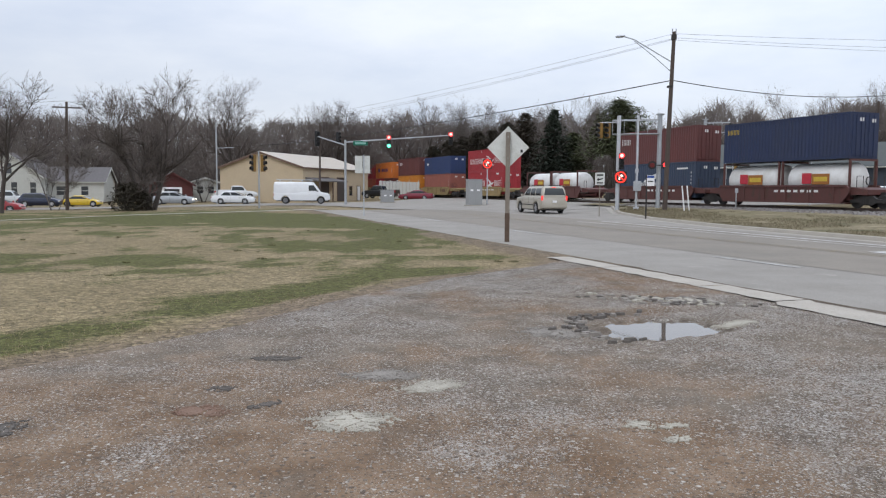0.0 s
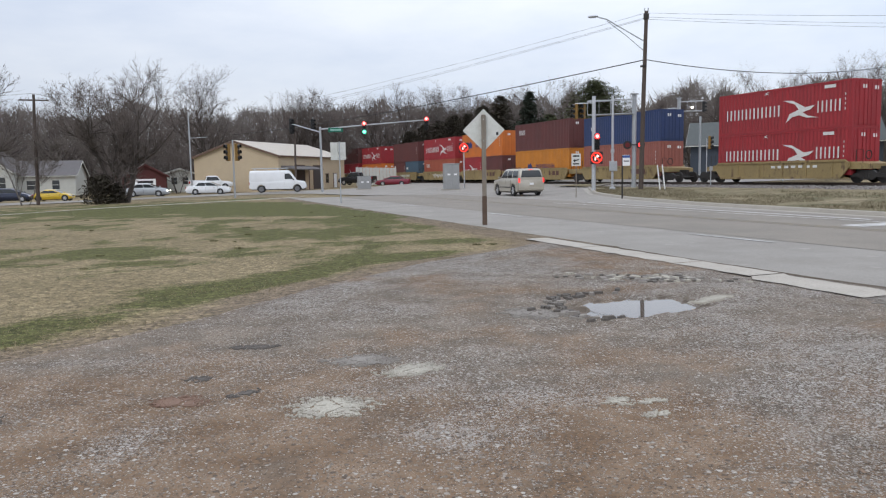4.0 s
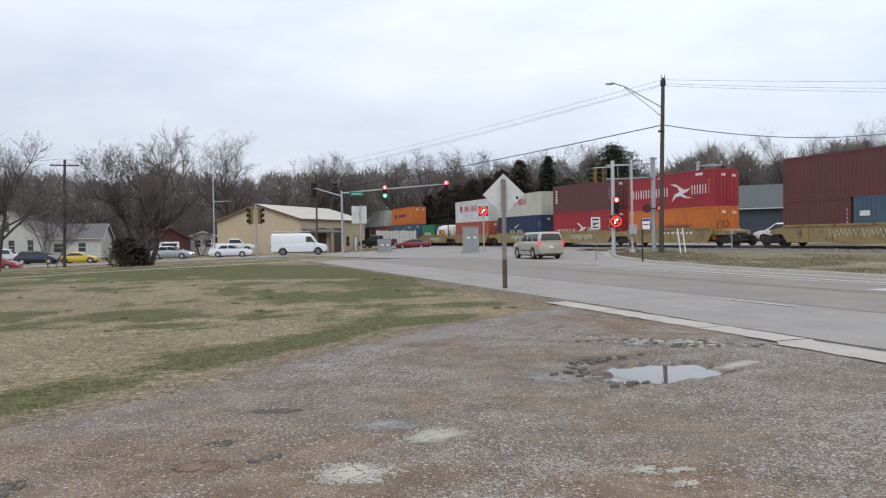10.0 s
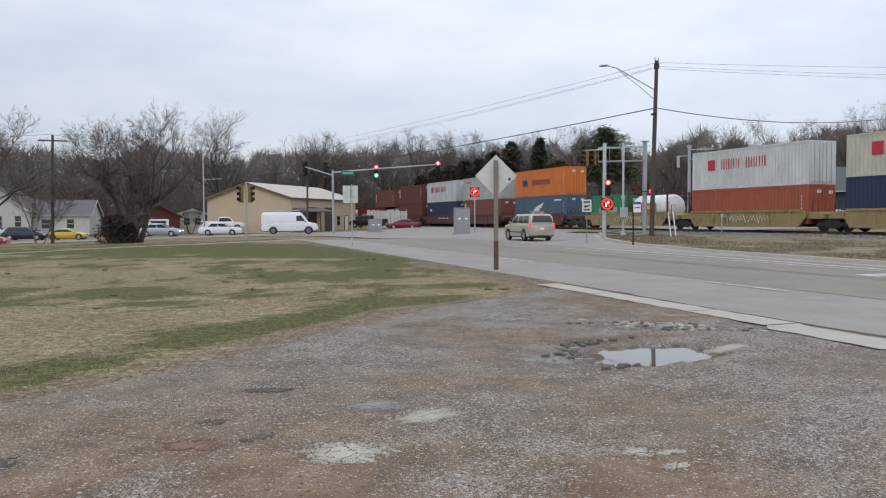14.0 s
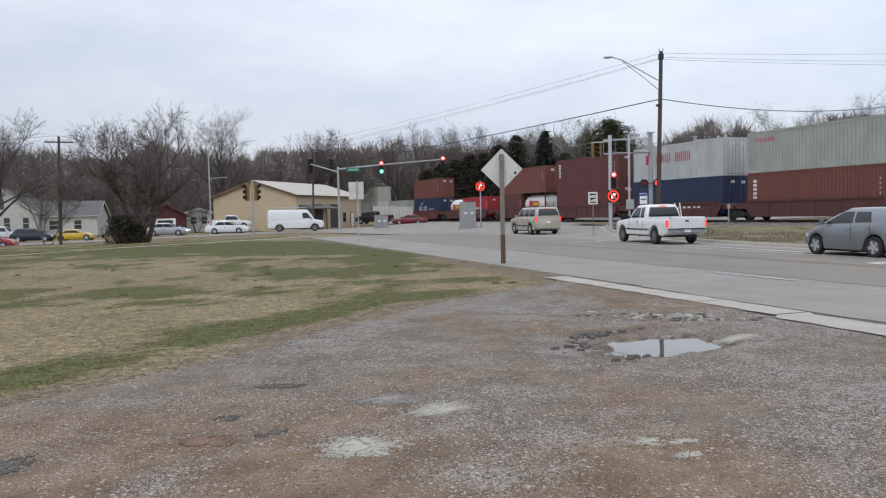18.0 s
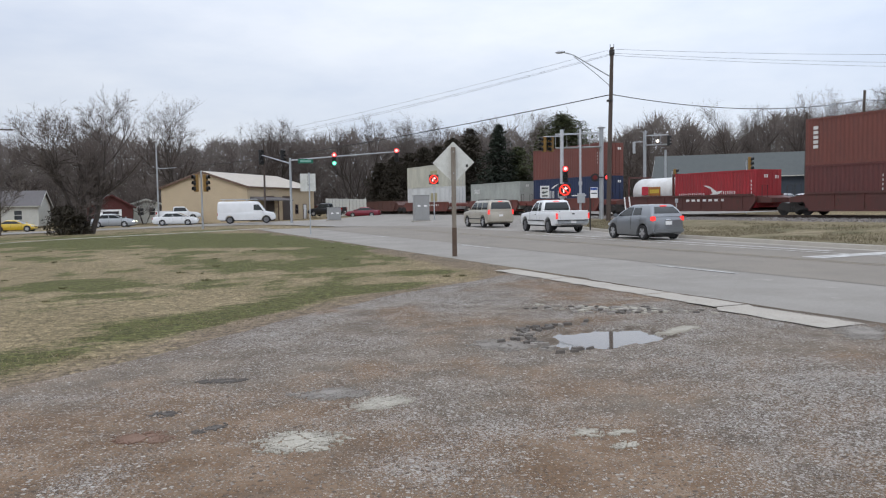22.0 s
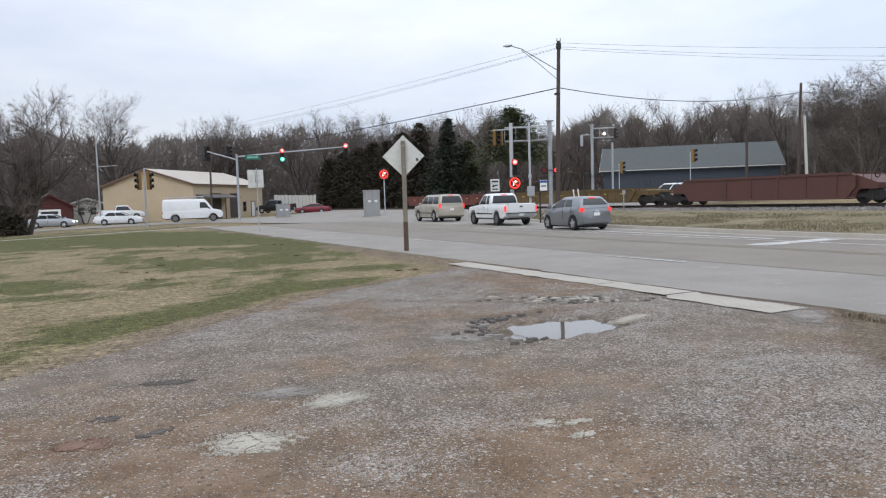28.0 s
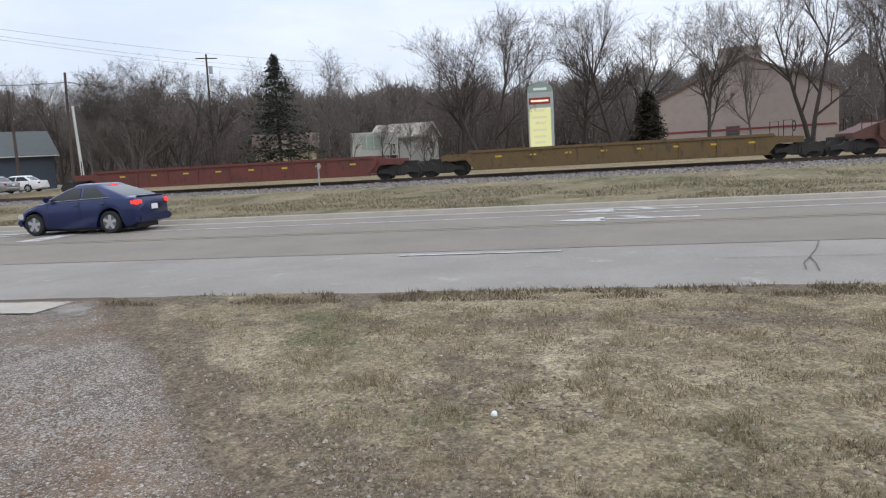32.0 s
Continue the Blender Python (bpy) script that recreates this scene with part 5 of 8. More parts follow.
def mark_row(ob, x0, x1, z0, z1, n, mat, gaps=(), name="lettering"):
    """A painted name as a row of upright bars, two thin strokes to a letter, on the side that faces the highway (local +y is towards the lot)."""
    step = (x1 - x0) / n
    y = WIDTH / 2 + 0.003
    bar = None
    for k in range(n):
        if k not in gaps:
            m = pose(x0 + (k + 0.5) * step, y, (z0 + z1) / 2)
            if bar is None:
                w, h = step * 0.17, z1 - z0
                shape = Shape().box(-step * 0.25, -0.003, 0, w, 0.014, h).box(step * 0.25, -0.003, 0, w * 0.8, 0.014, h)
                bar = part("letter_bar", shape, mat, ob, at=m).data
            else:
                part("letter_bar", bar, None, ob, at=m)


def emblem(ob, x, z, w, h, mat, pts):
    s = Shape()
    y = WIDTH / 2 + 0.003
    s.prism([(x + a * w, z + b * h) for a, b in pts], y - 0.01, y + 0.004)
    return part("emblem", s, mat, ob)


BIRD = ((-0.5, 0.5), (-0.2, 0.46), (0.05, 0.24), (0.2, 0.1), (0.5, 0.16), (0.36, -0.02), (0.12, -0.12), (0.3, -0.3), (0.62, -0.42), (0.25, -0.38), (0.02, -0.24), (-0.2, -0.3), (-0.4, -0.55), (-0.28, -0.15), (0.0, 0.02), (-0.12, 0.28))
WING = ((-0.5, -0.5), (-0.2, 0.0), (0.5, 0.5), (0.3, 0.2), (0.42, 0.15), (0.2, -0.05), (0.3, -0.12), (0.05, -0.25), (0.1, -0.5))
HEX = ((-0.5, -0.5), (-0.5, 0.1), (-0.1, 0.5), (0.2, 0.2), (0.5, 0.5), (0.5, -0.1), (0.1, -0.5), (-0.2, -0.2))
SWOOP = ((-0.5, -0.5), (-0.25, 0.0), (0.5, 0.5), (0.0, -0.1), (-0.3, -0.5))
SQUARE = ((-0.5, -0.5), (-0.5, 0.5), (0.5, 0.5), (0.5, -0.5))


def container(q0, q1, z, tall, colour, label, style="", group="containers on the train"):
    """A shipping container from q0 (front of the train) to q1, resting at z over the rail. Its doors face the front."""
    length = q1 - q0
    ob = thing("shipping_container", label, "shipping container", group=group)
    rolling(ob, (q0 + q1) / 2, RAIL_Z + z)
    mat = BOX[colour]
    key = (round(length, 2), tall)
    if key not in SHELLS:
        SHELLS[key] = (box_shell(*key), box_frame(*key))
    part("shell", SHELLS[key][0], mat, ob)
    part("frame", SHELLS[key][1], mat, ob)
    for sy in (-1, 1):
        part("door", Shape().box(-length / 2 + 0.0, sy * 0.54, tall / 2, 0.05, 1.03, tall - 0.34), mat, ob, bevel=0.012)
        for k in (-0.22, 0.22):
            part("lock_bar", Shape().tube([(-length / 2 - 0.05, sy * 0.54 + k, 0.1), (-length / 2 - 0.05, sy * 0.54 + k, tall - 0.12)], 0.022, 6), M["galvanised"] if colour in ("white", "pale", "cream") else mat, ob)
    if colour not in ("white", "cream"):
        for sy, zz in ((-0.75, tall - 0.5), (0.3, tall - 0.45)):
            part("door_marking", Shape().box(-length / 2 - 0.03, sy, zz, 0.012, 0.34, 0.22), M["mark_white"], ob)
    # painted names, as bars and plain shapes; reading order runs towards the front of the train
    hl = length / 2
    if style == "bird":
        mark_row(ob, -hl * 0.86, -hl * 0.52, tall * 0.36, tall * 0.61, 3, M["mark_white"])
        mark_row(ob, -hl * 0.02, hl * 0.88, tall * 0.36, tall * 0.61, 7, M["mark_white"])
        emblem(ob, -hl * 0.28, tall * 0.46, 2.5, 1.4, M["mark_white"], [(-a, b) for a, b in BIRD])
        emblem(ob, -hl * 0.7, tall - 0.3, 0.8, 0.2, M["mark_white"], SQUARE)
        emblem(ob, hl * 0.2, tall - 0.25, 0.4, 0.22, M["mark_white"], BIRD)
    elif style == "low_bird":
        mark_row(ob, -hl * 0.55, -hl * 0.2, tall * 0.22, tall * 0.46, 4, M["mark_white"])
        mark_row(ob, hl * 0.2, hl * 0.9, tall * 0.2, tall * 0.42, 7, M["mark_white"])
        emblem(ob, 0, tall * 0.4, 1.8, 1.2, M["mark_white"], [(-a, b) for a, b in BIRD])
    elif style == "red_name":
        mark_row(ob, -hl * 0.35, hl * 0.45, tall * 0.5, tall * 0.76, 9, M["mark_red"], gaps=(4,))
        emblem(ob, hl * 0.62, tall * 0.63, 0.75, 0.8, M["mark_red"], SQUARE)
    elif style == "blue_hex":
        mark_row(ob, -hl * 0.42, hl * 0.3, tall * 0.42, tall * 0.62, 10, M["mark_blue"])
        emblem(ob, hl * 0.58, tall * 0.52, 1.2, 1.0, M["mark_blue"], HEX)
    elif style == "low_hex":
        mark_row(ob, -hl * 0.5, hl * 0.2, tall * 0.3, tall * 0.48, 10, M["mark_blue"])
        emblem(ob, hl * 0.42, tall * 0.4, 0.9, 0.8, M["mark_blue"], HEX)
    elif style == "white_swoop":
        mark_row(ob, -hl * 0.18, hl * 0.42, tall * 0.2, tall * 0.45, 7, M["mark_white"], gaps=(3,))
        emblem(ob, hl * 0.08, tall * 0.6, 1.3, 0.5, M["mark_white"], [(-a, b) for a, b in SWOOP])
    elif style == "white_swoop_r":
        mark_row(ob, -hl * 0.05, hl * 0.6, tall * 0.35, tall * 0.6, 7, M["mark_white"], gaps=(3,))
        emblem(ob, hl * 0.3, tall * 0.75, 1.3, 0.45, M["mark_white"], [(-a, b) for a, b in SWOOP])
        emblem(ob, -hl * 0.4, tall * 0.42, 2.2, 0.1, M["mark_white"], SQUARE)
    elif style == "wing":
        mark_row(ob, -hl * 0.2, hl * 0.42, tall * 0.32, tall * 0.44, 12, M["mark_white"])
        emblem(ob, hl * 0.02, tall * 0.6, 2.4, 0.9, M["mark_white"], [(-a, b) for a, b in WING])
        emblem(ob, -hl * 0.7, tall * 0.82, 1.3, 0.14, M["mark_white"], SQUARE)
    elif style == "white_low":
        mark_row(ob, -hl * 0.5, hl * 0.6, tall * 0.3, tall * 0.55, 9, M["mark_white"])
    elif style == "red_small":
        mark_row(ob, hl * 0.55, hl * 0.88, tall * 0.74, tall * 0.84, 4, M["mark_red"])
    elif style == "column":
        s = Shape()
        for k in range(5):
            s.span(hl * 0.84, hl * 0.9, WIDTH / 2 - 0.01, WIDTH / 2 + 0.006, tall * (0.36 + k * 0.1), tall * (0.36 + k * 0.1) + 0.2)
        part("lettering", s, M["mark_white"], ob)
    elif style == "yellow_small":
        mark_row(ob, hl * 0.72, hl * 0.94, tall * 0.72, tall * 0.84, 4, M["mark_yellow"])
    elif style == "yellow_panel":
        emblem(ob, -hl * 0.35, tall * 0.55, 2.0, 1.1, M["mark_olive"], SQUARE)
    elif style == "white_corner":
        emblem(ob, hl * 0.72, tall * 0.6, 0.7, 0.32, M["mark_white"], SQUARE)
    elif style == "white_pair":
        mark_row(ob, hl * 0.6, hl * 0.85, tall * 0.6, tall * 0.78, 3, M["mark_white"])
    if style in ("bird", "low_bird", "blue_hex", "wing", "white_swoop", "column", ""):
        for k in range(4):
            emblem(ob, -hl * 0.9, tall * (0.4 + 0.1 * k), 0.05, 0.14, M["mark_white"], SQUARE)
    return ob


def tank_container(q0, q1, z, label="white tank container in a steel frame"):
    length = q1 - q0
    ob = thing("tank_container", label, "tank container", group="tank containers on the train")
    rolling(ob, (q0 + q1) / 2, RAIL_Z + z)
    n = 20
    prof = [(-0.5, 0.0), (-0.495, 0.5), (-0.47, 0.8), (-0.44, 0.95), (-0.41, 1.0), (0.41, 1.0), (0.44, 0.95), (0.47, 0.8), (0.495, 0.5), (0.5, 0.0)]
    rings = [[(x * (length - 0.3), 1.12 * k * math.cos(a * math.tau / n), 1.3 + 1.12 * k * math.sin(a * math.tau / n)) for a in range(n)] for x, k in prof]
    part("tank", Shape().loft(rings), M["tank_white"], ob, soft=True)
    fr = Shape()
    for sx in (-1, 1):
        for sy in (-1, 1):
            fr.box(sx * (length / 2 - 0.06), sy * 1.15, 1.3, 0.12, 0.12, 2.6)
        fr.box(sx * (length / 2 - 0.06), 0, 0.08, 0.12, 2.3, 0.14)
        fr.box(sx * (length / 2 - 0.06), 0, 2.54, 0.12, 2.3, 0.12)
    part("frame", fr, WELL["maroon"], ob)
    s = Shape()
    y = 1.16
    s.span(0.25, 1.0, y - 0.02, y + 0.004, 1.05, 1.75)
    part("emblem", s, M["mark_red"], ob)
    part("label_panel", Shape().span(-1.15, 0.2, y - 0.02, y + 0.004, 1.0, 1.7), M["sign_orange"], ob)
    part("lettering", Shape().span(-1.0, 0.05, y, y + 0.01, 1.2, 1.5), M["mark_yellow"], ob)
    for k in (-0.22, 0.22):
        part("saddle", Shape().box(k * length, 0, 0.3, 0.2, 1.8, 0.5), WELL["maroon"], ob)
    return ob


M["sign_orange"] = material("orange_label", (0.35, 0.14, 0.03), 0.6, bump=0.0)


def bogie(parent, x, name="truck"):
    b = new(name)
    b.parent = parent
    b.matrix_basis = pose(x, 0, 0)
    for ax in (-0.88, 0.88):
        w = Shape()
        for sy in (-0.75, 0.75):
            w.disc((ax, sy, 0.42), (0, 1, 0), 0.42, 0.13, 20)
        w.tube([(ax, -0.9, 0.42), (ax, 0.9, 0.42)], 0.08, 8)
        part("wheelset", w, M["dark"], b)
    for sy in (-1, 1):
        f = Shape()
        f.prism([(-1.15, 0.34), (-1.15, 0.54), (-0.6, 0.62), (-0.4, 0.78), (0.4, 0.78), (0.6, 0.62), (1.15, 0.54), (1.15, 0.34), (0.6, 0.36), (0.35, 0.2), (-0.35, 0.2), (-0.6, 0.36)], sy * 1.0 - 0.07, sy * 1.0 + 0.07)
        part("side_frame", f, M["dark"], b)
        sp = Shape()
        for k in (-0.16, 0, 0.16):
            sp.tube([(k, sy * 1.06, 0.28), (k, sy * 1.06, 0.6)], 0.06, 8)
        part("spring", sp, M["dark"], b)
    part("bolster", Shape().box(0, 0, 0.62, 0.4, 2.0, 0.26), M["dark"], b)
    return b


def well_car(q0, q1, colour, label, front_truck=False, rear_truck=True, platforms=1.15, top=1.42, marks="", low=0.28):
    """A well wagon: sunken body from q0 to q1, with a truck past each end that has one of its own."""
    length = q1 - q0
    ob = thing("well_wagon", label, "railway wagon", group="wagons of the train")
    rolling(ob, (q0 + q1) / 2)
    mat = WELL[colour]
    hl = length / 2
    for sy in (-1, 1):
        s = Shape()
        s.prism([(-hl, 0.95), (-hl, top - 0.16), (-hl + 0.25, top), (hl - 0.25, top), (hl, top - 0.16), (hl, 0.95), (hl - 0.55, low), (-hl + 0.55, low)], sy * 1.42 - 0.06, sy * 1.42 + 0.06)
        side = part("side_sill", s, mat, ob)
        part("top_chord", Shape().box(0, sy * 1.44, top - 0.03, length - 0.5, 0.2, 0.14), mat, ob)
        part("bottom_chord", Shape().box(0, sy * 1.42, low + 0.06, length - 1.1, 0.2, 0.13), mat, ob)
        if sy > 0:
            for k in range(int((length - 1.2) / 1.9)):
                part("stiffener", Shape().box(-hl + 1.1 + k * 1.9, sy * 1.49, (top + low) / 2, 0.09, 0.07, top - low - 0.2), mat, ob)
    part("floor", Shape().box(0, 0, low + 0.04, length - 0.6, 2.6, 0.08), mat, ob)
    for sx in (-1, 1):
        part("end_platform", Shape().prism([(sx * (hl - 0.1), 0.85), (sx * (hl - 0.1), top - 0.1), (sx * (hl + platforms), 1.16), (sx * (hl + platforms), 0.85)], -1.25, 1.25), mat, ob)
        for sy in (-1, 1):
            rail = Shape()
            rail.tube([(sx * (hl + 0.3), sy * 1.2, 1.1), (sx * (hl + 0.3), sy * 1.2, 2.0), (sx * (hl + 0.75), sy * 1.2, 2.0), (sx * (hl + 0.75), sy * 1.2, 1.1)], 0.025, 5)
            part("grab_rail", rail, M["dark"], ob)
    part("coupler", Shape().box(hl + platforms + 0.35, 0, 0.85, 1.0, 0.3, 0.3), M["dark"], ob)
    if front_truck:
        bogie(ob, -hl - platforms + 0.2)
        part("front_coupler", Shape().box(-hl - platforms - 0.35, 0, 0.85, 0.9, 0.3, 0.3), M["dark"], ob)
        part("brake_wheel", Shape().disc((-hl - 0.9, 0.9, 1.7), (1, 0, 0), 0.28, 0.04, 16, 0.23), M["dark"], ob)
    if rear_truck:
        bogie(ob, hl + platforms - 0.1)
    y = 1.487
    if marks == "small":
        s = Shape()
        for k in range(7):
            s.span(-hl * 0.6 + k * 0.55, -hl * 0.6 + k * 0.55 + 0.32, y, y + 0.012, 0.98, 1.14)
        part("lettering", s, M["mark_white"], ob)
    elif marks == "big":
        s = Shape()
        for k in range(3):
            s.span(-hl * 0.72 + k * 0.7, -hl * 0.72 + k * 0.7 + 0.5, y, y + 0.012, 0.72, 1.15)
        part("lettering", s, WELL["rust"], ob)
    elif marks == "scrawl":
        pts = []
        for k in range(14):
            a = -hl * 0.45 + k * 0.3
            pts += [(a, y + 0.01, 0.5 + 0.25 * abs(math.sin(k * 2.3 + q0))), (a + 0.18, y + 0.01, 1.1)]
        part("graffiti", Shape().tube(pts, 0.025, 4), M["mark_white"] if int(q0) % 2 else M["sign_back"], ob)
    elif marks == "patches":
        for k in range(8):
            part("reflector", Shape().span(-hl * 0.86 + k * hl * 0.23, -hl * 0.86 + k * hl * 0.23 + 0.34, y, y + 0.012, top - 0.4, top - 0.31), M["mark_yellow"], ob)
    return ob


ZL, ZU = 0.5, 0.5 + 2.9
HC, LC = 2.9, 2.6
W_M, W_Y = "dark maroon well wagon carrying containers", "dirty yellow well wagon carrying containers"
LONG = 10.95


def stack(rear, wagon, label, lower, upper, split=None, front_truck=False, marks=""):
    """One wagon with a full-length pair of boxes. lower, upper: colour, height, label, style; split: two short boxes below, front one first."""
    q0 = rear - LONG
    well_car(q0, rear, wagon, label, front_truck, marks=marks)
    tall = LC if split else lower[1]
    if split:
        mid = q0 + split[0]
        container(q0, mid - 0.1, ZL, LC, *split[1])
        container(mid + 0.1, rear, ZL, LC, *split[2])
    else:
        container(q0, rear, ZL, lower[1], lower[0], lower[2], lower[3])
    if upper:
        container(q0, rear, ZL + tall, upper[1], upper[0], upper[2], upper[3])


BIRD_TOP = ("red", HC, "red container with white name and bird emblem, stacked on top", "bird")
# the first stacks, maroon wagons
well_car(33.4, 44.8, "maroon", W_M, True, marks="small")
tank_container(39.2, 44.6, ZL)
tank_container(33.6, 39.0, ZL)
container(33.7, 44.6, ZL + 2.62, HC, "navy", "dark blue container stacked on two tanks", "yellow_small")
stack(58.6, "maroon", W_M, ("ink", HC, "dark blue container with a white wing emblem", "wing"), ("brown", HC, "dark brown container on top of a blue one", "white_pair"), marks="small")
well_car(64.4, 76.8, "maroon", "dark maroon well wagon with two tanks", marks="big", rear_truck=True)
tank_container(65.4, 70.7, ZL)
tank_container(70.9, 76.4, ZL)
# yellow wagons
stack(93.5, "yellow", W_Y, ("red", HC, "red container with white name and bird emblem", "bird"), BIRD_TOP, front_truck=True, marks="small")
stack(111.0, "yellow", W_Y, ("tan_red", HC, "faded red container in a yellow wagon", ""), ("blue", LC, "blue container stacked on a red one", "white_corner"), front_truck=True, marks="big")
stack(124.5, "yellow", W_Y, ("amber", HC, "amber container with blue name", "low_hex"), ("brown", HC, "dark brown container on an amber one", "white_pair"), marks="big")
stack(138.7, "yellow", W_Y, None, ("orange", HC, "orange container with blue name and emblem", "blue_hex"),
      (5.4, ("brown", "short brown container with a yellow name", "yellow_small"), ("red", "short red container with white name", "low_bird")), marks="big")
stack(152.2, "yellow", W_Y, ("red_orange", LC, "faded red-orange container in a yellow wagon", "white_pair"), BIRD_TOP, marks="scrawl")
stack(165.6, "yellow", W_Y, None, ("brown", HC, "dark brown container stacked on two short ones", ""),
      (5.6, ("slate", "short slate blue container", "white_corner"), ("brown", "short brown container beside a blue one", "")), marks="scrawl")
stack(183.2, "yellow", W_Y, ("orange", LC, "orange container in a yellow wagon", "low_hex"), BIRD_TOP, front_truck=True, marks="small")
stack(196.6, "yellow", W_Y, ("red", HC, "red container with a low white name and bird", "low_bird"), ("brown", HC, "dark brown container on a red one", "column"), marks="scrawl")
stack(210.2, "yellow", W_Y, ("navy", HC, "navy container with white name and swoop", "white_swoop"), ("cream", LC, "off-white container with red name", "red_name"), marks="scrawl")
stack(223.9, "yellow", W_Y, ("red_orange", LC, "orange-red container in a yellow wagon", ""), ("white", HC, "white container with red name", "red_name"), marks="scrawl")
well_car(226.7, 237.9, "yellow", W_Y, marks="scrawl")
container(232.5, 237.8, ZL, LC, "green", "short green container with white name", "white_low")
tank_container(226.9, 232.2, ZL)
# maroon wagons again
stack(253.5, "maroon", W_M, ("slate", HC, "slate blue container with a white wing emblem", "wing"), ("orange", HC, "orange container with blue name and emblem", "blue_hex"), front_truck=True, marks="small")
stack(268.4, "maroon", W_M, ("rust", HC, "rust red container in a maroon wagon", "column"), ("grey", HC, "grey-green container with a small red name", "red_small"))
stack(281.8, "maroon", W_M, ("navy", HC, "navy container with small white marks", "white_corner"), ("pale", HC, "pale grey container with red name", "red_name"), marks="small")
stack(295.1, "maroon", W_M, ("brown", HC, "dark brown container in a maroon wagon", ""), ("brown", HC, "dark brown container with an upright white name", "column"), front_truck=True)
well_car(297.5, 308.4, "maroon", W_M, marks="big")
tank_container(297.6, 302.9, ZL)
container(303.1, 308.4, ZL, LC, "brown", "short brown container beside a tank")
container(297.5, 308.4, ZL + LC, HC, "rust", "rust red container on a tank and a short box", "column")
well_car(312.0, 325.6, "maroon", W_M, marks="small")
container(312.2, 319.8, ZL, LC, "red", "red container with a low white name", "low_bird")
tank_container(320.0, 325.3, ZL)
stack(339.8, "oxide", W_M, ("navy", HC, "navy container with white name and swoop", "white_swoop_r"), ("rust", HC, "rust red container on a navy one", ""), front_truck=True)
stack(353.4, "oxide", W_M, ("grey", HC, "single pale grey-green container", "white_pair"), None)
well_car(358.9, 373.0, "oxide", W_M, marks="small")
container(359.5, 372.6, ZL, HC, "white", "white container with a yellow panel", "yellow_panel")
container(359.5, 372.6, ZU, HC, "cream", "cream container stacked on a white one", "yellow_panel")
# empty wagons at the end of the train
well_car(377.0, 389.4, "rust", "empty rust-brown well wagon", True, True, top=1.75)
well_car(394.2, 410.4, "ochre", "empty dirty ochre well wagon", True, True, top=1.32, marks="patches", platforms=1.3)
well_car(415.3, 432.6, "oxide", "empty oxide red well wagon at the end of the train", True, True, top=1.32, marks="patches", platforms=1.3)


# ---- poles, signals and signs ----
def at_ground(x, y, deg=0.0, dz=0.0):
    return pose(x, y, height(x, y) + dz, 0, 0, deg)


def facing(x, y):
    """The turn that makes a thing's -y side look at the lot."""
    return math.degrees(math.atan2(y, x)) - 90


def signal_head(parent, x, y, z, lights, back=M["black"], turn=0.0, scale=1.0, visor=True):
    """A three-lens head; its lenses look along -y after the turn. lights: materials from top to bottom."""
    h = new("signal_head")
    h.parent = parent
    h.matrix_basis = pose(x, y, z, 0, 0, turn)
    n = len(lights)
    tall = 0.36 * n * scale
    part("housing", Shape().box(0, 0, 0, 0.34 * scale, 0.24, tall), back, h, bevel=0.02)
    for k, lm in enumerate(lights):
        zz = tall / 2 - 0.18 * scale - 0.36 * scale * k
        # lit lenses are drawn wider, to stand in for their bloom
        bright = 1.25 if lm in (M["red_light"], M["green_light"]) else 1.0
        part("lens", Shape().disc((0, -0.125 - 0.06 * (bright > 1), zz), (0, 1, 0), 0.14 * scale * bright, 0.04, 16), lm, h)
        # added pale disc, no part of the signal: the lens's blown-out glare
        if lm in (M["red_light"], M["green_light"]):
            part("lamp_core", Shape().disc((0, -0.21, zz), (0, 1, 0), 0.115 * scale, 0.03, 14), M["red_glare" if lm == M["red_light"] else "green_glare"], h)
        if visor:
            v = Shape()
            v.loft([[((0.15 * scale) * math.cos(a), -0.12 - d, zz + 0.15 * scale * math.sin(a)) for a in [radians(-30 + 240 * i / 10) for i in range(11)]] for d in (0, 0.2)], caps=False)
            part("visor", v, M["black"], h)
    return h


def led_sign(parent, x, y, z, size):
    """A lit red blank-out sign: a ring, a bar across it and a bent arrow."""
    b = new("blank_out_sign")
    b.parent = parent
    b.matrix_basis = pose(x, y, z)
    part("housing", Shape().box(0, 0, 0, size, 0.2, size), M["black"], b, bevel=0.02)
    part("ring", Shape().disc((0, -0.11, 0), (0, 1, 0), size * 0.46, 0.03, 28, size * 0.36), M["red_led"], b)
    part("slash", Shape().box(0, -0.112, 0, size * 0.7, 0.02, size * 0.09, Matrix.Rotation(radians(45), 4, "Y")), M["red_led"], b)
    # the arrow's paleness is overexposed red light, put into its colour
    part("arrow", Shape().prism([(-0.16 * size, -0.22 * size), (-0.16 * size, 0.08 * size), (0.02 * size, 0.2 * size), (0.02 * size, 0.28 * size), (0.24 * size, 0.12 * size), (0.02 * size, -0.02 * size), (0.02 * size, 0.06 * size), (-0.04 * size, 0.0), (-0.04 * size, -0.22 * size)], -0.12, -0.105), M["red_glare"], b)
    return b


RED_GREEN = [M["red_light"], M["black"], M["green_light"]]

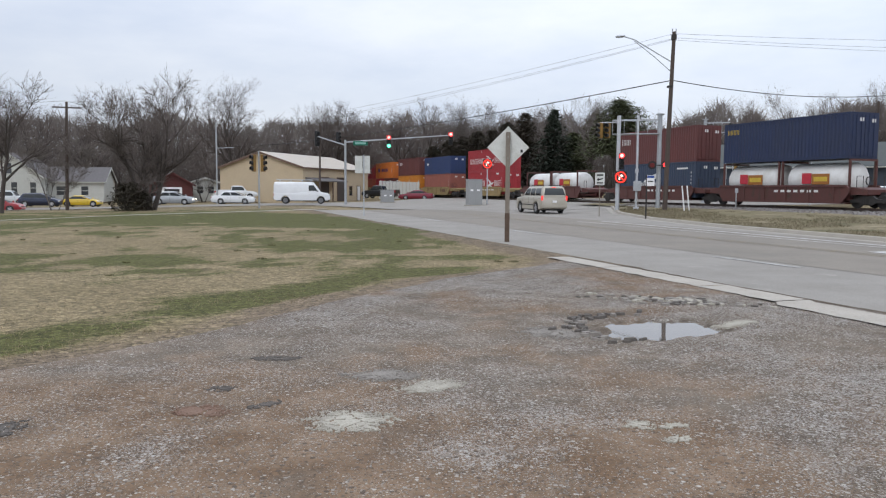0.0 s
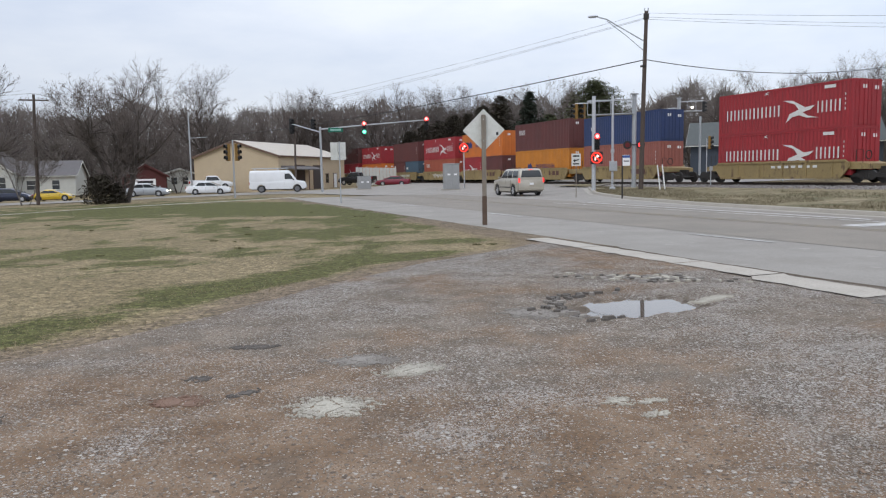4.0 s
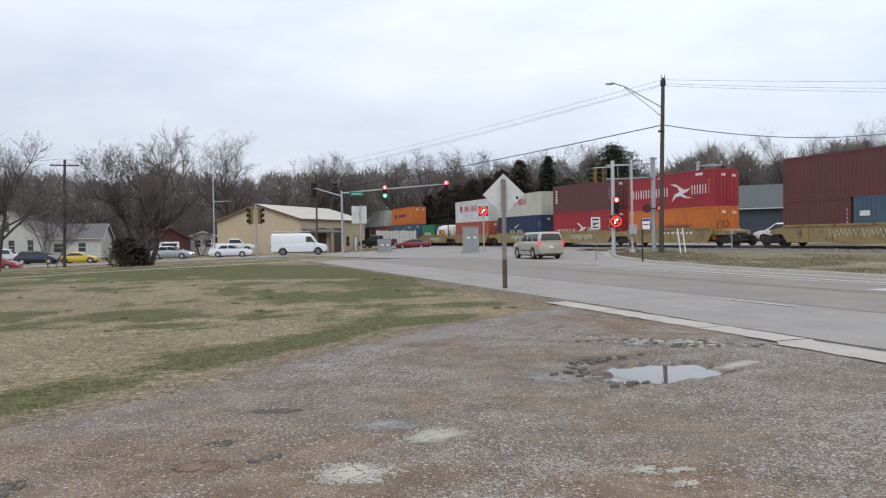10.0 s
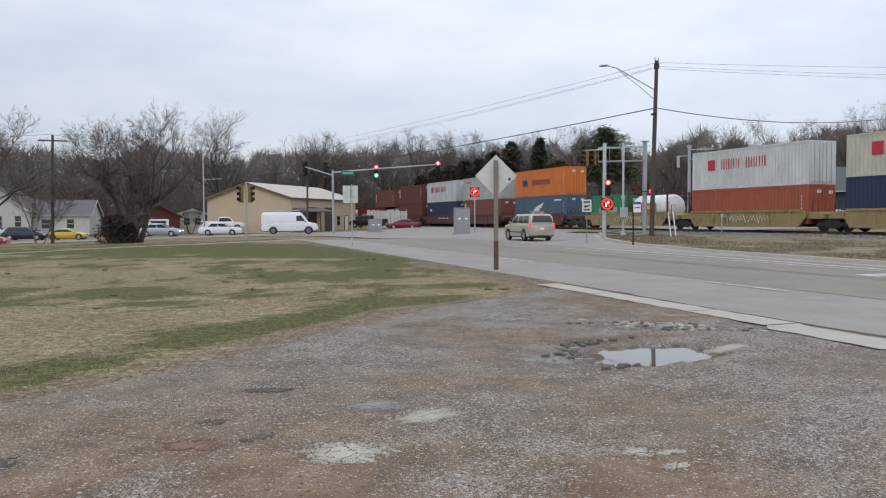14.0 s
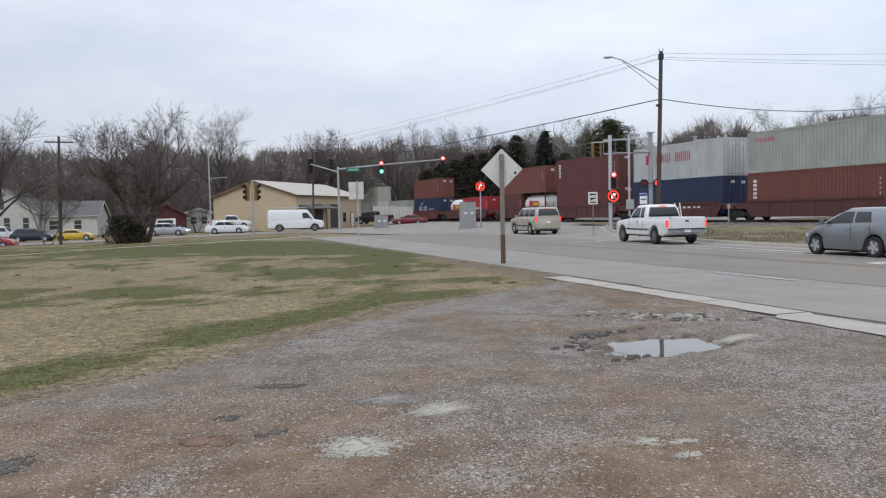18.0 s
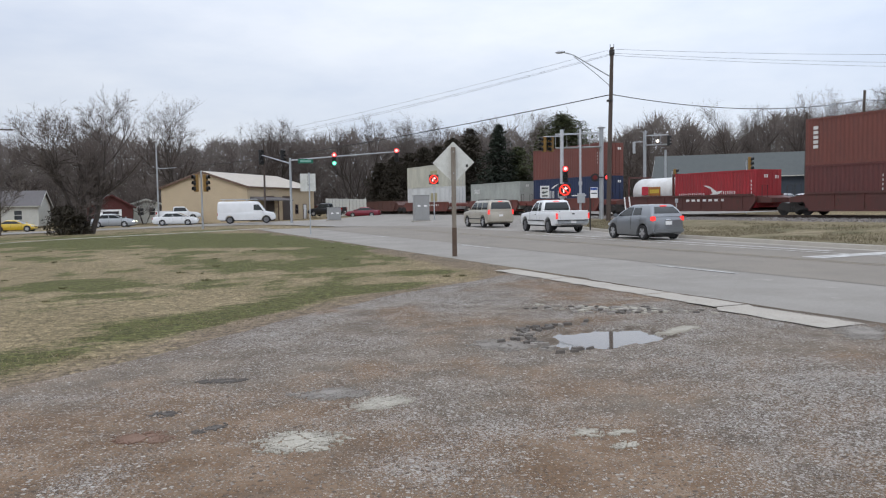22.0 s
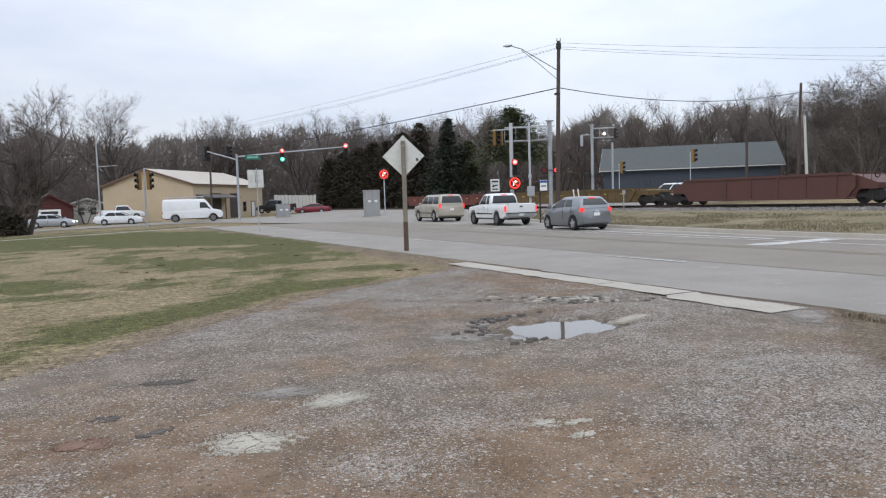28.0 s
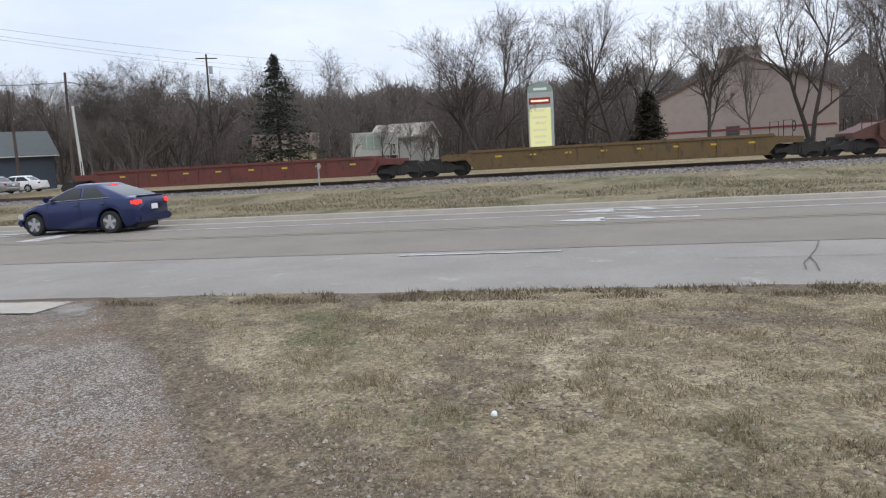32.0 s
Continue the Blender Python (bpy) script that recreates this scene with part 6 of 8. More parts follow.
# diamond sign seen from behind, on a wooden post
dia = thing("diamond_road_sign", "bare back of a diamond road sign on a weathered wooden post", "road sign", at_ground(2.02, 22.9, facing(2.02, 22.9)))
part("post", Shape().box(0, 0, 1.65, 0.14, 0.11, 3.5), M["wood"], dia, "weathered wooden post, reddish at its foot", bevel=0.008)
part("post_foot", Shape().box(0, 0, 0.45, 0.148, 0.118, 0.9), material("red_stained_wood", (0.105, 0.07, 0.05), 0.9, bump=0.3), dia)
part("panel", Shape().box(0, 0.08, 2.93, 0.92, 0.012, 0.92, Matrix.Translation((0, 0, 2.93)) @ Matrix.Rotation(radians(45), 4, "Y") @ Matrix.Translation((0, 0, -2.93))), M["sign_back"], dia, "bare aluminium panel")
part("bolt_hole", Shape().box(0.42, 0.07, 2.82, 0.07, 0.012, 0.09), M["black"], dia)
for z in (2.6, 3.25):
    part("bolt", Shape().disc((0, -0.06, z), (0, 1, 0), 0.018, 0.02, 8), M["galvanised"], dia)

sg = thing("road_sign", "two bare sign backs on a steel post by the lawn", "road sign", at_ground(-4.76, 44.5, facing(-4.76, 44.5)))
part("post", Shape().box(0, 0, 1.85, 0.07, 0.05, 3.7), M["galvanised"], sg)
for x in (-0.23, 0.23):
    part("panel", Shape().box(x - 0.08, 0.05, 3.1, 0.44, 0.012, 1.05), M["sign_back"], sg)

# lamp post with a road lamp
up = thing("utility_pole", "tall dark wooden utility pole with a road lamp", "utility pole", at_ground(15.05, 49.85, 0))
part("pole", Shape().tube([(0, 0, -0.3), (0.12, 0, 5.5), (0.29, 0, 11.95)], [0.17, 0.15, 0.12], 12), M["pole_wood"], up, soft=True)
part("lamp_arm", Shape().tube([(0.22, 0, 9.95), (-1.0, 0.3, 10.75), (-2.2, 0.6, 11.55), (-2.95, 0.75, 11.8)], 0.04, 8), M["galvanised"], up, soft=True)
part("brace", Shape().tube([(0.2, 0, 9.3), (-0.9, 0.28, 10.35), (-2.2, 0.58, 11.45)], 0.028, 6), M["galvanised"], up)
hd = Shape()
hd.loft([[(-2.8 - 0.62 * t, 0.75 + 0.14 * t + 0.16 * w * math.cos(a * math.tau / 10), 11.81 - 0.02 * t + 0.1 * w * math.sin(a * math.tau / 10)) for a in range(10)] for t, w in ((0, 0.5), (0.25, 1), (0.7, 1), (1, 0.35))])
part("lamp_head", hd, M["aluminium"], up, soft=True)
part("pole_cap", Shape().box(0.28, 0, 11.6, 0.3, 0.3, 0.4), M["dark"], up, bevel=0.03)
for k in (-1, 1):
    part("insulator", Shape().tube([(0.29 + 0.12 * k, 0, 11.9), (0.29 + 0.12 * k, 0, 12.15)], 0.035, 6), M["galvanised"], up)
part("clamp", Shape().box(0.12, 0, 8.35, 0.34, 0.34, 0.12), M["dark"], up)

# signal post with a red light and a lit sign
sp = thing("traffic_signal", "grey post with a red light and a lit turn sign", "traffic signal", at_ground(12.45, 52.5, facing(12.45, 52.5) + 6))
part("post", Shape().tube([(0, 0, -0.2), (0, 0, 6.75)], [0.15, 0.13], 12), M["aluminium"], sp, soft=True)
signal_head(sp, 0.2, -0.25, 3.55, [M["red_light"], M["black"], M["black"]], scale=1.05)
led_sign(sp, 0.16, -0.28, 2.42, 0.86)
for x in (-1.25, -0.75):
    signal_head(sp, x, 0.3, 5.75, [M["black"]] * 3, M["signal_yellow"], -65 if x < -1 else -28, visor=True)
part("bracket", Shape().tube([(0, 0, 6.3), (-1.3, 0.3, 6.3)], 0.035, 6), M["aluminium"], sp)
bp = thing("crossing_mast", "slim aluminium crossing mast with a control box", "mast", at_ground(13.72, 52.2, facing(13.7, 52.2)))
part("mast", Shape().tube([(0, 0, -0.2), (0, 0, 6.7)], 0.085, 10), M["aluminium"], bp, soft=True)
part("control_box", Shape().box(0.05, -0.15, 1.75, 0.55, 0.35, 0.7), M["galvanised"], bp, bevel=0.02)
part("collar", Shape().tube([(0, 0, 2.7), (0, 0, 2.95)], 0.14, 10), M["aluminium"], bp)
part("base", Shape().box(0, 0, 0.1, 0.4, 0.4, 0.35), M["aluminium"], bp, bevel=0.03)


def cantilever(x, y, turn, tall, reach, label, lit):
    c = thing("crossing_gantry", label, "railway signal", at_ground(x, y, turn))
    part("post", Shape().tube([(0, 0, -0.2), (0, 0, tall)], 0.16, 12), M["galvanised"], c, soft=True)
    part("cap", Shape().disc((0, 0, tall + 0.03), (0, 0, 1), 0.3, 0.07, 12), M["galvanised"], c)
    sx = 1 if reach > 0 else -1
    for z in (tall - 1.35, tall - 0.35):
        for yy in (-0.35, 0.35):
            part("chord", Shape().tube([(0, yy, z), (reach, yy, z)], 0.032, 6), M["galvanised"], c)
    n = max(3, int(abs(reach) / 0.75))
    for k in range(n + 1):
        part("upright", Shape().tube([(reach * k / n, -0.35, tall - 1.35), (reach * k / n, -0.35, tall - 0.35)], 0.02, 6), M["galvanised"], c)
    part("walkway", Shape().box(reach / 2, 0, tall - 1.38, abs(reach), 0.6, 0.04), M["galvanised"], c)
    for k, m in enumerate(lit):
        for zz in (3.15,):
            a = 0.34 if k else -0.34
            part("lamp_hood", Shape().disc((a * 1.35, -0.35, zz), (0, 1, 0), 0.3, 0.03, 20), M["black"], c)
            part("lamp", Shape().disc((a * 1.35, -0.39, zz), (0, 1, 0), 0.17, 0.06, 16), m, c)
    part("lamp_bar", Shape().tube([(-0.45, -0.3, 3.15), (0.45, -0.3, 3.15)], 0.04, 6), M["dark"], c)
    return c


cantilever(15.55, 53.2, facing(16, 54.7), 6.75, -3.3, "galvanised crossing gantry with red flashing lamps", [M["red_dim"], M["red_light"]])
g2 = cantilever(27.2, 77.0, facing(26.7, 75.4), 8.6, 2.4, "galvanised crossing gantry beyond the railway", [M["black"], M["black"]])
part("side_lamp", Shape().box(-1.1, 0, 7.0, 0.3, 0.3, 1.2), M["galvanised"], g2, bevel=0.03)
part("side_arm", Shape().tube([(0, 0, 7.6), (-1.1, 0, 7.6)], 0.05, 6), M["galvanised"], g2)
signal_head(g2, 2.4, -0.4, 7.6, [M["black"]] * 3, turn=90)
part("white_lamp", Shape().disc((1.3, -0.42, 7.6), (0, 1, 0), 0.13, 0.04, 12), M["head_on"], g2)
gp = thing("grey_post", "plain grey steel post by the crossing", "post", at_ground(28.9, 75.5))
part("post", Shape().tube([(0, 0, 0), (0, 0, 6.6)], 0.12, 8), M["galvanised"], gp)

ns = thing("regulatory_sign", "white turn-lane sign on a thin post", "road sign", at_ground(9.8, 46.0, facing(9.8, 46.0)))
part("post", Shape().box(0, 0, 1.35, 0.06, 0.04, 2.7), M["wood"], ns)
part("panel", Shape().box(0, -0.03, 2.35, 0.56, 0.012, 0.76), M["sign_white"], ns)
part("border", Shape().box(0, -0.04, 2.35, 0.5, 0.004, 0.7), M["sign_back"], ns)
part("writing_bar", Shape().box(0, -0.043, 2.58, 0.4, 0.006, 0.1), M["black"], ns)
part("arrow", Shape().prism([(-0.2, 2.3), (-0.06, 2.42), (-0.06, 2.35), (0.18, 2.4), (0.18, 2.33), (-0.06, 2.26), (-0.06, 2.18)], -0.047, -0.04), M["black"], ns)
part("writing_bar", Shape().box(0, -0.043, 2.1, 0.36, 0.006, 0.08), M["black"], ns)
bs = thing("information_sign", "small blue and white sign on a dark post", "sign", at_ground(11.85, 42.4, facing(11.85, 42.4)))
part("post", Shape().tube([(-0.12, 0, -0.1), (-0.12, 0, 2.5)], 0.045, 8), M["dark"], bs)
part("panel", Shape().box(0.1, -0.05, 2.2, 0.42, 0.02, 0.62), M["sign_white"], bs, bevel=0.005)
part("blue_band", Shape().box(0.1, -0.062, 2.42, 0.4, 0.01, 0.14), material("sign_blue", (0.03, 0.08, 0.3), 0.4, bump=0), bs)
part("writing_bar", Shape().box(0.1, -0.062, 2.16, 0.3, 0.01, 0.06), M["black"], bs)
for k, dx in enumerate((0.0, 0.32)):
    gm = thing("guard_stake", "white leaning guard stake by the track", "marker post", at_ground(15.55 + dx, 47.6), "white stakes")
    part("stake", Shape().tube([(0.12, 0, -0.1), (-0.1, 0, 1.75)], 0.045, 8), M["sign_white"], gm)
for (s, tall) in ((40.0, 1.3), (12.0, 1.2)):
    x, y = on_track(s, TRACK_D - 4.2)
    mk = thing("track_marker", "thin grey marker post beside the track", "marker post", at_ground(x, y, 0, 0.1))
    part("post", Shape().box(0, 0, tall / 2, 0.06, 0.06, tall), M["galvanised"], mk)
    part("plate", Shape().box(0, -0.04, tall - 0.15, 0.22, 0.02, 0.3), M["galvanised"], mk)

# signals on the corner by the lawn
sl = thing("traffic_signal", "two dark signal heads with amber backs on a grey post", "traffic signal", at_ground(-16.05, 64.0, facing(-16, 64)))
part("post", Shape().tube([(0.1, 0, -0.2), (0.1, 0, 4.9)], [0.09, 0.07], 10), M["galvanised"], sl)
for x, t, bk in ((-0.32, -62, M["signal_yellow"]), (0.46, 62, M["signal_yellow"])):
    signal_head(sl, x, 0, 3.85, [M["black"]] * 3, bk, t, 1.35)
# mast arm over the crossing
ma = thing("mast_arm_signal", "long grey mast arm carrying red and green signals", "traffic signal", at_ground(-10.2, 77.3))
part("post", Shape().tube([(0, 0, -0.2), (0, 0, 6.75)], [0.14, 0.11], 12), M["galvanised"], ma, soft=True)
part("arm", Shape().tube([(0, 0, 6.5), (5.4, -2.6, 6.72), (11.2, -5.4, 6.9)], [0.08, 0.065, 0.045], 8), M["galvanised"], ma, soft=True)
part("back_arm", Shape().tube([(0, 0, 6.2), (-3.6, 4.5, 7.4)], [0.07, 0.05], 8), M["galvanised"], ma)
signal_head(ma, 4.75, -2.75, 6.4, RED_GREEN, turn=facing(-5.4, 74.8) + 0, scale=1.15)
signal_head(ma, 10.95, -5.5, 6.55, [M["red_light"], M["black"], M["black"]], turn=facing(0.8, 72) + 0, scale=1.15)
signal_head(ma, -1.0, 1.6, 7.1, [M["black"]] * 3, turn=60, scale=1.1)
part("street_sign", Shape().box(1.7, -1.0, 6.35, 1.5, 0.04, 0.45, None), material("street_sign_green", (0.01, 0.16, 0.1), 0.4, bump=0), ma, "green street name sign")
part("writing_bar", Shape().box(1.7, -1.03, 6.35, 1.1, 0.02, 0.2), material("green_sign_letters", (0.2, 0.42, 0.36), 0.4, bump=0), ma)
pw = thing("utility_pole", "slim dark pole with a signal head near the tan building", "utility pole", at_ground(-14.5, 86.8))
part("pole", Shape().tube([(0, 0, -0.2), (0.1, 0, 9.3)], [0.13, 0.1], 8), M["pole_wood"], pw)
signal_head(pw, -0.2, -0.3, 7.5, [M["black"]] * 3, turn=40, scale=1.6)
l2 = thing("street_lamp", "thin grey lamp post with a short arm", "street lamp", at_ground(-27.8, 90.8))
part("pole", Shape().tube([(0, 0, -0.2), (0, 0, 9.9)], 0.09, 8), M["galvanised"], l2)
part("arm", Shape().tube([(0, 0, 6.8), (2.2, 0, 6.9)], 0.04, 6), M["galvanised"], l2)
u2 = thing("utility_pole", "brown utility pole with a crossarm on the lawn's edge", "utility pole", at_ground(-34.1, 66.8, 20))
part("pole", Shape().tube([(0, 0, -0.3), (0.25, 0, 9.7)], [0.16, 0.11], 10), M["pole_wood"], u2)
part("crossarm", Shape().box(0.25, 0, 9.2, 2.4, 0.1, 0.12), M["pole_wood"], u2)
for k in (-1, -0.4, 0.4, 1):
    part("insulator", Shape().tube([(0.25 + k, 0, 9.25), (0.25 + k, 0, 9.45)], 0.04, 6), M["galvanised"], u2)

# lit turn sign across the street, cabinets
la = thing("traffic_signal", "lit red turn sign on a thin pale post", "traffic signal", at_ground(4.45, 73.9, facing(4.4, 73.9)))
part("post", Shape().tube([(0, 0, -0.2), (0, 0, 4.6)], 0.06, 8), M["aluminium"], la)
led_sign(la, 0, -0.15, 4.05, 0.95)
M["cabinet_grey"] = material("weathered_cabinet", (0.3, 0.305, 0.305), 0.6, second=(0.25, 0.25, 0.245), scale=1.2, fine=30, amount=0.4, bump=0.03)
for x, y, w, d, h, lab in ((-6.6, 87.7, 1.5, 0.9, 1.45, "low grey signal cabinet"), (3.05, 71.9, 1.45, 1.0, 2.45, "tall grey signal cabinet on a concrete pad")):
    cb = thing("signal_cabinet", lab, "cabinet", at_ground(x, y, facing(x, y) + 12))
    part("body", Shape().box(0, 0, h / 2 + 0.06, w, d, h), M["cabinet_grey"], cb, bevel=0.03)
    part("lid", Shape().box(0, 0, h + 0.1, w + 0.08, d + 0.08, 0.07), M["cabinet_grey"], cb, bevel=0.02)
    for sx in (-1, 1):
        part("door", Shape().box(sx * w * 0.24, -d / 2 - 0.012, h / 2 + 0.08, w * 0.45, 0.03, h - 0.24), M["cabinet_grey"], cb, bevel=0.01)
        part("vent", Shape().box(sx * w * 0.22, -d / 2 - 0.03, h * 0.62, w * 0.2, 0.012, 0.16), M["sign_white"], cb)
    part("pad", Shape().box(0, 0, 0.03, w + 0.3, d + 0.3, 0.14), M["concrete"], cb)

# signals beyond the railway
for x, y, z, h in ((33.6, 67.1, 4.6, 4.95), (29.3, 74.4, 3.9, 4.3)):
    s2 = thing("traffic_signal", "yellow signal head on a thin grey post beyond the track", "traffic signal", at_ground(x, y, facing(x, y)), "signals beyond the track")
    part("post", Shape().tube([(-0.1, 0, -0.2), (-0.1, 0, h)], 0.05, 6), M["aluminium"], s2)
    signal_head(s2, 0.2, 0, z, [M["black"]] * 3, M["signal_yellow"], 70, 1.2)

# line poles to the east
POLES = [((43.0, 64.7), 10.9, 0.3, "pole_wood", "leaning dark utility pole beyond the track"), ((44.9, 65.9), 8.0, -0.3, "sign_back", "pale grey pole beside a dark one"),
         ((42.8, 73.1), 10.0, 0.0, "pole_wood", "slim brown pole behind the blue roof"), ((67.0, 71.8), 15.2, 0.2, "pole_wood", "tall utility pole among the trees")]
for (x, y), h, lean, mt, lab in POLES:
    p = thing("utility_pole", lab, "utility pole", at_ground(x, y, facing(x, y)))
    part("pole", Shape().tube([(0, 0, -0.3), (lean, 0, h)], [0.16, 0.11], 8), M[mt], p)
    if h > 14:
        part("crossarm", Shape().box(lean, 0, h - 0.5, 2.6, 0.1, 0.12), M["pole_wood"], p)
        part("transformer", Shape().tube([(lean + 0.4, -0.2, h - 2.4), (lean + 0.4, -0.2, h - 1.5)], 0.25, 10), M["galvanised"], p)


def wire(a, b, sag, r=0.012, name="wire", label="thin black overhead wire"):
    a, b = Vector(a), Vector(b)
    pts = [a.lerp(b, k / 24) - Vector((0, 0, sag * 4 * (k / 24) * (1 - k / 24))) for k in range(25)]
    return tagged(part(name, Shape().tube(pts, r, 5, False), M["black"]), label, "overhead wire", "overhead wires")


TOP = (15.3, 49.85, 9.0)
wire(TOP, (-60, 175, 11.5), 1.6, 0.035)
wire(TOP, (43.4, 64.7, 10.6), 0.9, 0.03)
wire((43.4, 64.7, 10.6), (80, 70, 12), 0.8, 0.025)
for k, (dz, dx) in enumerate(((0, 0), (-0.9, 0.12), (-1.35, -0.12))):
    wire((15.32 + dx, 49.85, 12.05 + dz * 0.3), (-70, 160, 13.2 + dz), 2.2, 0.009)
    wire((15.32 + dx, 49.85, 12.05 + dz * 0.3), (72, 52, 13.2 + dz * 1.2), 0.7, 0.009)
wire((-34, 66.9, 9.4), (-120, 60, 9), 1.5, 0.013)
wire((-34, 66.9, 9.4), (-10, 150, 11), 1.5, 0.013)

# ---- buildings ----
M["tan_metal"] = material("tan_siding", (0.5, 0.4, 0.27), 0.7, second=(0.44, 0.35, 0.24), scale=1, fine=30, amount=0.5, bump=0.05)
M["tan_roof"] = material("pale_metal_roof", (0.46, 0.405, 0.335), 0.5, second=(0.38, 0.33, 0.27), scale=1, fine=30, amount=0.5, bump=0.05)
M["brown_trim"] = material("brown_trim", (0.14, 0.085, 0.06), 0.6)
M["white_siding"] = material("white_siding", (0.52, 0.52, 0.48), 0.8, second=(0.43, 0.43, 0.4), scale=2, fine=30, bump=0.05)
M["shingle"] = material("grey_shingle", (0.13, 0.12, 0.12), 0.9, second=(0.09, 0.085, 0.085), scale=4, fine=25, bump=0.4)
M["blue_siding"] = material("blue_grey_siding", (0.048, 0.06, 0.078), 0.8, second=(0.04, 0.05, 0.066), scale=2, bump=0.05)
M["slate_roof"] = material("slate_grey_roof", (0.08, 0.088, 0.086), 0.85, second=(0.062, 0.07, 0.069), scale=2, fine=25, bump=0.1)
M["pink_block"] = material("pinkish_block", (0.42, 0.35, 0.315), 0.85, second=(0.35, 0.295, 0.265), scale=1.5, fine=20, bump=0.15)
M["barn_red"] = material("dark_red_siding", (0.085, 0.026, 0.024), 0.8, second=(0.1, 0.02, 0.018), scale=3, bump=0.05)
M["window_glass"] = material("window_glass", (0.03, 0.035, 0.04), 0.08, bump=0.0, spec=0.8)


def gable_house(name, label, m, w, d, eave, peak, wall, roof, windows=(), doors=(), over=0.35, trim=None, siding=0.0):
    """A gabled building, w across the gable front (local x), d deep (local y). windows: face f/l/r, place along it, sill, width, height."""
    h = thing(name, label, "building", m)
    trim = trim or M["white_siding"]
    for y0, y1 in ((0, 0.2), (d - 0.2, d)):
        part("gable_wall", Shape().prism([(-w / 2, 0), (w / 2, 0), (w / 2, eave), (0, peak), (-w / 2, eave)], y0, y1), wall, h)
    for sx in (-1, 1):
        part("side_wall", Shape().span(min(sx * w / 2, sx * (w / 2 - 0.2)), max(sx * w / 2, sx * (w / 2 - 0.2)), 0.2, d - 0.2, 0, eave), wall, h)
        k = (peak - eave) / (w / 2)
        a, b = (0, peak + 0.12), (sx * (w / 2 + over), eave - over * k + 0.12)
        r = part("roof", Shape().prism([a, b, (b[0], b[1] - 0.14), (0, peak - 0.02)], -over, d + over), roof, h)
        part("fascia", Shape().prism([(a[0], a[1] - 0.02), (b[0], b[1] - 0.02), (b[0], b[1] - 0.26), (0, peak - 0.16)], -over - 0.03, -over + 0.01), trim, h)
        part("gutter", Shape().box(b[0], d / 2, b[1] - 0.1, 0.12, d + 2 * over, 0.12), trim, h)
    if siding:
        for k in range(1, int(eave / siding)):
            part("siding_course", Shape().box(0, -0.008, k * siding, w - 0.02, 0.02, 0.025), wall, h)
    for f, p, z, ww, hh in windows:
        win = new("window")
        win.parent = h
        win.matrix_basis = {"f": pose(p, 0, z), "l": pose(-w / 2, p, z, 0, 0, -90), "r": pose(w / 2, p, z, 0, 0, 90)}[f]
        part("pane", Shape().box(0, -0.012, hh / 2, ww, 0.03, hh), M["window_glass"], win)
        part("frame", Shape().box(0, -0.03, hh / 2, ww + 0.16, 0.03, 0.07).box(0, -0.03, 0, ww + 0.16, 0.05, 0.08).box(0, -0.03, hh, ww + 0.16, 0.03, 0.08).box(-ww / 2, -0.03, hh / 2, 0.08, 0.03, hh).box(ww / 2, -0.03, hh / 2, 0.08, 0.03, hh), trim, win)
    for f, p, ww, hh, dm in doors:
        dr = new("door")
        dr.parent = h
        dr.matrix_basis = {"f": pose(p, 0, 0), "l": pose(-w / 2, p, 0, 0, 0, -90), "r": pose(w / 2, p, 0, 0, 0, 90)}[f]
        part("leaf", Shape().box(0, -0.02, hh / 2, ww, 0.05, hh), dm, dr)
        part("frame", Shape().box(-ww / 2 - 0.05, -0.03, hh / 2, 0.1, 0.08, hh).box(ww / 2 + 0.05, -0.03, hh / 2, 0.1, 0.08, hh).box(0, -0.03, hh + 0.05, ww + 0.2, 0.08, 0.1), trim, dr)
    return h


M["dark_door"] = material("dark_brown_door", (0.07, 0.055, 0.05), 0.6, bump=0.05)
tan = gable_house("workshop", "tan metal building with a pale low roof and brown trim", at_ground(-23.6, 95.6, 0.0, 0.0), 12.4, 19.5, 4.55, 6.5, M["tan_metal"], M["tan_roof"],
                  doors=[("r", 5.5, 2.6, 3.3, M["dark_door"]), ("r", 10.6, 2.4, 3.3, M["dark_door"]), ("r", 16.2, 1.0, 2.2, M["sign_white"])], windows=[("r", 13.6, 0.9, 0.9, 1.3)], trim=M["brown_trim"])
tan.matrix_basis = at_ground(-23.6, 95.6, -19, 0.0)
part("canopy", Shape().prism([(5.8, 3.35), (8.3, 2.85), (8.3, 2.7), (5.8, 2.95)], 0.6, 8.4), M["shingle"], tan)
for y in (0.8, 4.4, 8.2):
    part("canopy_post", Shape().box(8.15, y, 1.4, 0.12, 0.12, 2.8), M["brown_trim"], tan)
fen = thing("white_fence", "white board fence beside the tan building", "fence", at_ground(-9.2, 109.4, 3))
for k in range(12):
    part("board", Shape().box(k * 0.5, 0, 1.35, 0.46, 0.05, 2.7 - 0.03 * k), M["white_siding"], fen)
for k in range(5):
    part("post", Shape().box(k * 1.4, 0.06, 1.4, 0.1, 0.1, 2.8), M["white_siding"], fen)
gable_house("house", "white wooden house with a steep grey roof", at_ground(-58.5, 99.5, facing(-58, 99) - 15, 0.4), 8.0, 12.0, 3.3, 6.4, M["white_siding"], M["shingle"],
            windows=[("f", -2.4, 0.9, 0.9, 1.6), ("f", 0.6, 0.9, 0.8, 1.6), ("f", 2.9, 0.9, 0.8, 1.6), ("f", 0.0, 3.6, 0.8, 1.5), ("r", 3, 0.9, 0.9, 1.5), ("r", 7, 0.9, 0.9, 1.5)], siding=0.3)
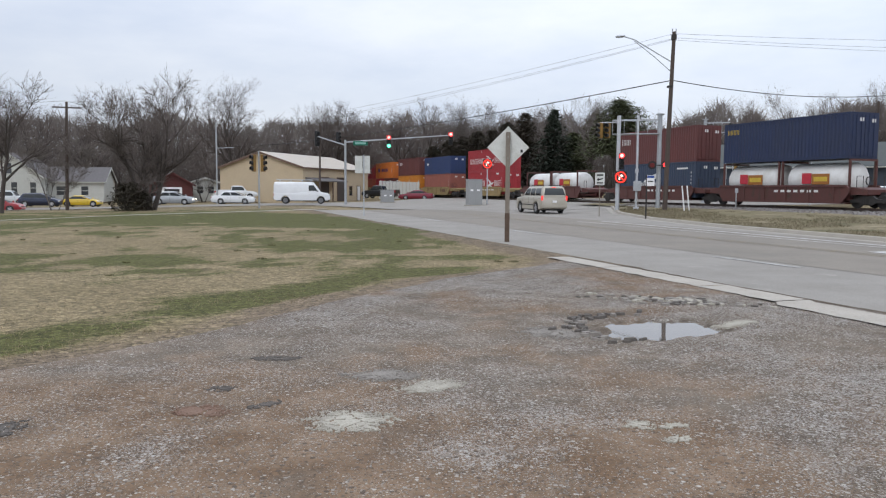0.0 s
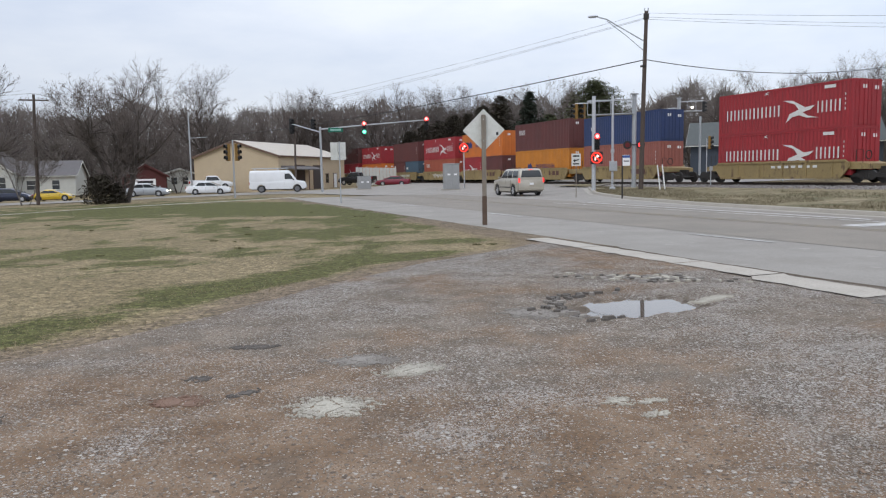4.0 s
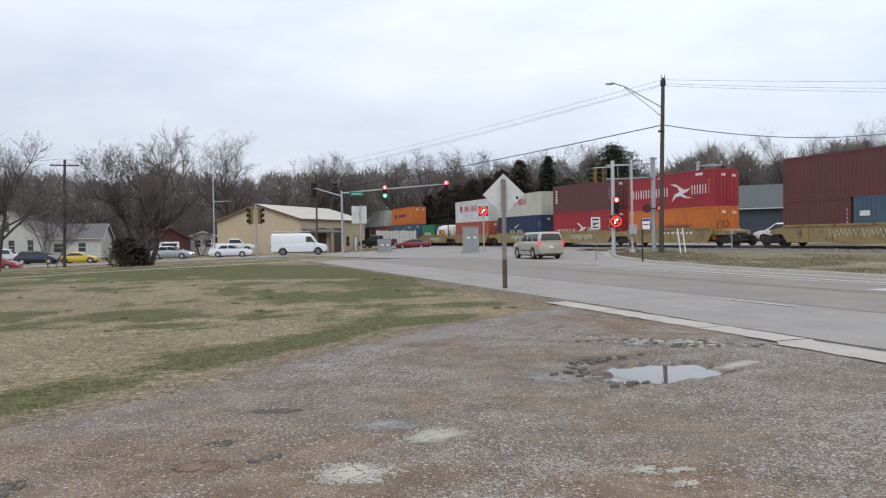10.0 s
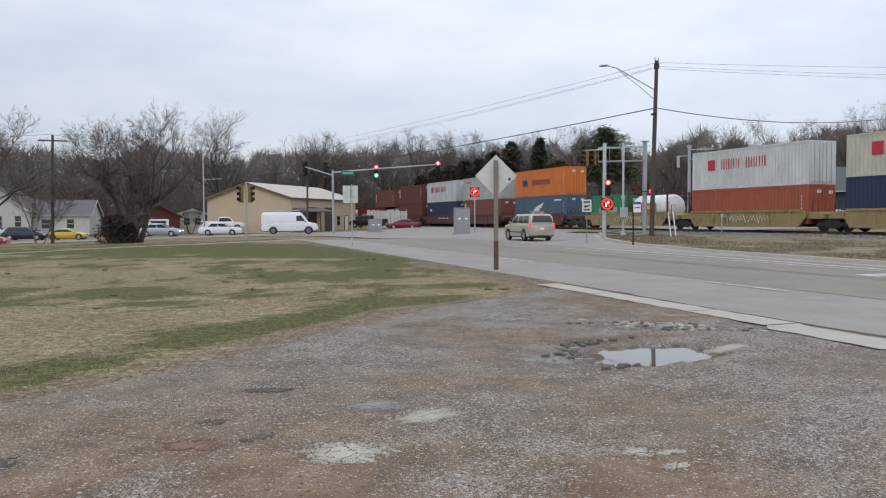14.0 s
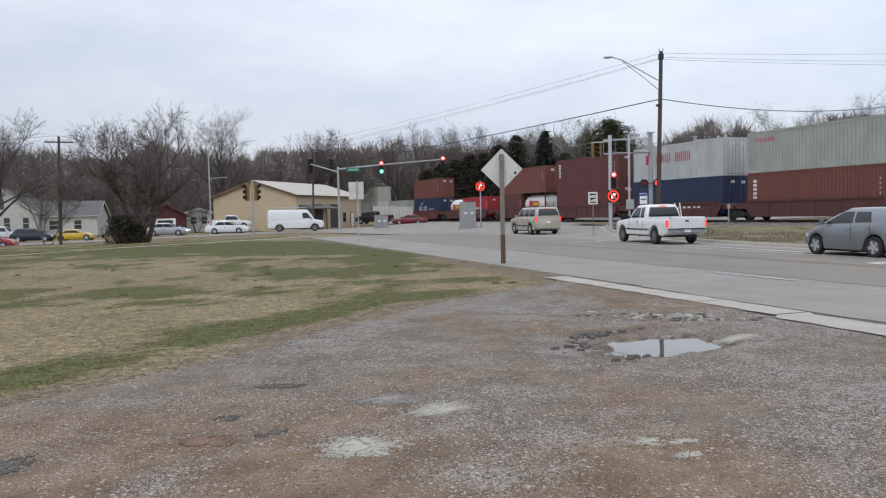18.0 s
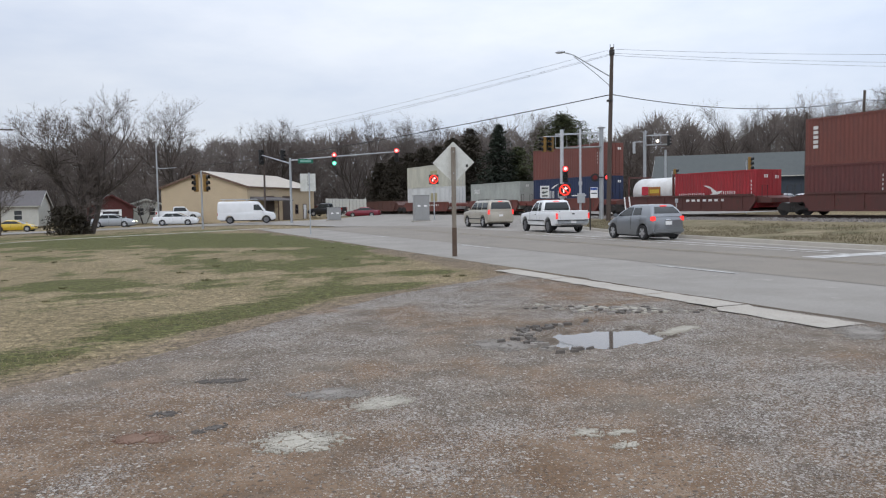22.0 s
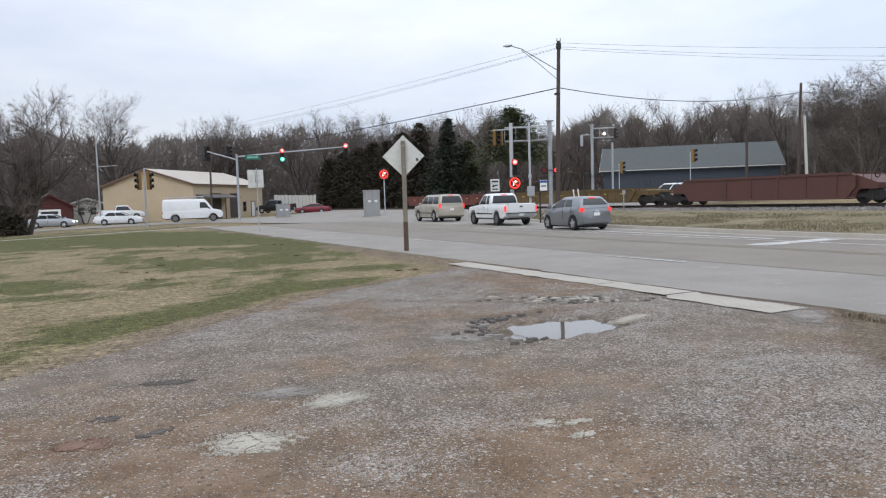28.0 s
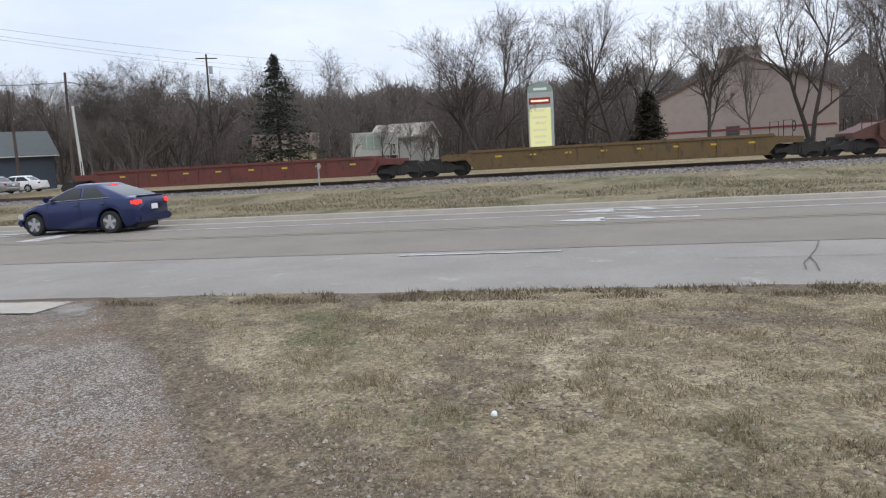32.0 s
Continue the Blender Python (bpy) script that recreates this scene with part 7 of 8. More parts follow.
gable_house("house", "white bungalow with a low grey roof behind bare trees", at_ground(-49.5, 109.5, facing(-49, 109) + 80, 0.2), 8.5, 13.0, 2.9, 4.9, M["white_siding"], M["shingle"],
            windows=[("l", 2.5, 0.9, 1.0, 1.3), ("l", 5.5, 0.9, 1.4, 1.3), ("l", 9.5, 0.9, 1.0, 1.3)], siding=0.3)
gable_house("garage", "dark red shed with a grey roof", at_ground(-38.6, 105.2, facing(-38, 105) + 10, 0.0), 5.6, 7.0, 2.7, 4.3, M["barn_red"], M["shingle"], doors=[("f", 0, 2.4, 2.1, M["barn_red"])], trim=M["barn_red"])
gable_house("shed", "small white building with two dark windows", at_ground(-36.2, 112.5, facing(-36, 112), 0.1), 3.6, 4.0, 3.0, 3.6, M["white_siding"], M["shingle"], windows=[("f", -0.8, 1.2, 0.9, 1.1), ("f", 0.8, 1.2, 0.9, 1.1)])
board = thing("notice_board", "small white notice board on wheels by the street", "sign", at_ground(-34.0, 92.5, facing(-34, 92)))
part("panel", Shape().box(0, 0, 1.55, 2.4, 0.12, 1.2), M["sign_white"], board)
part("writing_bar", Shape().box(0, -0.07, 1.75, 1.8, 0.02, 0.35), M["mark_black"], board)
part("writing_bar", Shape().box(0, -0.07, 1.3, 1.6, 0.02, 0.15), M["mark_black"], board)
for x in (-1, 1):
    part("leg", Shape().box(x, 0, 0.5, 0.08, 0.08, 1.0), M["galvanised"], board)

blue = gable_house("warehouse", "blue-grey building with a wide slate roof beyond the railway", pose(0, 0, 0), 12.0, 19.5, 3.9, 6.6, M["blue_siding"], M["slate_roof"], over=0.5,
                   windows=[("l", 4, 1.2, 1.0, 1.2), ("l", 15, 1.2, 1.0, 1.2)], doors=[("l", 9, 1.0, 2.1, M["dark_door"])])
# long side to the highway: the ridge runs from the crossing eastwards
blue.matrix_basis = pose(34.0, 90.8, 0.6, 0, 0, -114)
pink = gable_house("hall", "large pinkish block building with a broad gable", at_ground(103.5, 14.0, facing(103.5, 14.0)), 21.5, 30.0, 6.9, 11.6, M["pink_block"], M["tan_roof"], over=0.3, trim=M["brown_trim"],
                   windows=[("f", -1.5, 1.2, 1.6, 1.6)])
part("roof_turret", Shape().box(-0.6, 3, 11.9, 5.2, 4, 2.2), M["pink_block"], pink)
part("band", Shape().box(0, -0.03, 2.4, 21.0, 0.05, 0.25), material("red_band", (0.25, 0.05, 0.05), 0.6), pink)
ob = thing("roadside_sign", "tall arched roadside sign with a glowing yellow panel", "sign", at_ground(69.2, 28.2, facing(69.2, 28.2)) @ Matrix.Diagonal((0.72, 0.8, 0.82, 1)))
part("frame", Shape().box(0, 0.1, 4.6, 3.5, 0.4, 7.6), material("pale_green_frame", (0.42, 0.47, 0.45), 0.5), ob, bevel=0.05)
arch = [(1.75 * math.cos(a * math.pi / 12), 8.35 + 1.25 * math.sin(a * math.pi / 12)) for a in range(13)]
part("arch", Shape().prism(arch, -0.1, 0.3), material("dull_green_panel", (0.27, 0.36, 0.32), 0.5), ob)
part("writing_bar", Shape().box(0, -0.12, 8.75, 1.8, 0.04, 0.3), M["sign_white"], ob)
part("lit_panel", Shape().box(-0.1, -0.12, 3.9, 2.9, 0.06, 5.2), glow("yellow_panel", (0.85, 0.85, 0.42), 0.62), ob, "glowing yellow panel")
part("red_board", Shape().box(-0.1, -0.12, 7.35, 2.9, 0.06, 0.75), glow("red_board", (0.3, 0.03, 0.03), 0.5), ob)
part("board_lights", Shape().box(-0.1, -0.16, 7.35, 2.4, 0.02, 0.22), glow("board_lights", (1.0, 0.75, 0.55), 0.9), ob)
for z in (6.2, 5.4, 4.7, 3.9, 3.1, 2.4):
    part("writing_bar", Shape().box(-0.2, -0.16, z, 1.6 + 0.4 * math.sin(z * 5), 0.02, 0.26), glow("amber_bar", (0.75, 0.72, 0.5), 0.62), ob)
for x in (-1.2, 1.2):
    part("leg", Shape().box(x, 0.1, 0.5, 0.3, 0.3, 1.2), M["galvanised"], ob)
tr = thing("storage_trailer", "old white trailer behind the track", "trailer", at_ground(65.5, 45.9, facing(65.5, 45.9)))
part("box", Shape().box(0, 0, 2.75, 5.0, 2.4, 2.5), M["white_siding"], tr, bevel=0.04)
for k in range(7):
    part("rib", Shape().box(-2.3 + k * 0.76, -1.22, 2.75, 0.08, 0.05, 2.4), M["white_siding"], tr)
part("green_panel", Shape().box(-0.3, -1.23, 2.9, 2.0, 0.02, 1.4), material("faded_green", (0.35, 0.42, 0.36), 0.8), tr)
for x in (-2, 2):
    part("stand", Shape().box(x, 0, 0.7, 0.5, 2.0, 1.7), M["dark"], tr)
gable_house("house", "pale low house behind bare trees", at_ground(75.2, 44.6, facing(75, 44.6) + 70, 0.6), 5.0, 6.5, 3.0, 4.4, M["white_siding"], M["tan_roof"], windows=[("f", 0, 1.4, 1.0, 1.0)])
gable_house("house", "tan low house behind the spruce", at_ground(70.5, 58.0, facing(70.5, 58) + 90, 0.6), 5.0, 7.0, 2.5, 4.0, M["tan_metal"], M["brown_trim"], windows=[("l", 3, 1.2, 1.0, 1.0)])

# ---- trees ----
M["bark"] = material("dark_bark", (0.075, 0.062, 0.054), 0.95, second=(0.045, 0.037, 0.033), scale=4, fine=30, bump=0.6, stretch=(1, 1, 0.25))
M["bark_grey"] = material("grey_bark", (0.15, 0.132, 0.118), 0.95, second=(0.1, 0.088, 0.08), scale=4, fine=30, bump=0.6, stretch=(1, 1, 0.25))
M["twig"] = material("bare_twigs", (0.155, 0.13, 0.118), 0.95, bump=0.0, spec=0.1)
M["twig_grey"] = material("grey_twigs", (0.19, 0.166, 0.152), 0.95, bump=0.0, spec=0.1)
M["needle"] = material("dark_needles", (0.06, 0.072, 0.056), 1.0, spec=0.04, second=(0.034, 0.043, 0.034), scale=2, bump=0.0)
M["pine_needle"] = material("pine_needles", (0.1, 0.112, 0.062), 1.0, spec=0.04, second=(0.06, 0.068, 0.04), scale=2, bump=0.0)
M["spruce_needle"] = material("grey_green_needles", (0.085, 0.094, 0.074), 1.0, spec=0.04, second=(0.045, 0.052, 0.042), scale=2, bump=0.0)
M["needle_brown"] = material("cedar_needles", (0.072, 0.063, 0.049), 1.0, spec=0.04, second=(0.046, 0.041, 0.032), scale=2, bump=0.0)


def bare_tree(seed, height_, stems=1, spread=0.55, base=0.2, levels=4, lean=0.0, droop=0.0, kids=(8, 7, 6, 4), trunk_r=None, fork=0.3):
    """Trunk, limbs and twigs of a bare tree of unit shape times its height, as three shapes."""
    rnd = random.Random(seed)
    trunk, limbs, twigs = Shape(), Shape(), Shape()
    r0 = trunk_r or height_ * 0.018

    def branch(p, d, length, r, level):
        n = 5 if level == 0 else 4 if level < 3 else 2
        pts, rad = [p.copy()], [r]
        q = p.copy()
        d = d.normalized()
        marks = []
        for k in range(n):
            bend = 0.11 if level == 0 else 0.2
            d = (d + Vector((rnd.uniform(-bend, bend), rnd.uniform(-bend, bend), rnd.uniform(-0.05, 0.2) - droop * level * 0.1))).normalized()
            q = q + d * (length / n)
            pts.append(q.copy())
            rad.append(max(0.008 if level > 2 else 0.012, r * (1 - 0.8 * (k + 1) / n)))
            marks.append((q.copy(), d.copy(), rad[-1]))
        if level < 3:
            (trunk if level == 0 else limbs).tube(pts, rad, 8 if level == 0 else 4, caps=False)
        else:
            # a twig is a thin tapering blade
            w = d.cross(Vector((rnd.uniform(-1, 1), rnd.uniform(-1, 1), rnd.uniform(-1, 1)))).normalized() * max(0.012, r)
            i = len(twigs.v)
            twigs.v.extend((tuple(pts[0] - w), tuple(pts[0] + w), tuple(pts[1] + w * 0.6), tuple(pts[1] - w * 0.6), tuple(pts[-1])))
            twigs.f.extend(((i, i + 1, i + 2, i + 3), (i + 3, i + 2, i + 4)))
        if level >= levels:
            return
        for k in range(kids[level]):
            f = rnd.uniform(fork if level == 0 else 0.22, 1.0)
            i = min(n - 1, int(f * n))
            a, dd, rr = marks[i]
            a = pts[i].lerp(pts[i + 1], rnd.random())
            side = Vector((rnd.uniform(-1, 1), rnd.uniform(-1, 1), rnd.uniform(-0.3, 0.5)))
            side = (side - dd * side.dot(dd)).normalized()
            ang = rnd.uniform(0.4, 0.85) * (spread / 0.55) if level < 2 else rnd.uniform(0.5, 1.1)
            nd = dd * math.cos(ang) + side * math.sin(ang)
            branch(a, nd, length * rnd.uniform(0.42, 0.68) * (1.12 - 0.3 * f), max(0.012, min(rr * 0.95, rad[i] * 0.62)), level + 1)

    for s in range(stems):
        a = s * math.tau / max(1, stems) + rnd.random()
        tilt = 0.0 if stems == 1 else rnd.uniform(0.16, 0.45)
        d = Vector((math.cos(a) * tilt + lean, math.sin(a) * tilt, 1))
        branch(Vector((0.25 * math.cos(a), 0.25 * math.sin(a), -0.2)) if stems > 1 else Vector((0, 0, -0.2)), d, height_ * rnd.uniform(0.62, 0.72), r0 / (1 if stems == 1 else 1.25), 0)
    return trunk, limbs, twigs


def quick(name, shape, mat, parent):
    me = bpy.data.meshes.new(name)
    me.from_pydata(shape.v, [], shape.f)
    me.polygons.foreach_set("use_smooth", [True] * len(me.polygons))
    me.materials.append(mat)
    o = new(name, me)
    o.parent = parent
    return o


def plant_tree(label, m, seed, tall, grey=False, category="tree", group="", **kw):
    t = thing("bare_tree", label, category, m, group)
    a, b, c = bare_tree(seed, tall, **kw)
    quick("trunk", a, M["bark_grey" if grey else "bark"], t)
    quick("branchwork", b, M["bark_grey" if grey else "bark"], t)
    quick("crown", c, M["twig_grey" if grey else "twig"], t)
    return t


def stand(x, y, turn=0.0, k=1.0, dz=0.0, kz=None):
    return pose(x, y, height(x, y) + dz, 0, 0, turn) @ Matrix.Diagonal((k, k, kz or k, 1))


plant_tree("dark spreading bare tree with several stems on the lawn", stand(-22.9, 57.6, 330, 0.82, 0, 1.0), 23, 10.6, stems=3, spread=0.72, kids=(11, 9, 8, 6), fork=0.16, trunk_r=0.32)
plant_tree("tall bare tree at the edge of the lawn", stand(-34.0, 56.6), 5, 11.2, spread=0.6, kids=(11, 8, 6, 5), fork=0.3, trunk_r=0.2)
plant_tree("slender bare young tree beside a utility pole", stand(-35.6, 67.5), 8, 7.5, grey=True, stems=2, spread=0.4, kids=(9, 8, 7, 6), fork=0.15, trunk_r=0.09)
plant_tree("grand vase-shaped bare tree beyond the railway", stand(51.8, 67.5, 0, 0.95, 0, 0.78), 21, 14.2, grey=True, stems=5, spread=0.45, kids=(11, 9, 8, 7), fork=0.2, trunk_r=0.26)
proto = [
    plant_tree("bare woodland tree with a rounded crown", stand(-34.5, 122, 0, 0.86, 0, 0.9), 31, 23.0, spread=0.6, kids=(14, 9, 8, 7), fork=0.28),
    plant_tree("bare grey woodland tree with a tall crown", stand(-20, 138), 32, 17.5, spread=0.52, kids=(13, 9, 8, 6), fork=0.3),
    plant_tree("bare woodland tree with upright limbs", stand(-5, 142), 33, 19.0, stems=2, spread=0.5, kids=(9, 8, 7, 5), fork=0.3),
    plant_tree("bare thin woodland tree", stand(4, 136), 34, 18.5, grey=True, spread=0.42, kids=(11, 8, 6, 5), fork=0.25, trunk_r=0.16),
    plant_tree("low dense bare thicket tree", stand(-45, 128), 35, 10.5, stems=4, spread=0.6, kids=(6, 6, 5, 4), fork=0.12, trunk_r=0.12),
]
rt = random.Random(77)
WOOD_GROUP = "bare trees of the wood"


def polar(az, r):
    """A place by bearing (degrees right of straight ahead at the start) and distance."""
    return r * math.sin(radians(az)), r * math.cos(radians(az))


def copies(kind, spots):
    for az, r, k in spots:
        x, y = polar(az, r)
        k *= 0.88 if 0 < az < 60 and kind < 4 else 1.0
        tagged(copy_thing(proto[kind], stand(x, y, rt.uniform(0, 360), k, 0, k * rt.uniform(0.92, 1.08))), group=WOOD_GROUP)


# tall single trees by bearing
copies(0, [(-33, 118, 0.8), (-29, 130, 0.72), (-25.5, 132, 0.75), (-12.2, 126, 0.64), (-6.0, 140, 0.76), (1.0, 139, 0.9), (22.8, 122, 0.78), (25.2, 126, 0.86), (29.6, 122, 0.84), (39.5, 112, 0.9), (57.0, 108, 0.75), (61.8, 84, 0.8), (71.0, 88, 0.86)])
copies(1, [(-36, 124, 0.85), (-21, 140, 0.85), (-9.5, 138, 0.9), (3.2, 136, 1.05), (7.6, 135, 1.0), (11.4, 130, 1.08), (13.2, 138, 1.08), (18.6, 124, 0.86), (27.6, 128, 0.94), (36, 100, 0.82), (43.4, 92, 0.82), (80.0, 82, 0.8), (91.0, 92, 1.1)])
copies(2, [(-17, 140, 0.8), (-2.8, 142, 0.78), (5.2, 140, 0.95), (9.6, 140, 0.9), (16.0, 128, 0.85), (20.6, 126, 0.84), (32.8, 118, 0.9), (41.2, 96, 0.82), (47.4, 100, 0.88), (63.5, 80, 0.95), (73.4, 86, 0.98), (86.5, 96, 1.1)])
copies(3, [(-39, 120, 0.85), (-15, 132, 0.85), (7.0, 128, 0.9), (14.6, 126, 0.95), (34.8, 110, 0.9), (49.4, 100, 0.95), (51.6, 98, 1.0), (52.8, 104, 0.9), (66.5, 84, 0.85), (82.8, 86, 0.9), (90.5, 90, 1.0)])
copies(3, [(53.4, 76, 0.42), (55.6, 78, 0.48), (57.6, 76, 0.45), (50.6, 77, 0.4), (59.4, 80, 0.45)])
copies(4, [(-33.5, 112, 0.6), (-22.0, 112, 0.6), (-18, 118, 0.8), (50, 84, 0.5), (53, 82, 0.5), (56.5, 86, 0.55), (46, 84, 0.5), (59, 84, 0.5), (44, 86, 0.5)])
# the wood's lower mass
spots = []
az = -44.0
while az < 100:
    r = 150 if az < 15 else lerp(az, (15, 30, 60, 70, 100), (140, 125, 108, 140, 150))
    spots.append((az, r + rt.uniform(-8, 8), rt.uniform(0.85, 1.25)))
    az += 1.7
copies(4, spots)
copies(3, [(a + 1.1, (156 if a < 15 else r + 12), rt.uniform(0.6, 0.75)) for a, r, k in spots[1::5]])


def needles(shape, rnd, p, size, n, flat=0.5):
    for _ in range(n):
        a, b = rnd.uniform(0, math.tau), rnd.uniform(-flat, flat * 0.6)
        d = Vector((math.cos(a) * math.cos(b), math.sin(a) * math.cos(b), math.sin(b) - 0.15)) * size * rnd.uniform(0.6, 1.2)
        s = Vector((-d.y, d.x, rnd.uniform(-0.5, 0.5) * size)).normalized() * size * 0.22
        q = p + Vector((rnd.gauss(0, 1), rnd.gauss(0, 1), rnd.gauss(0, 0.7))) * size * 0.35
        shape.add([tuple(q - s), tuple(q + s), tuple(q + d)], [(0, 1, 2)])


def conifer(label, m, seed, tall, wide, mat, bottom=0.08, clumps=520, pointed=1.0, ragged=0.15):
    rnd = random.Random(seed)
    t = thing("evergreen_tree", label, "evergreen tree", m)
    part("trunk", Shape().tube([(0, 0, -0.2), (0.05, 0, tall * 0.5), (0, 0, tall * 0.95)], [tall * 0.018, tall * 0.011, 0.03], 7), M["bark"], t)
    limbs, crown = Shape(), Shape()
    for k in range(clumps):
        f = rnd.random() ** 1.25
        z = tall * (bottom + (0.99 - bottom) * f)
        a = rnd.uniform(0, math.tau)
        lobes = 1 + ragged * noise.noise((math.cos(a) * 1.6 + seed, math.sin(a) * 1.6, f * 4.5))
        reach = wide / 2 * ((1 - f) ** pointed) * rnd.uniform(0.55, 1.08) * lobes + 0.1
        tip = Vector((math.cos(a) * reach, math.sin(a) * reach, z - reach * 0.18))
        if k % 4 == 0:
            limbs.tube([(0, 0, z + 0.1), tuple(tip)], [0.03, 0.012], 3, False)
        for g in (1.0, 0.72, 0.45):
            needles(crown, rnd, tip * g + Vector((0, 0, z * (1 - g))), 0.36 + 0.03 * tall * (1 - f) * 0.6, 4)
        if mat != "spruce_needle":
            needles(crown, rnd, Vector((tip.x * 0.25, tip.y * 0.25, z)), 0.6, 2)
    quick("branchwork", limbs, M["bark"], t)
    quick("crown", crown, M[mat], t)
    return t


conifer("tall dark spruce behind the railway", stand(55.6, 50.2), 3, 12.0, 9.6, "spruce_needle", 0.02, 520, 0.85)
for az_, r_, tall_, wide_, kind_, seed_ in ((-0.7, 138, 9.4, 9.0, "needle_brown", 9), (0.5, 133, 10.2, 9.0, "needle_brown", 16), (1.6, 128, 10.4, 9.5, "needle_brown", 6), (2.7, 122, 10.9, 9.0, "needle_brown", 14),
                                           (3.8, 116, 10.6, 8.6, "needle_brown", 17), (4.9, 112, 11.4, 8.4, "needle_brown", 15), (6.3, 106, 12.2, 9.0, "needle_brown", 4), (8.5, 98.5, 11.8, 8.0, "needle", 5)):
    conifer("dark rounded evergreen behind the railway" if kind_ == "needle_brown" else "dark green pointed evergreen behind the railway", stand(*polar(az_, r_)), seed_, tall_, wide_, kind_, 0.0, 800, 0.4 if kind_ == "needle_brown" else 0.6, 0.55)
conifer("wide green pine behind the signals", stand(22.4, 94.0), 7, 12.8, 10.5, "pine_needle", 0.5, 620, 0.3)
conifer("wide green pine in the wood", stand(17.4, 99.0), 12, 9.0, 6.0, "pine_needle", 0.3, 380, 0.4)
conifer("small dark cedar bush by the hall", stand(79.0, 20.2), 8, 6.6, 4.6, "needle_brown", 0.0, 600, 0.5)


def bush(label, m, seed, wide, tall, mat, n=650):
    rnd = random.Random(seed)
    t = thing("bush", label, "bush", m)
    st, lv = Shape(), Shape()
    for k in range(14):
        a = rnd.uniform(0, math.tau)
        st.tube([(0, 0, 0), (math.cos(a) * wide * 0.25, math.sin(a) * wide * 0.25, tall * 0.5), (math.cos(a) * wide * 0.4, math.sin(a) * wide * 0.4, tall * 0.85)], [0.04, 0.025, 0.01], 4, False)
    for k in range(n):
        a, f = rnd.uniform(0, math.tau), rnd.random()
        z = tall * (0.04 + 0.96 * f)
        r = wide / 2 * math.sqrt(max(0.03, 1 - (f * 1.05 - 0.3) ** 2 / 0.6)) * rnd.uniform(0.2, 1.05)
        needles(lv, rnd, Vector((math.cos(a) * r, math.sin(a) * r, z)), 0.26, 4, 0.9)
    quick("stem", st, M["bark"], t)
    quick("leaves", lv, M[mat], t)


bush("dense dark evergreen bush under the spreading tree", stand(-23.9, 55.9), 2, 2.6, 2.1, "needle_brown", 700)
bush("ragged dark shrub growing beside a bush", stand(-22.9, 56.2), 5, 1.5, 1.4, "needle_brown", 260)
bush("low dark shrub below the roadside sign", stand(66.0, 24.0), 3, 3.4, 1.9, "needle_brown", 400)



def far_wood(n, seed):
    """The close, hazy mass of trunks and twigs at the back of the wood."""
    rnd = random.Random(seed)
    v, f = [], []
    for _ in range(n):
        az = rnd.uniform(-46, 102)
        back = 166 if az < 15 else lerp(az, (15, 30, 60, 66, 102), (160, 145, 128, 150, 172))
        r = back + rnd.uniform(-7, 7)
        top = (15.2 + 3.5 * noise.noise((az * 0.22, 1, 2)) + 2.5 * noise.noise((az * 0.9, 5, 2))) * (r / 160)
        z = top * rnd.random() ** 1.2 - 0.5
        x, y = polar(az, r)
        long = rnd.uniform(1.2, 3.6)
        w = rnd.uniform(0.04, 0.14)
        tilt, dz = rnd.gauss(0, 0.5) * long, rnd.uniform(0.3, 1.0) * long
        tx, ty = math.cos(radians(az)), -math.sin(radians(az))
        i = len(v)
        z += height(x, y)
        v += [(x - tx * w, y - ty * w, z), (x + tx * w, y + ty * w, z), (x + tx * tilt, y + ty * tilt, z + dz)]
        f.append((i, i + 1, i + 2))
    return v, f


# ---- grass, stones, leaves ----


def island_material(name, colours, rough=0.9):
    mt = bpy.data.materials.new(name)
    mt.use_nodes = True
    nt, ln = mt.node_tree.nodes, mt.node_tree.links
    g = nt.new("ShaderNodeNewGeometry")
    r = nt.new("ShaderNodeValToRGB")
    e = r.color_ramp.elements
    e[0].color, e[1].color = (*colours[0], 1), (*colours[-1], 1)
    for k, c in enumerate(colours[1:-1]):
        e.new((k + 1) / (len(colours) - 1)).color = (*c, 1)
    ln.new(g.outputs["Random Per Island"], r.inputs[0])
    b = nt["Principled BSDF"]
    b.inputs["Roughness"].default_value = rough
    b.inputs["Specular IOR Level"].default_value = 0.2
    ln.new(r.outputs[0], b.inputs["Base Color"])
    return mt


def stuff(name, v, f, mat, label, category):
    me = bpy.data.meshes.new(name)
    me.from_pydata(v, [], f)
    me.materials.append(mat)
    return tagged(new(name, me), label, category, kind="stuff")


stuff("far_wood", *far_wood(200000, 3), island_material("wood_haze", [(0.155, 0.134, 0.122), (0.2, 0.176, 0.162), (0.125, 0.107, 0.097), (0.235, 0.21, 0.195)]), "close grey-brown mass of bare woodland", "wood")


def patchy(x, y, scale, seed):
    return noise.noise((x * scale, y * scale, seed)) * 0.7 + noise.noise((x * scale * 2.7, y * scale * 2.7, seed + 5)) * 0.3


def in_lot(x, y):
    u = -math.sin(ROAD) * x + math.cos(ROAD) * y
    v = math.cos(ROAD) * x + math.sin(ROAD) * y
    return u, v, (-14 < u < 15.4 and lot_left(u) + 0.1 < v < lot_right(u) - 0.1)


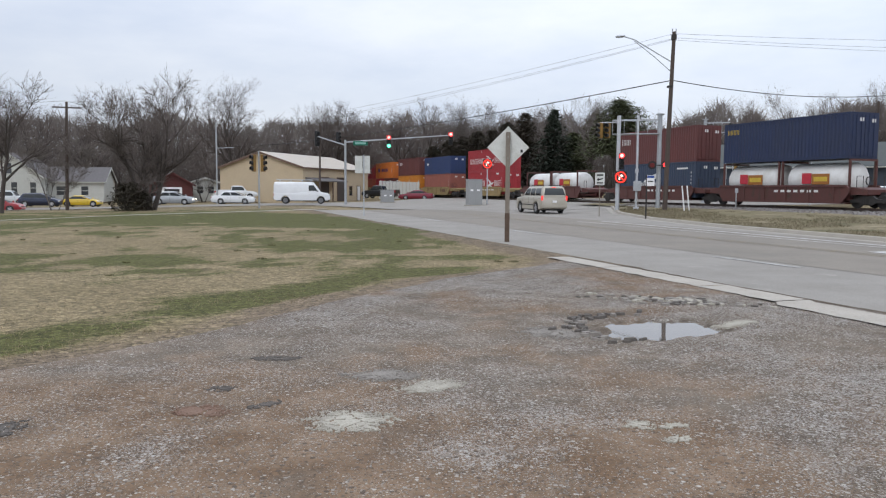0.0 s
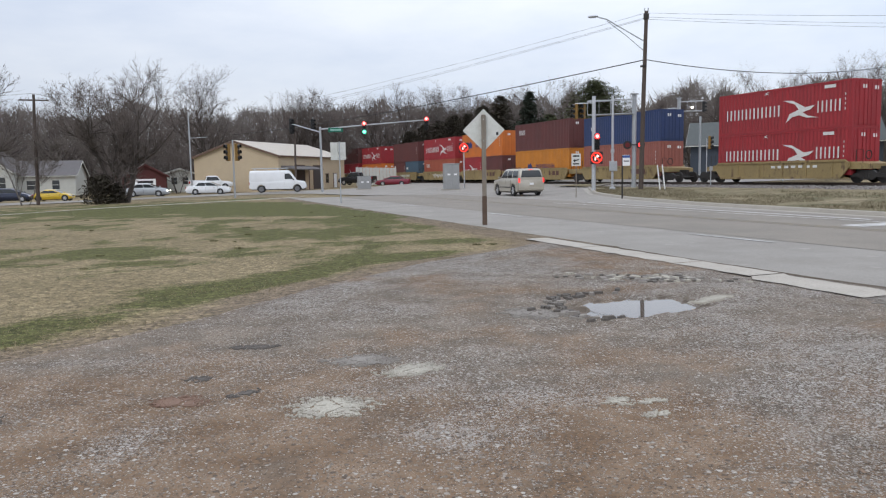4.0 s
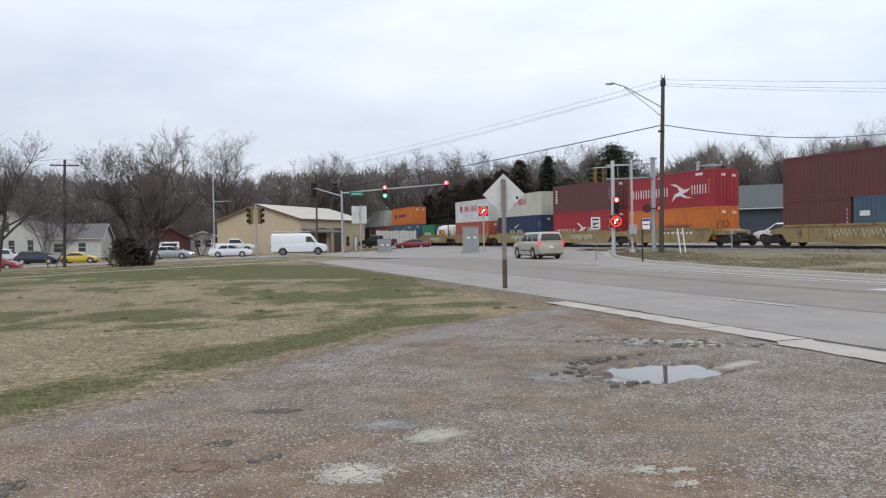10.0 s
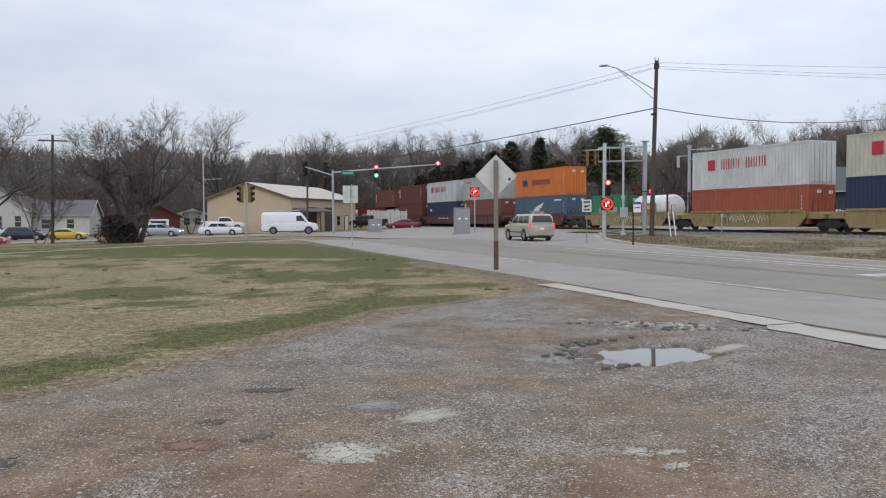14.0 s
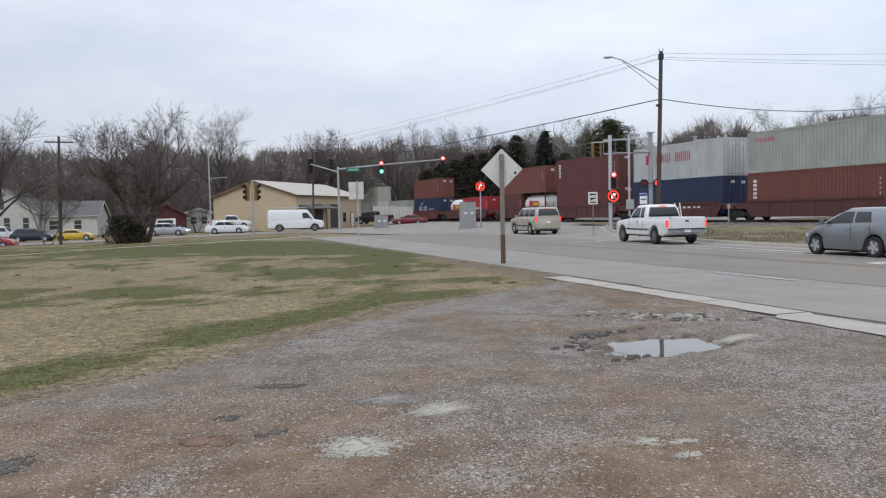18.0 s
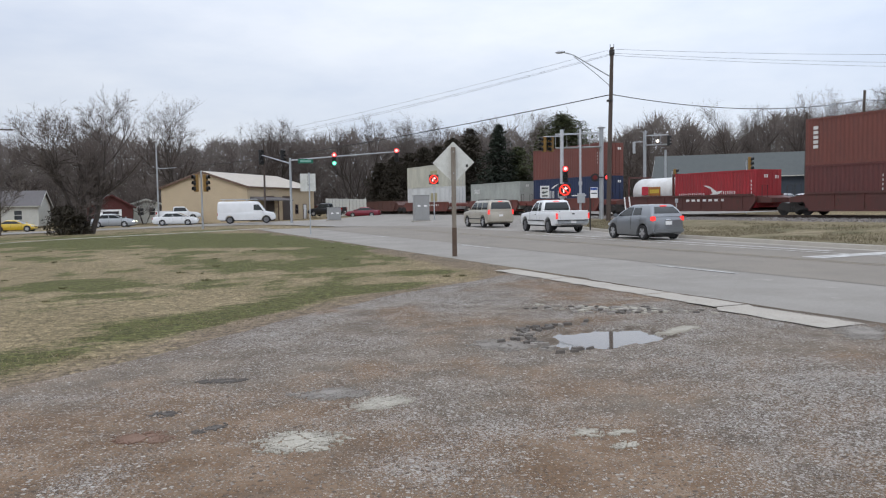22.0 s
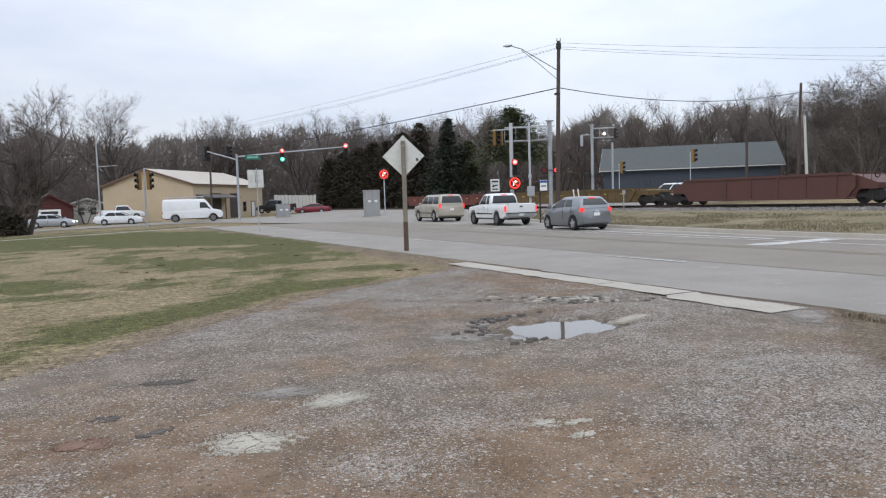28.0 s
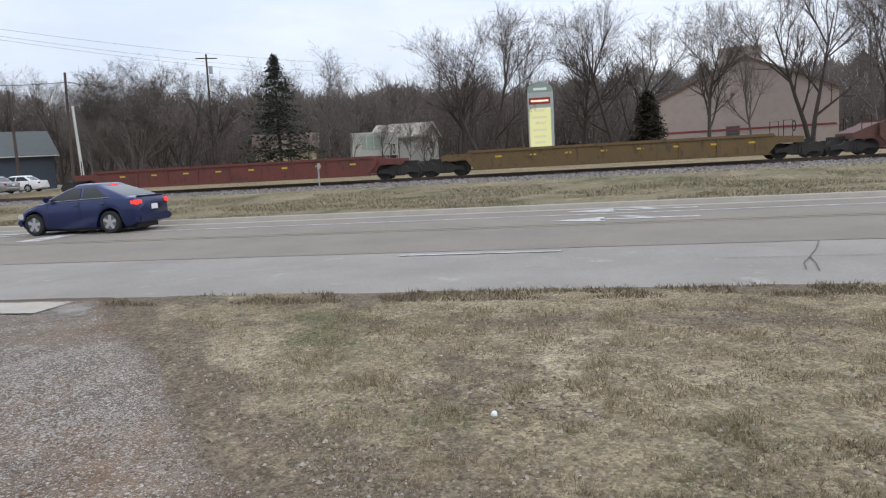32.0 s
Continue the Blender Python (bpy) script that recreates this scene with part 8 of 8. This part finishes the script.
def blades(n, spot, tall, width, seed):
    rnd = random.Random(seed)
    v, f = [], []
    for _ in range(n):
        p = spot(rnd)
        if p is None:
            continue
        x, y, k = p
        z = height(x, y) - 0.01
        a = rnd.uniform(0, math.tau)
        h = tall * k * rnd.uniform(0.5, 1.3)
        w = width * rnd.uniform(0.7, 1.4)
        lx, ly = rnd.gauss(0, 0.6) * h, rnd.gauss(0, 0.6) * h
        i = len(v)
        v += [(x - math.cos(a) * w, y - math.sin(a) * w, z), (x + math.cos(a) * w, y + math.sin(a) * w, z), (x + lx, y + ly, z + 0.012 + h)]
        f.append((i, i + 1, i + 2))
    return v, f


def near_right(rnd):
    az_, r = rnd.uniform(38, 102), 2.2 + 8.5 * rnd.random() ** 1.3
    x, y = polar(az_, r)
    u, w, lot = in_lot(x, y)
    d = patchy(x, y, 0.9, 3)
    d2 = patchy(x, y, 2.8, 8) + 0.5 * patchy(x, y, 9.0, 18)
    edge = w - lot_right(u)
    if lot or w > 8.3 or edge < 0 or (edge < 1.0 and rnd.random() > 0.12 + 0.8 * edge) or d < -0.28 + 0.25 * (w < 3.4) or d2 < -0.12 + 0.2 * rnd.random() - 0.25 * d:
        return None
    return x, y, 0.6 + 0.5 * max(0, d + 0.2) + 1.5 * max(0, d2)


def edge_spot(rnd):
    """Rough brown grass along the road's muddy edge."""
    u = rnd.uniform(-14, 5.8)
    w = 8.15 + 0.65 * rnd.random()
    x, y = uv(u, w)
    if patchy(x, y, 1.3, 23) < -0.05:
        return None
    return x, y, 0.7 + 0.8 * rnd.random()


def near_left(rnd):
    az_, r = rnd.uniform(-36, 12), 6.5 + 22 * rnd.random() ** 1.6
    x, y = polar(az_, r)
    u, w, lot = in_lot(x, y)
    if lot or w > 8.4 or patchy(x, y, 0.5, 9) < -0.35:
        return None
    edge = lot_left(min(u, 15.4)) - w
    tuft = 1.6 if 0.2 < edge < 1.9 and patchy(x, y, 1.1, 71) > 0.12 else 0.0
    return x, y, 0.8 + 0.5 * rnd.random() + tuft * rnd.random()


STRAWS = [(0.36, 0.29, 0.19), (0.22, 0.175, 0.105), (0.3, 0.245, 0.16), (0.14, 0.125, 0.065), (0.42, 0.35, 0.245), (0.15, 0.12, 0.075)]
stuff("dry_grass", *blades(150000, near_right, 0.045, 0.0045, 1), island_material("dry_grass_blades", STRAWS), "short dry winter grass beside the lot", "grass")
stuff("edge_grass", *blades(26000, edge_spot, 0.05, 0.006, 12), island_material("edge_blades", [(0.15, 0.115, 0.075), (0.21, 0.165, 0.11), (0.1, 0.08, 0.052), (0.13, 0.115, 0.06)]), "rough brown grass along the road edge", "grass")
stuff("lawn_grass", *blades(52000, near_left, 0.022, 0.005, 2), island_material("lawn_blades", [(0.31, 0.245, 0.155), (0.22, 0.172, 0.1), (0.12, 0.115, 0.05), (0.36, 0.29, 0.19), (0.155, 0.126, 0.07)]), "short straw and green lawn grass", "grass")


def band_blades(rnd):
    """Green bands and clumps in the lawn."""
    x = rnd.uniform(-17, 0)
    y = rnd.uniform(8, 46)
    u, w, lot = in_lot(x, y)
    if lot or w > 8.2:
        return None
    near = lot_left(min(u, 15.4)) - w
    g1 = smooth(1 - abs((y - 34 + 0.35 * x) / 9))
    g2 = smooth(1 - abs(near - 1.9) / 0.9) if 7 < u < 12.5 else 0
    if rnd.random() > max(g1 * 0.9, g2 * 0.8) * (0.45 + patchy(x, y, 0.45, 21) * 1.3):
        return None
    return x, y, 1.0 + 1.5 * g2 * max(0.0, 0.4 + patchy(x, y, 1.4, 22))


stuff("green_grass", *blades(60000, band_blades, 0.028, 0.006, 4), island_material("green_blades", [(0.1, 0.11, 0.045), (0.14, 0.145, 0.06), (0.19, 0.17, 0.09), (0.085, 0.095, 0.04)]), "greener bands of grass in the lawn", "grass")


def weeds(n, seed):
    """Small dark weed clumps standing over the short lawn."""
    rnd = random.Random(seed)
    v, f = [], []
    while len(f) < n * 34:
        x, y = rnd.uniform(-14, 3), rnd.uniform(11, 34)
        u, w, lot = in_lot(x, y)
        if lot or w > 7.8 or patchy(x, y, 0.3, 41) < 0.0:
            continue
        size = rnd.uniform(0.04, 0.1)
        for _ in range(34):
            a, r = rnd.uniform(0, math.tau), size * rnd.random()
            px, py = x + math.cos(a) * r * 1.5, y + math.sin(a) * r
            z = height(px, py)
            h = size * rnd.uniform(0.35, 0.9)
            i = len(v)
            v += [(px - 0.008, py, z), (px + 0.008, py, z), (px + math.cos(a) * h * 0.5, py + math.sin(a) * h * 0.5, z + h)]
            f.append((i, i + 1, i + 2))
    return v, f


stuff("lawn_weeds", *weeds(26, 61), island_material("weed_blades", [(0.085, 0.09, 0.04), (0.11, 0.105, 0.05), (0.14, 0.115, 0.065)]), "small dark weed clumps in the lawn", "weeds")


def verge_spot(rnd):
    u = rnd.uniform(-25, 50)
    k = far_kerb(u) + 0.3
    v = rnd.uniform(k, 31.5)
    x, y = uv(u, v)
    if patchy(x, y, 0.25, 31) < -0.1:
        return None
    return x, y, 1.0 + rnd.random()


v, f = blades(60000, verge_spot, 0.06, 0.012, 6)
v = [(x, y, z + 0.1) for x, y, z in v]
stuff("verge_grass", v, f, island_material("verge_blades", [(0.2, 0.165, 0.11), (0.155, 0.135, 0.085), (0.24, 0.2, 0.14), (0.14, 0.13, 0.07)]), "rough brown and green verge grass", "grass")


def stones(n, spot, lo, hi, seed):
    rnd = random.Random(seed)
    v, f = [], []
    for _ in range(n):
        p = spot(rnd)
        if p is None:
            continue
        x, y, z = p
        s = lo + (hi - lo) * rnd.random() ** 3
        a = rnd.uniform(0, math.tau)
        c, d = math.cos(a) * s, math.sin(a) * s
        e = rnd.uniform(0.6, 1.0)
        i = len(v)
        v += [(x + c, y + d, z), (x - d * e, y + c * e, z + s * 0.1), (x - c, y - d, z), (x + d * e, y - c * e, z), (x + c * 0.2, y + d * 0.1, z + s * rnd.uniform(0.5, 0.9))]
        f += [(i, i + 1, i + 4), (i + 1, i + 2, i + 4), (i + 2, i + 3, i + 4), (i + 3, i, i + 4)]
    return v, f


def lot_stone(rnd):
    az_, r = rnd.uniform(-36, 75), 2.6 + 8.0 * rnd.random() ** 1.4
    x, y = polar(az_, r)
    u, w, lot = in_lot(x, y)
    if not lot or puddle_dip(x, y) > 0.3:
        return None
    if lot_tone(x, y)[0] ** 2 < rnd.random():
        return None
    return x, y, lot_z(x, y) - 0.002


STONE = [(0.34, 0.315, 0.29), (0.19, 0.15, 0.12), (0.25, 0.18, 0.13), (0.42, 0.385, 0.34), (0.14, 0.115, 0.095), (0.28, 0.245, 0.21), (0.2, 0.165, 0.135)]
def rim_stone(rnd):
    """Stones that strayed from the lot into its muddy rim."""
    az_, r = rnd.uniform(36, 100), 2.2 + 5.0 * rnd.random()
    x, y = polar(az_, r)
    u, w, lot = in_lot(x, y)
    d = w - lot_right(min(u, 6.4))
    if lot or d < 0 or w > 8 or rnd.random() < d / 2.2 + patchy(x, y, 0.8, 44):
        return None
    return x, y, height(x, y) + 0.01


stuff("strayed_stones", *stones(34000, rim_stone, 0.005, 0.018, 5), island_material("strayed_chips", STONE), "gravel chips strewn along the muddy rim", "gravel")
stuff("gravel_stones", *stones(110000, lot_stone, 0.005, 0.016, 1), island_material("gravel_chips", STONE), "loose grey, brown and white gravel chips", "gravel")


def ballast_stone(rnd):
    s, d = rnd.uniform(-22, 55), rnd.uniform(-10.0, -0.9)
    x, y = on_track(s, TRACK_D + d)
    return x, y, lerp(d, (-10.5, -8.6, -5.5, -2.2, 0), (0.02, 0.2, 0.32, 0.4, 0.41)) + 0.01


stuff("ballast_stones", *stones(30000, ballast_stone, 0.05, 0.13, 2), island_material("ballast_chips", [(0.22, 0.205, 0.198), (0.12, 0.11, 0.106), (0.3, 0.28, 0.265), (0.17, 0.15, 0.14), (0.09, 0.082, 0.078)]), "loose grey ballast stones", "ballast")


def leaf_spot(rnd):
    az_, r = rnd.uniform(40, 100), 2.4 + 5.5 * rnd.random()
    x, y = polar(az_, r)
    u, w, lot = in_lot(x, y)
    return None if w > 8.3 else (x, y, height(x, y) + 0.012)


stuff("fallen_leaves", *stones(9000, leaf_spot, 0.006, 0.026, 9), island_material("dead_leaves", [(0.17, 0.125, 0.085), (0.26, 0.2, 0.145), (0.1, 0.075, 0.055), (0.42, 0.37, 0.31)]), "dead leaves and bits in the dry grass", "leaves")

# ---- puddle, patches and rubble on the lot ----
M["water"] = material("muddy_water", (0.12, 0.1, 0.085), 0.03, bump=0.0, spec=1.0, amount=0.3)
pd = [(1.35 * math.cos(a * math.tau / 40), 1.0 * math.sin(a * math.tau / 40)) for a in range(40)]
pdl = Shape().add([(2.52 + 0.93 * a - 0.36 * b, 8.42 + 0.36 * a + 0.93 * b, -0.008) for a, b in pd], [tuple(range(40))])
structure("puddle", pdl, M["water"], "still muddy puddle in a pothole of the lot", "puddle")
M["patch"] = material("pale_concrete_patch", (0.42, 0.39, 0.325), 0.95, second=(0.3, 0.275, 0.23), scale=5, fine=60, amount=0.7, bump=0.4)
M["patch_grey"] = material("grey_patch", (0.27, 0.245, 0.215), 0.95, second=(0.19, 0.17, 0.15), scale=5, fine=60, amount=0.7, bump=0.4)
M["patch_dark"] = material("dark_asphalt_bits", (0.12, 0.105, 0.092), 0.95, second=(0.08, 0.07, 0.062), scale=5, fine=60, bump=0.5)
M["brick_dust"] = material("red_brick_dust", (0.19, 0.112, 0.078), 0.95, second=(0.22, 0.15, 0.11), scale=6, fine=60, bump=0.4)


def patch(label, x, y, w, d, turn, mat, seed, bits=5, lift=0.0, cat="concrete patch"):
    """A broken flat patch, flush with the lot: cracked pieces, and crumbs along the frayed rim."""
    rnd = random.Random(seed)
    t = thing("broken_patch", label, cat)
    ca, sa = math.cos(math.radians(turn)), math.sin(math.radians(turn))
    seeds = [(rnd.uniform(-0.42, 0.42) * w, rnd.uniform(-0.42, 0.42) * d) for _ in range(bits)]
    cells = collections.defaultdict(Shape)
    step = 0.016
    for i in range(int(-0.75 * w / step), int(0.75 * w / step) + 1):
        for j in range(int(-0.75 * d / step), int(0.75 * d / step) + 1):
            a, b = i * step, j * step
            r = math.hypot(a / w * 2, b / d * 2) + 0.5 * noise.noise((a * 5 + seed, b * 5, seed)) + 0.35 * noise.noise((a * 16 + seed, b * 16, seed))
            near = sorted(math.hypot(a - p, (b - q) * 1.3) + 0.03 * noise.noise((a * 14, b * 14, k)) for k, (p, q) in enumerate(seeds))
            if r > 0.92 + 0.35 * rnd.random():
                continue
            crack = near[1] - near[0] < 0.012 if len(near) > 1 else False
            if crack or rnd.random() < 0.025 + 0.35 * max(0.0, r - 0.6):
                continue
            ids = min(range(bits), key=lambda k: math.hypot(a - seeds[k][0], (b - seeds[k][1]) * 1.3) + 0.03 * noise.noise((a * 14, b * 14, k)))
            q = []
            g = 0.5 * step * (1.02 if r < 0.7 else rnd.uniform(0.6, 1.0))
            up = 0.006 + (0.003 * rnd.random() if r > 0.7 else 0.0015 * noise.noise((a * 30, b * 30, 1)))
            for ex, ey in ((-g, -g), (g, -g), (g, g), (-g, g)):
                jx, jy = (rnd.uniform(-0.005, 0.005), rnd.uniform(-0.005, 0.005)) if r > 0.35 else (0, 0)
                X, Y = x + (a + ex + jx) * ca - (b + ey + jy) * sa, y + (a + ex + jx) * sa + (b + ey + jy) * ca
                q.append((X, Y, lot_z(X, Y) + up))
            low = [(X, Y, Z - 0.02) for X, Y, Z in q]
            cells[ids].add(q + low, [(0, 1, 2, 3)] + [(k, 4 + k, 4 + (k + 1) % 4, (k + 1) % 4) for k in range(4)])
    whole = Shape()
    for k in sorted(cells):
        whole.add(cells[k].v, cells[k].f)
    tagged(part("crust", whole, mat, t), kind="stuff")
    return t


patch("pale broken concrete patch in the gravel", -0.62, 4.92, 0.5, 0.42, 10, M["patch"], 1, 9, 0.03)
patch("pale concrete patch in the gravel", -0.06, 5.88, 0.48, 0.34, 25, M["patch"], 2, 5, 0.03)
patch("faint grey concrete patch in the gravel", -0.52, 6.2, 0.55, 0.36, 0, M["patch_grey"], 3, 5, 0.028)
for k, (x, y, w, d) in enumerate(((1.33, 4.85, 0.2, 0.16), (1.55, 4.85, 0.24, 0.1), (1.52, 4.6, 0.2, 0.1), (3.55, 8.75, 0.7, 0.22), (1.25, 8.1, 0.5, 0.6), (5.6, 8.3, 1.0, 0.5))):
    patch("small pale patch of worn concrete", x, y, w, d, 12 * k, M["patch"] if k < 4 else M["patch_grey"], 10 + k, 3, 0.03)
patch("reddish brick dust in the gravel", -1.72, 5.15, 0.34, 0.22, 0, M["brick_dust"], 20, 3, 0.026, "brick dust")
for k, (x, y, w, d) in enumerate(((-1.55, 6.75, 0.42, 0.14), (-1.75, 5.75, 0.2, 0.16), (-1.3, 5.3, 0.28, 0.12), (-2.9, 4.65, 0.4, 0.25))):
    patch("dark scrap of old asphalt in the gravel", x, y, w, d, 20 * k, M["patch_dark"], 30 + k, 4, 0.028, "asphalt scrap")
rr_ = random.Random(5)
for k in range(170):
    a, b = rr_.gauss(0, 0.5), rr_.gauss(0, 0.2)
    x, y = 3.38 + 0.93 * a, 10.55 - 0.35 * a + b
    s = rr_.uniform(0.025, 0.075)
    rb = thing("rubble_piece", "broken chunk of old pale asphalt by the puddle", "rubble", pose(x, y, 0.01, 0, 0, rr_.uniform(0, 360)), "rubble by the puddle")
    pts = [(s * (1 + 0.3 * rr_.random()) * math.cos(j * math.tau / 6), s * 0.8 * math.sin(j * math.tau / 6)) for j in range(6)]
    part("chunk", Shape().loft([[(p, q, -0.02) for p, q in pts], [(p * 0.8, q * 0.8, s * 0.3 + 0.012) for p, q in pts]]), (M["patch"], M["patch_grey"], M["patch_dark"], M["patch_grey"])[k % 4], rb)
# dark broken rim round the pothole
for k in range(90):
    a = radians(rr_.uniform(70, 235))
    d = 1.0 + abs(rr_.gauss(0, 0.17))
    p, q = 0.92 * d * math.cos(a), 0.68 * d * math.sin(a)
    x, y = 2.52 + 0.93 * p - 0.36 * q, 8.55 + 0.36 * p + 0.93 * q
    s = rr_.uniform(0.02, 0.06)
    rb = thing("rubble_piece", "dark broken edge of asphalt round the puddle", "rubble", pose(x, y, lot_z(x, y) + 0.004, 0, 0, rr_.uniform(0, 360)), "rubble round the puddle")
    pts = [(s * (1.2 + 0.5 * rr_.random()) * math.cos(j * math.tau / 6), s * 0.7 * math.sin(j * math.tau / 6)) for j in range(6)]
    part("chunk", Shape().loft([[(p, q, -0.02) for p, q in pts], [(p * 0.8, q * 0.8, s * 0.35 + 0.01) for p, q in pts]]), (M["patch_dark"], M["patch_dark"], M["patch_grey"])[k % 3], rb)
lt = thing("crumpled_paper", "crumpled white paper litter in the grass", "litter", pose(4.15, 1.88, 0.02) @ Matrix.Scale(0.62, 4))
part("ball", Shape().loft([[(0.036 * k * (1 + 0.25 * math.sin(5 * a)) * math.cos(a), 0.033 * k * math.sin(a) * (1 + 0.2 * math.cos(3 * a)), z) for a in [j * math.tau / 10 for j in range(10)]] for k, z in ((0.5, 0), (1, 0.018), (0.9, 0.042), (0.4, 0.058))]), M["sign_white"], lt)


# ---- what moves ----
def motions():
    travel = [(0.0, 0.0), (16.0, 202.4), (31.0, 392.2), (32.0, 405.8)]
    turn = 90 + math.degrees(TRACK)
    for ob, q, z in ROLLING:
        walk(ob, [(t, pose(*on_track(q - d), z, 0, 0, turn)) for t, d in travel])

    def drive(ob, wheels, rows, lane, offset):
        """rows: seconds and place along the highway; the wheels turn with the way gone."""
        path = []
        for t, u in rows:
            x, y = uv(u, lane(u))
            bend = math.degrees(math.atan2(lane(u + 1) - lane(u - 1), 2))
            path.append((t, pose(x, y, height(x, y) + 0.005, 0, 0, ALONG - bend + offset)))
        walk(ob, path)
        ts, us = [r[0] for r in rows], [r[1] for r in rows]
        fine = [k / 30 for k in range(0, 961) if ts[1] - 0.01 <= k / 30 <= ts[-2] + 0.01] if len(ts) > 3 else ts
        for w, x, y, r in wheels:
            angle, last, spins = 0.0, float(np.interp(fine[0], ts, us)), []
            for t in fine:
                now = float(np.interp(t, ts, us))
                angle += min(80.0, math.degrees((now - last) / r))
                last = now
                spins.append((t, pose(x, y, r, 0, angle, 0)))
            walk(w, [(0.0, pose(x, y, r))] * (fine[0] > 0) + spins + [(32.0, spins[-1][1])] * (fine[-1] < 32))

    queue = lambda u: lerp(u, (-300, 15, 28, 36.7, 45.5, 60), (19.6, 19.9, 20.9, 22.3, 23.1, 24.5))
    drive(pickup, pickup_wheels, [(0.0, -120.0), (13.5, 4.0), (14.5, 12.5), (15.5, 18.0), (16.0, 20.6), (16.5, 23.4), (17.0, 25.6), (18.0, 29.5), (19.0, 32.2), (20.0, 34.2), (21.0, 35.5), (22.5, 36.5), (24.0, 36.7), (32.0, 36.7)], queue, 0)
    drive(hatch, hatch_wheels, [(0.0, -130.0), (15.5, 4.0), (16.5, 10.5), (17.5, 15.2), (18.0, 17.3), (18.5, 19.3), (19.0, 20.9), (20.0, 23.5), (21.0, 25.2), (22.0, 26.3), (23.0, 27.1), (24.0, 27.7), (32.0, 27.7)], queue, 0)
    drive(sedan, sedan_wheels, [(0.0, -170.0), (29.0, -0.8), (29.5, 2.2), (30.1, 5.3), (30.4, 6.8), (30.7, 8.3), (31.0, 9.9), (31.4, 11.8), (31.7, 13.15), (32.0, 14.3)], lambda u: 19.7, 0)


motions()
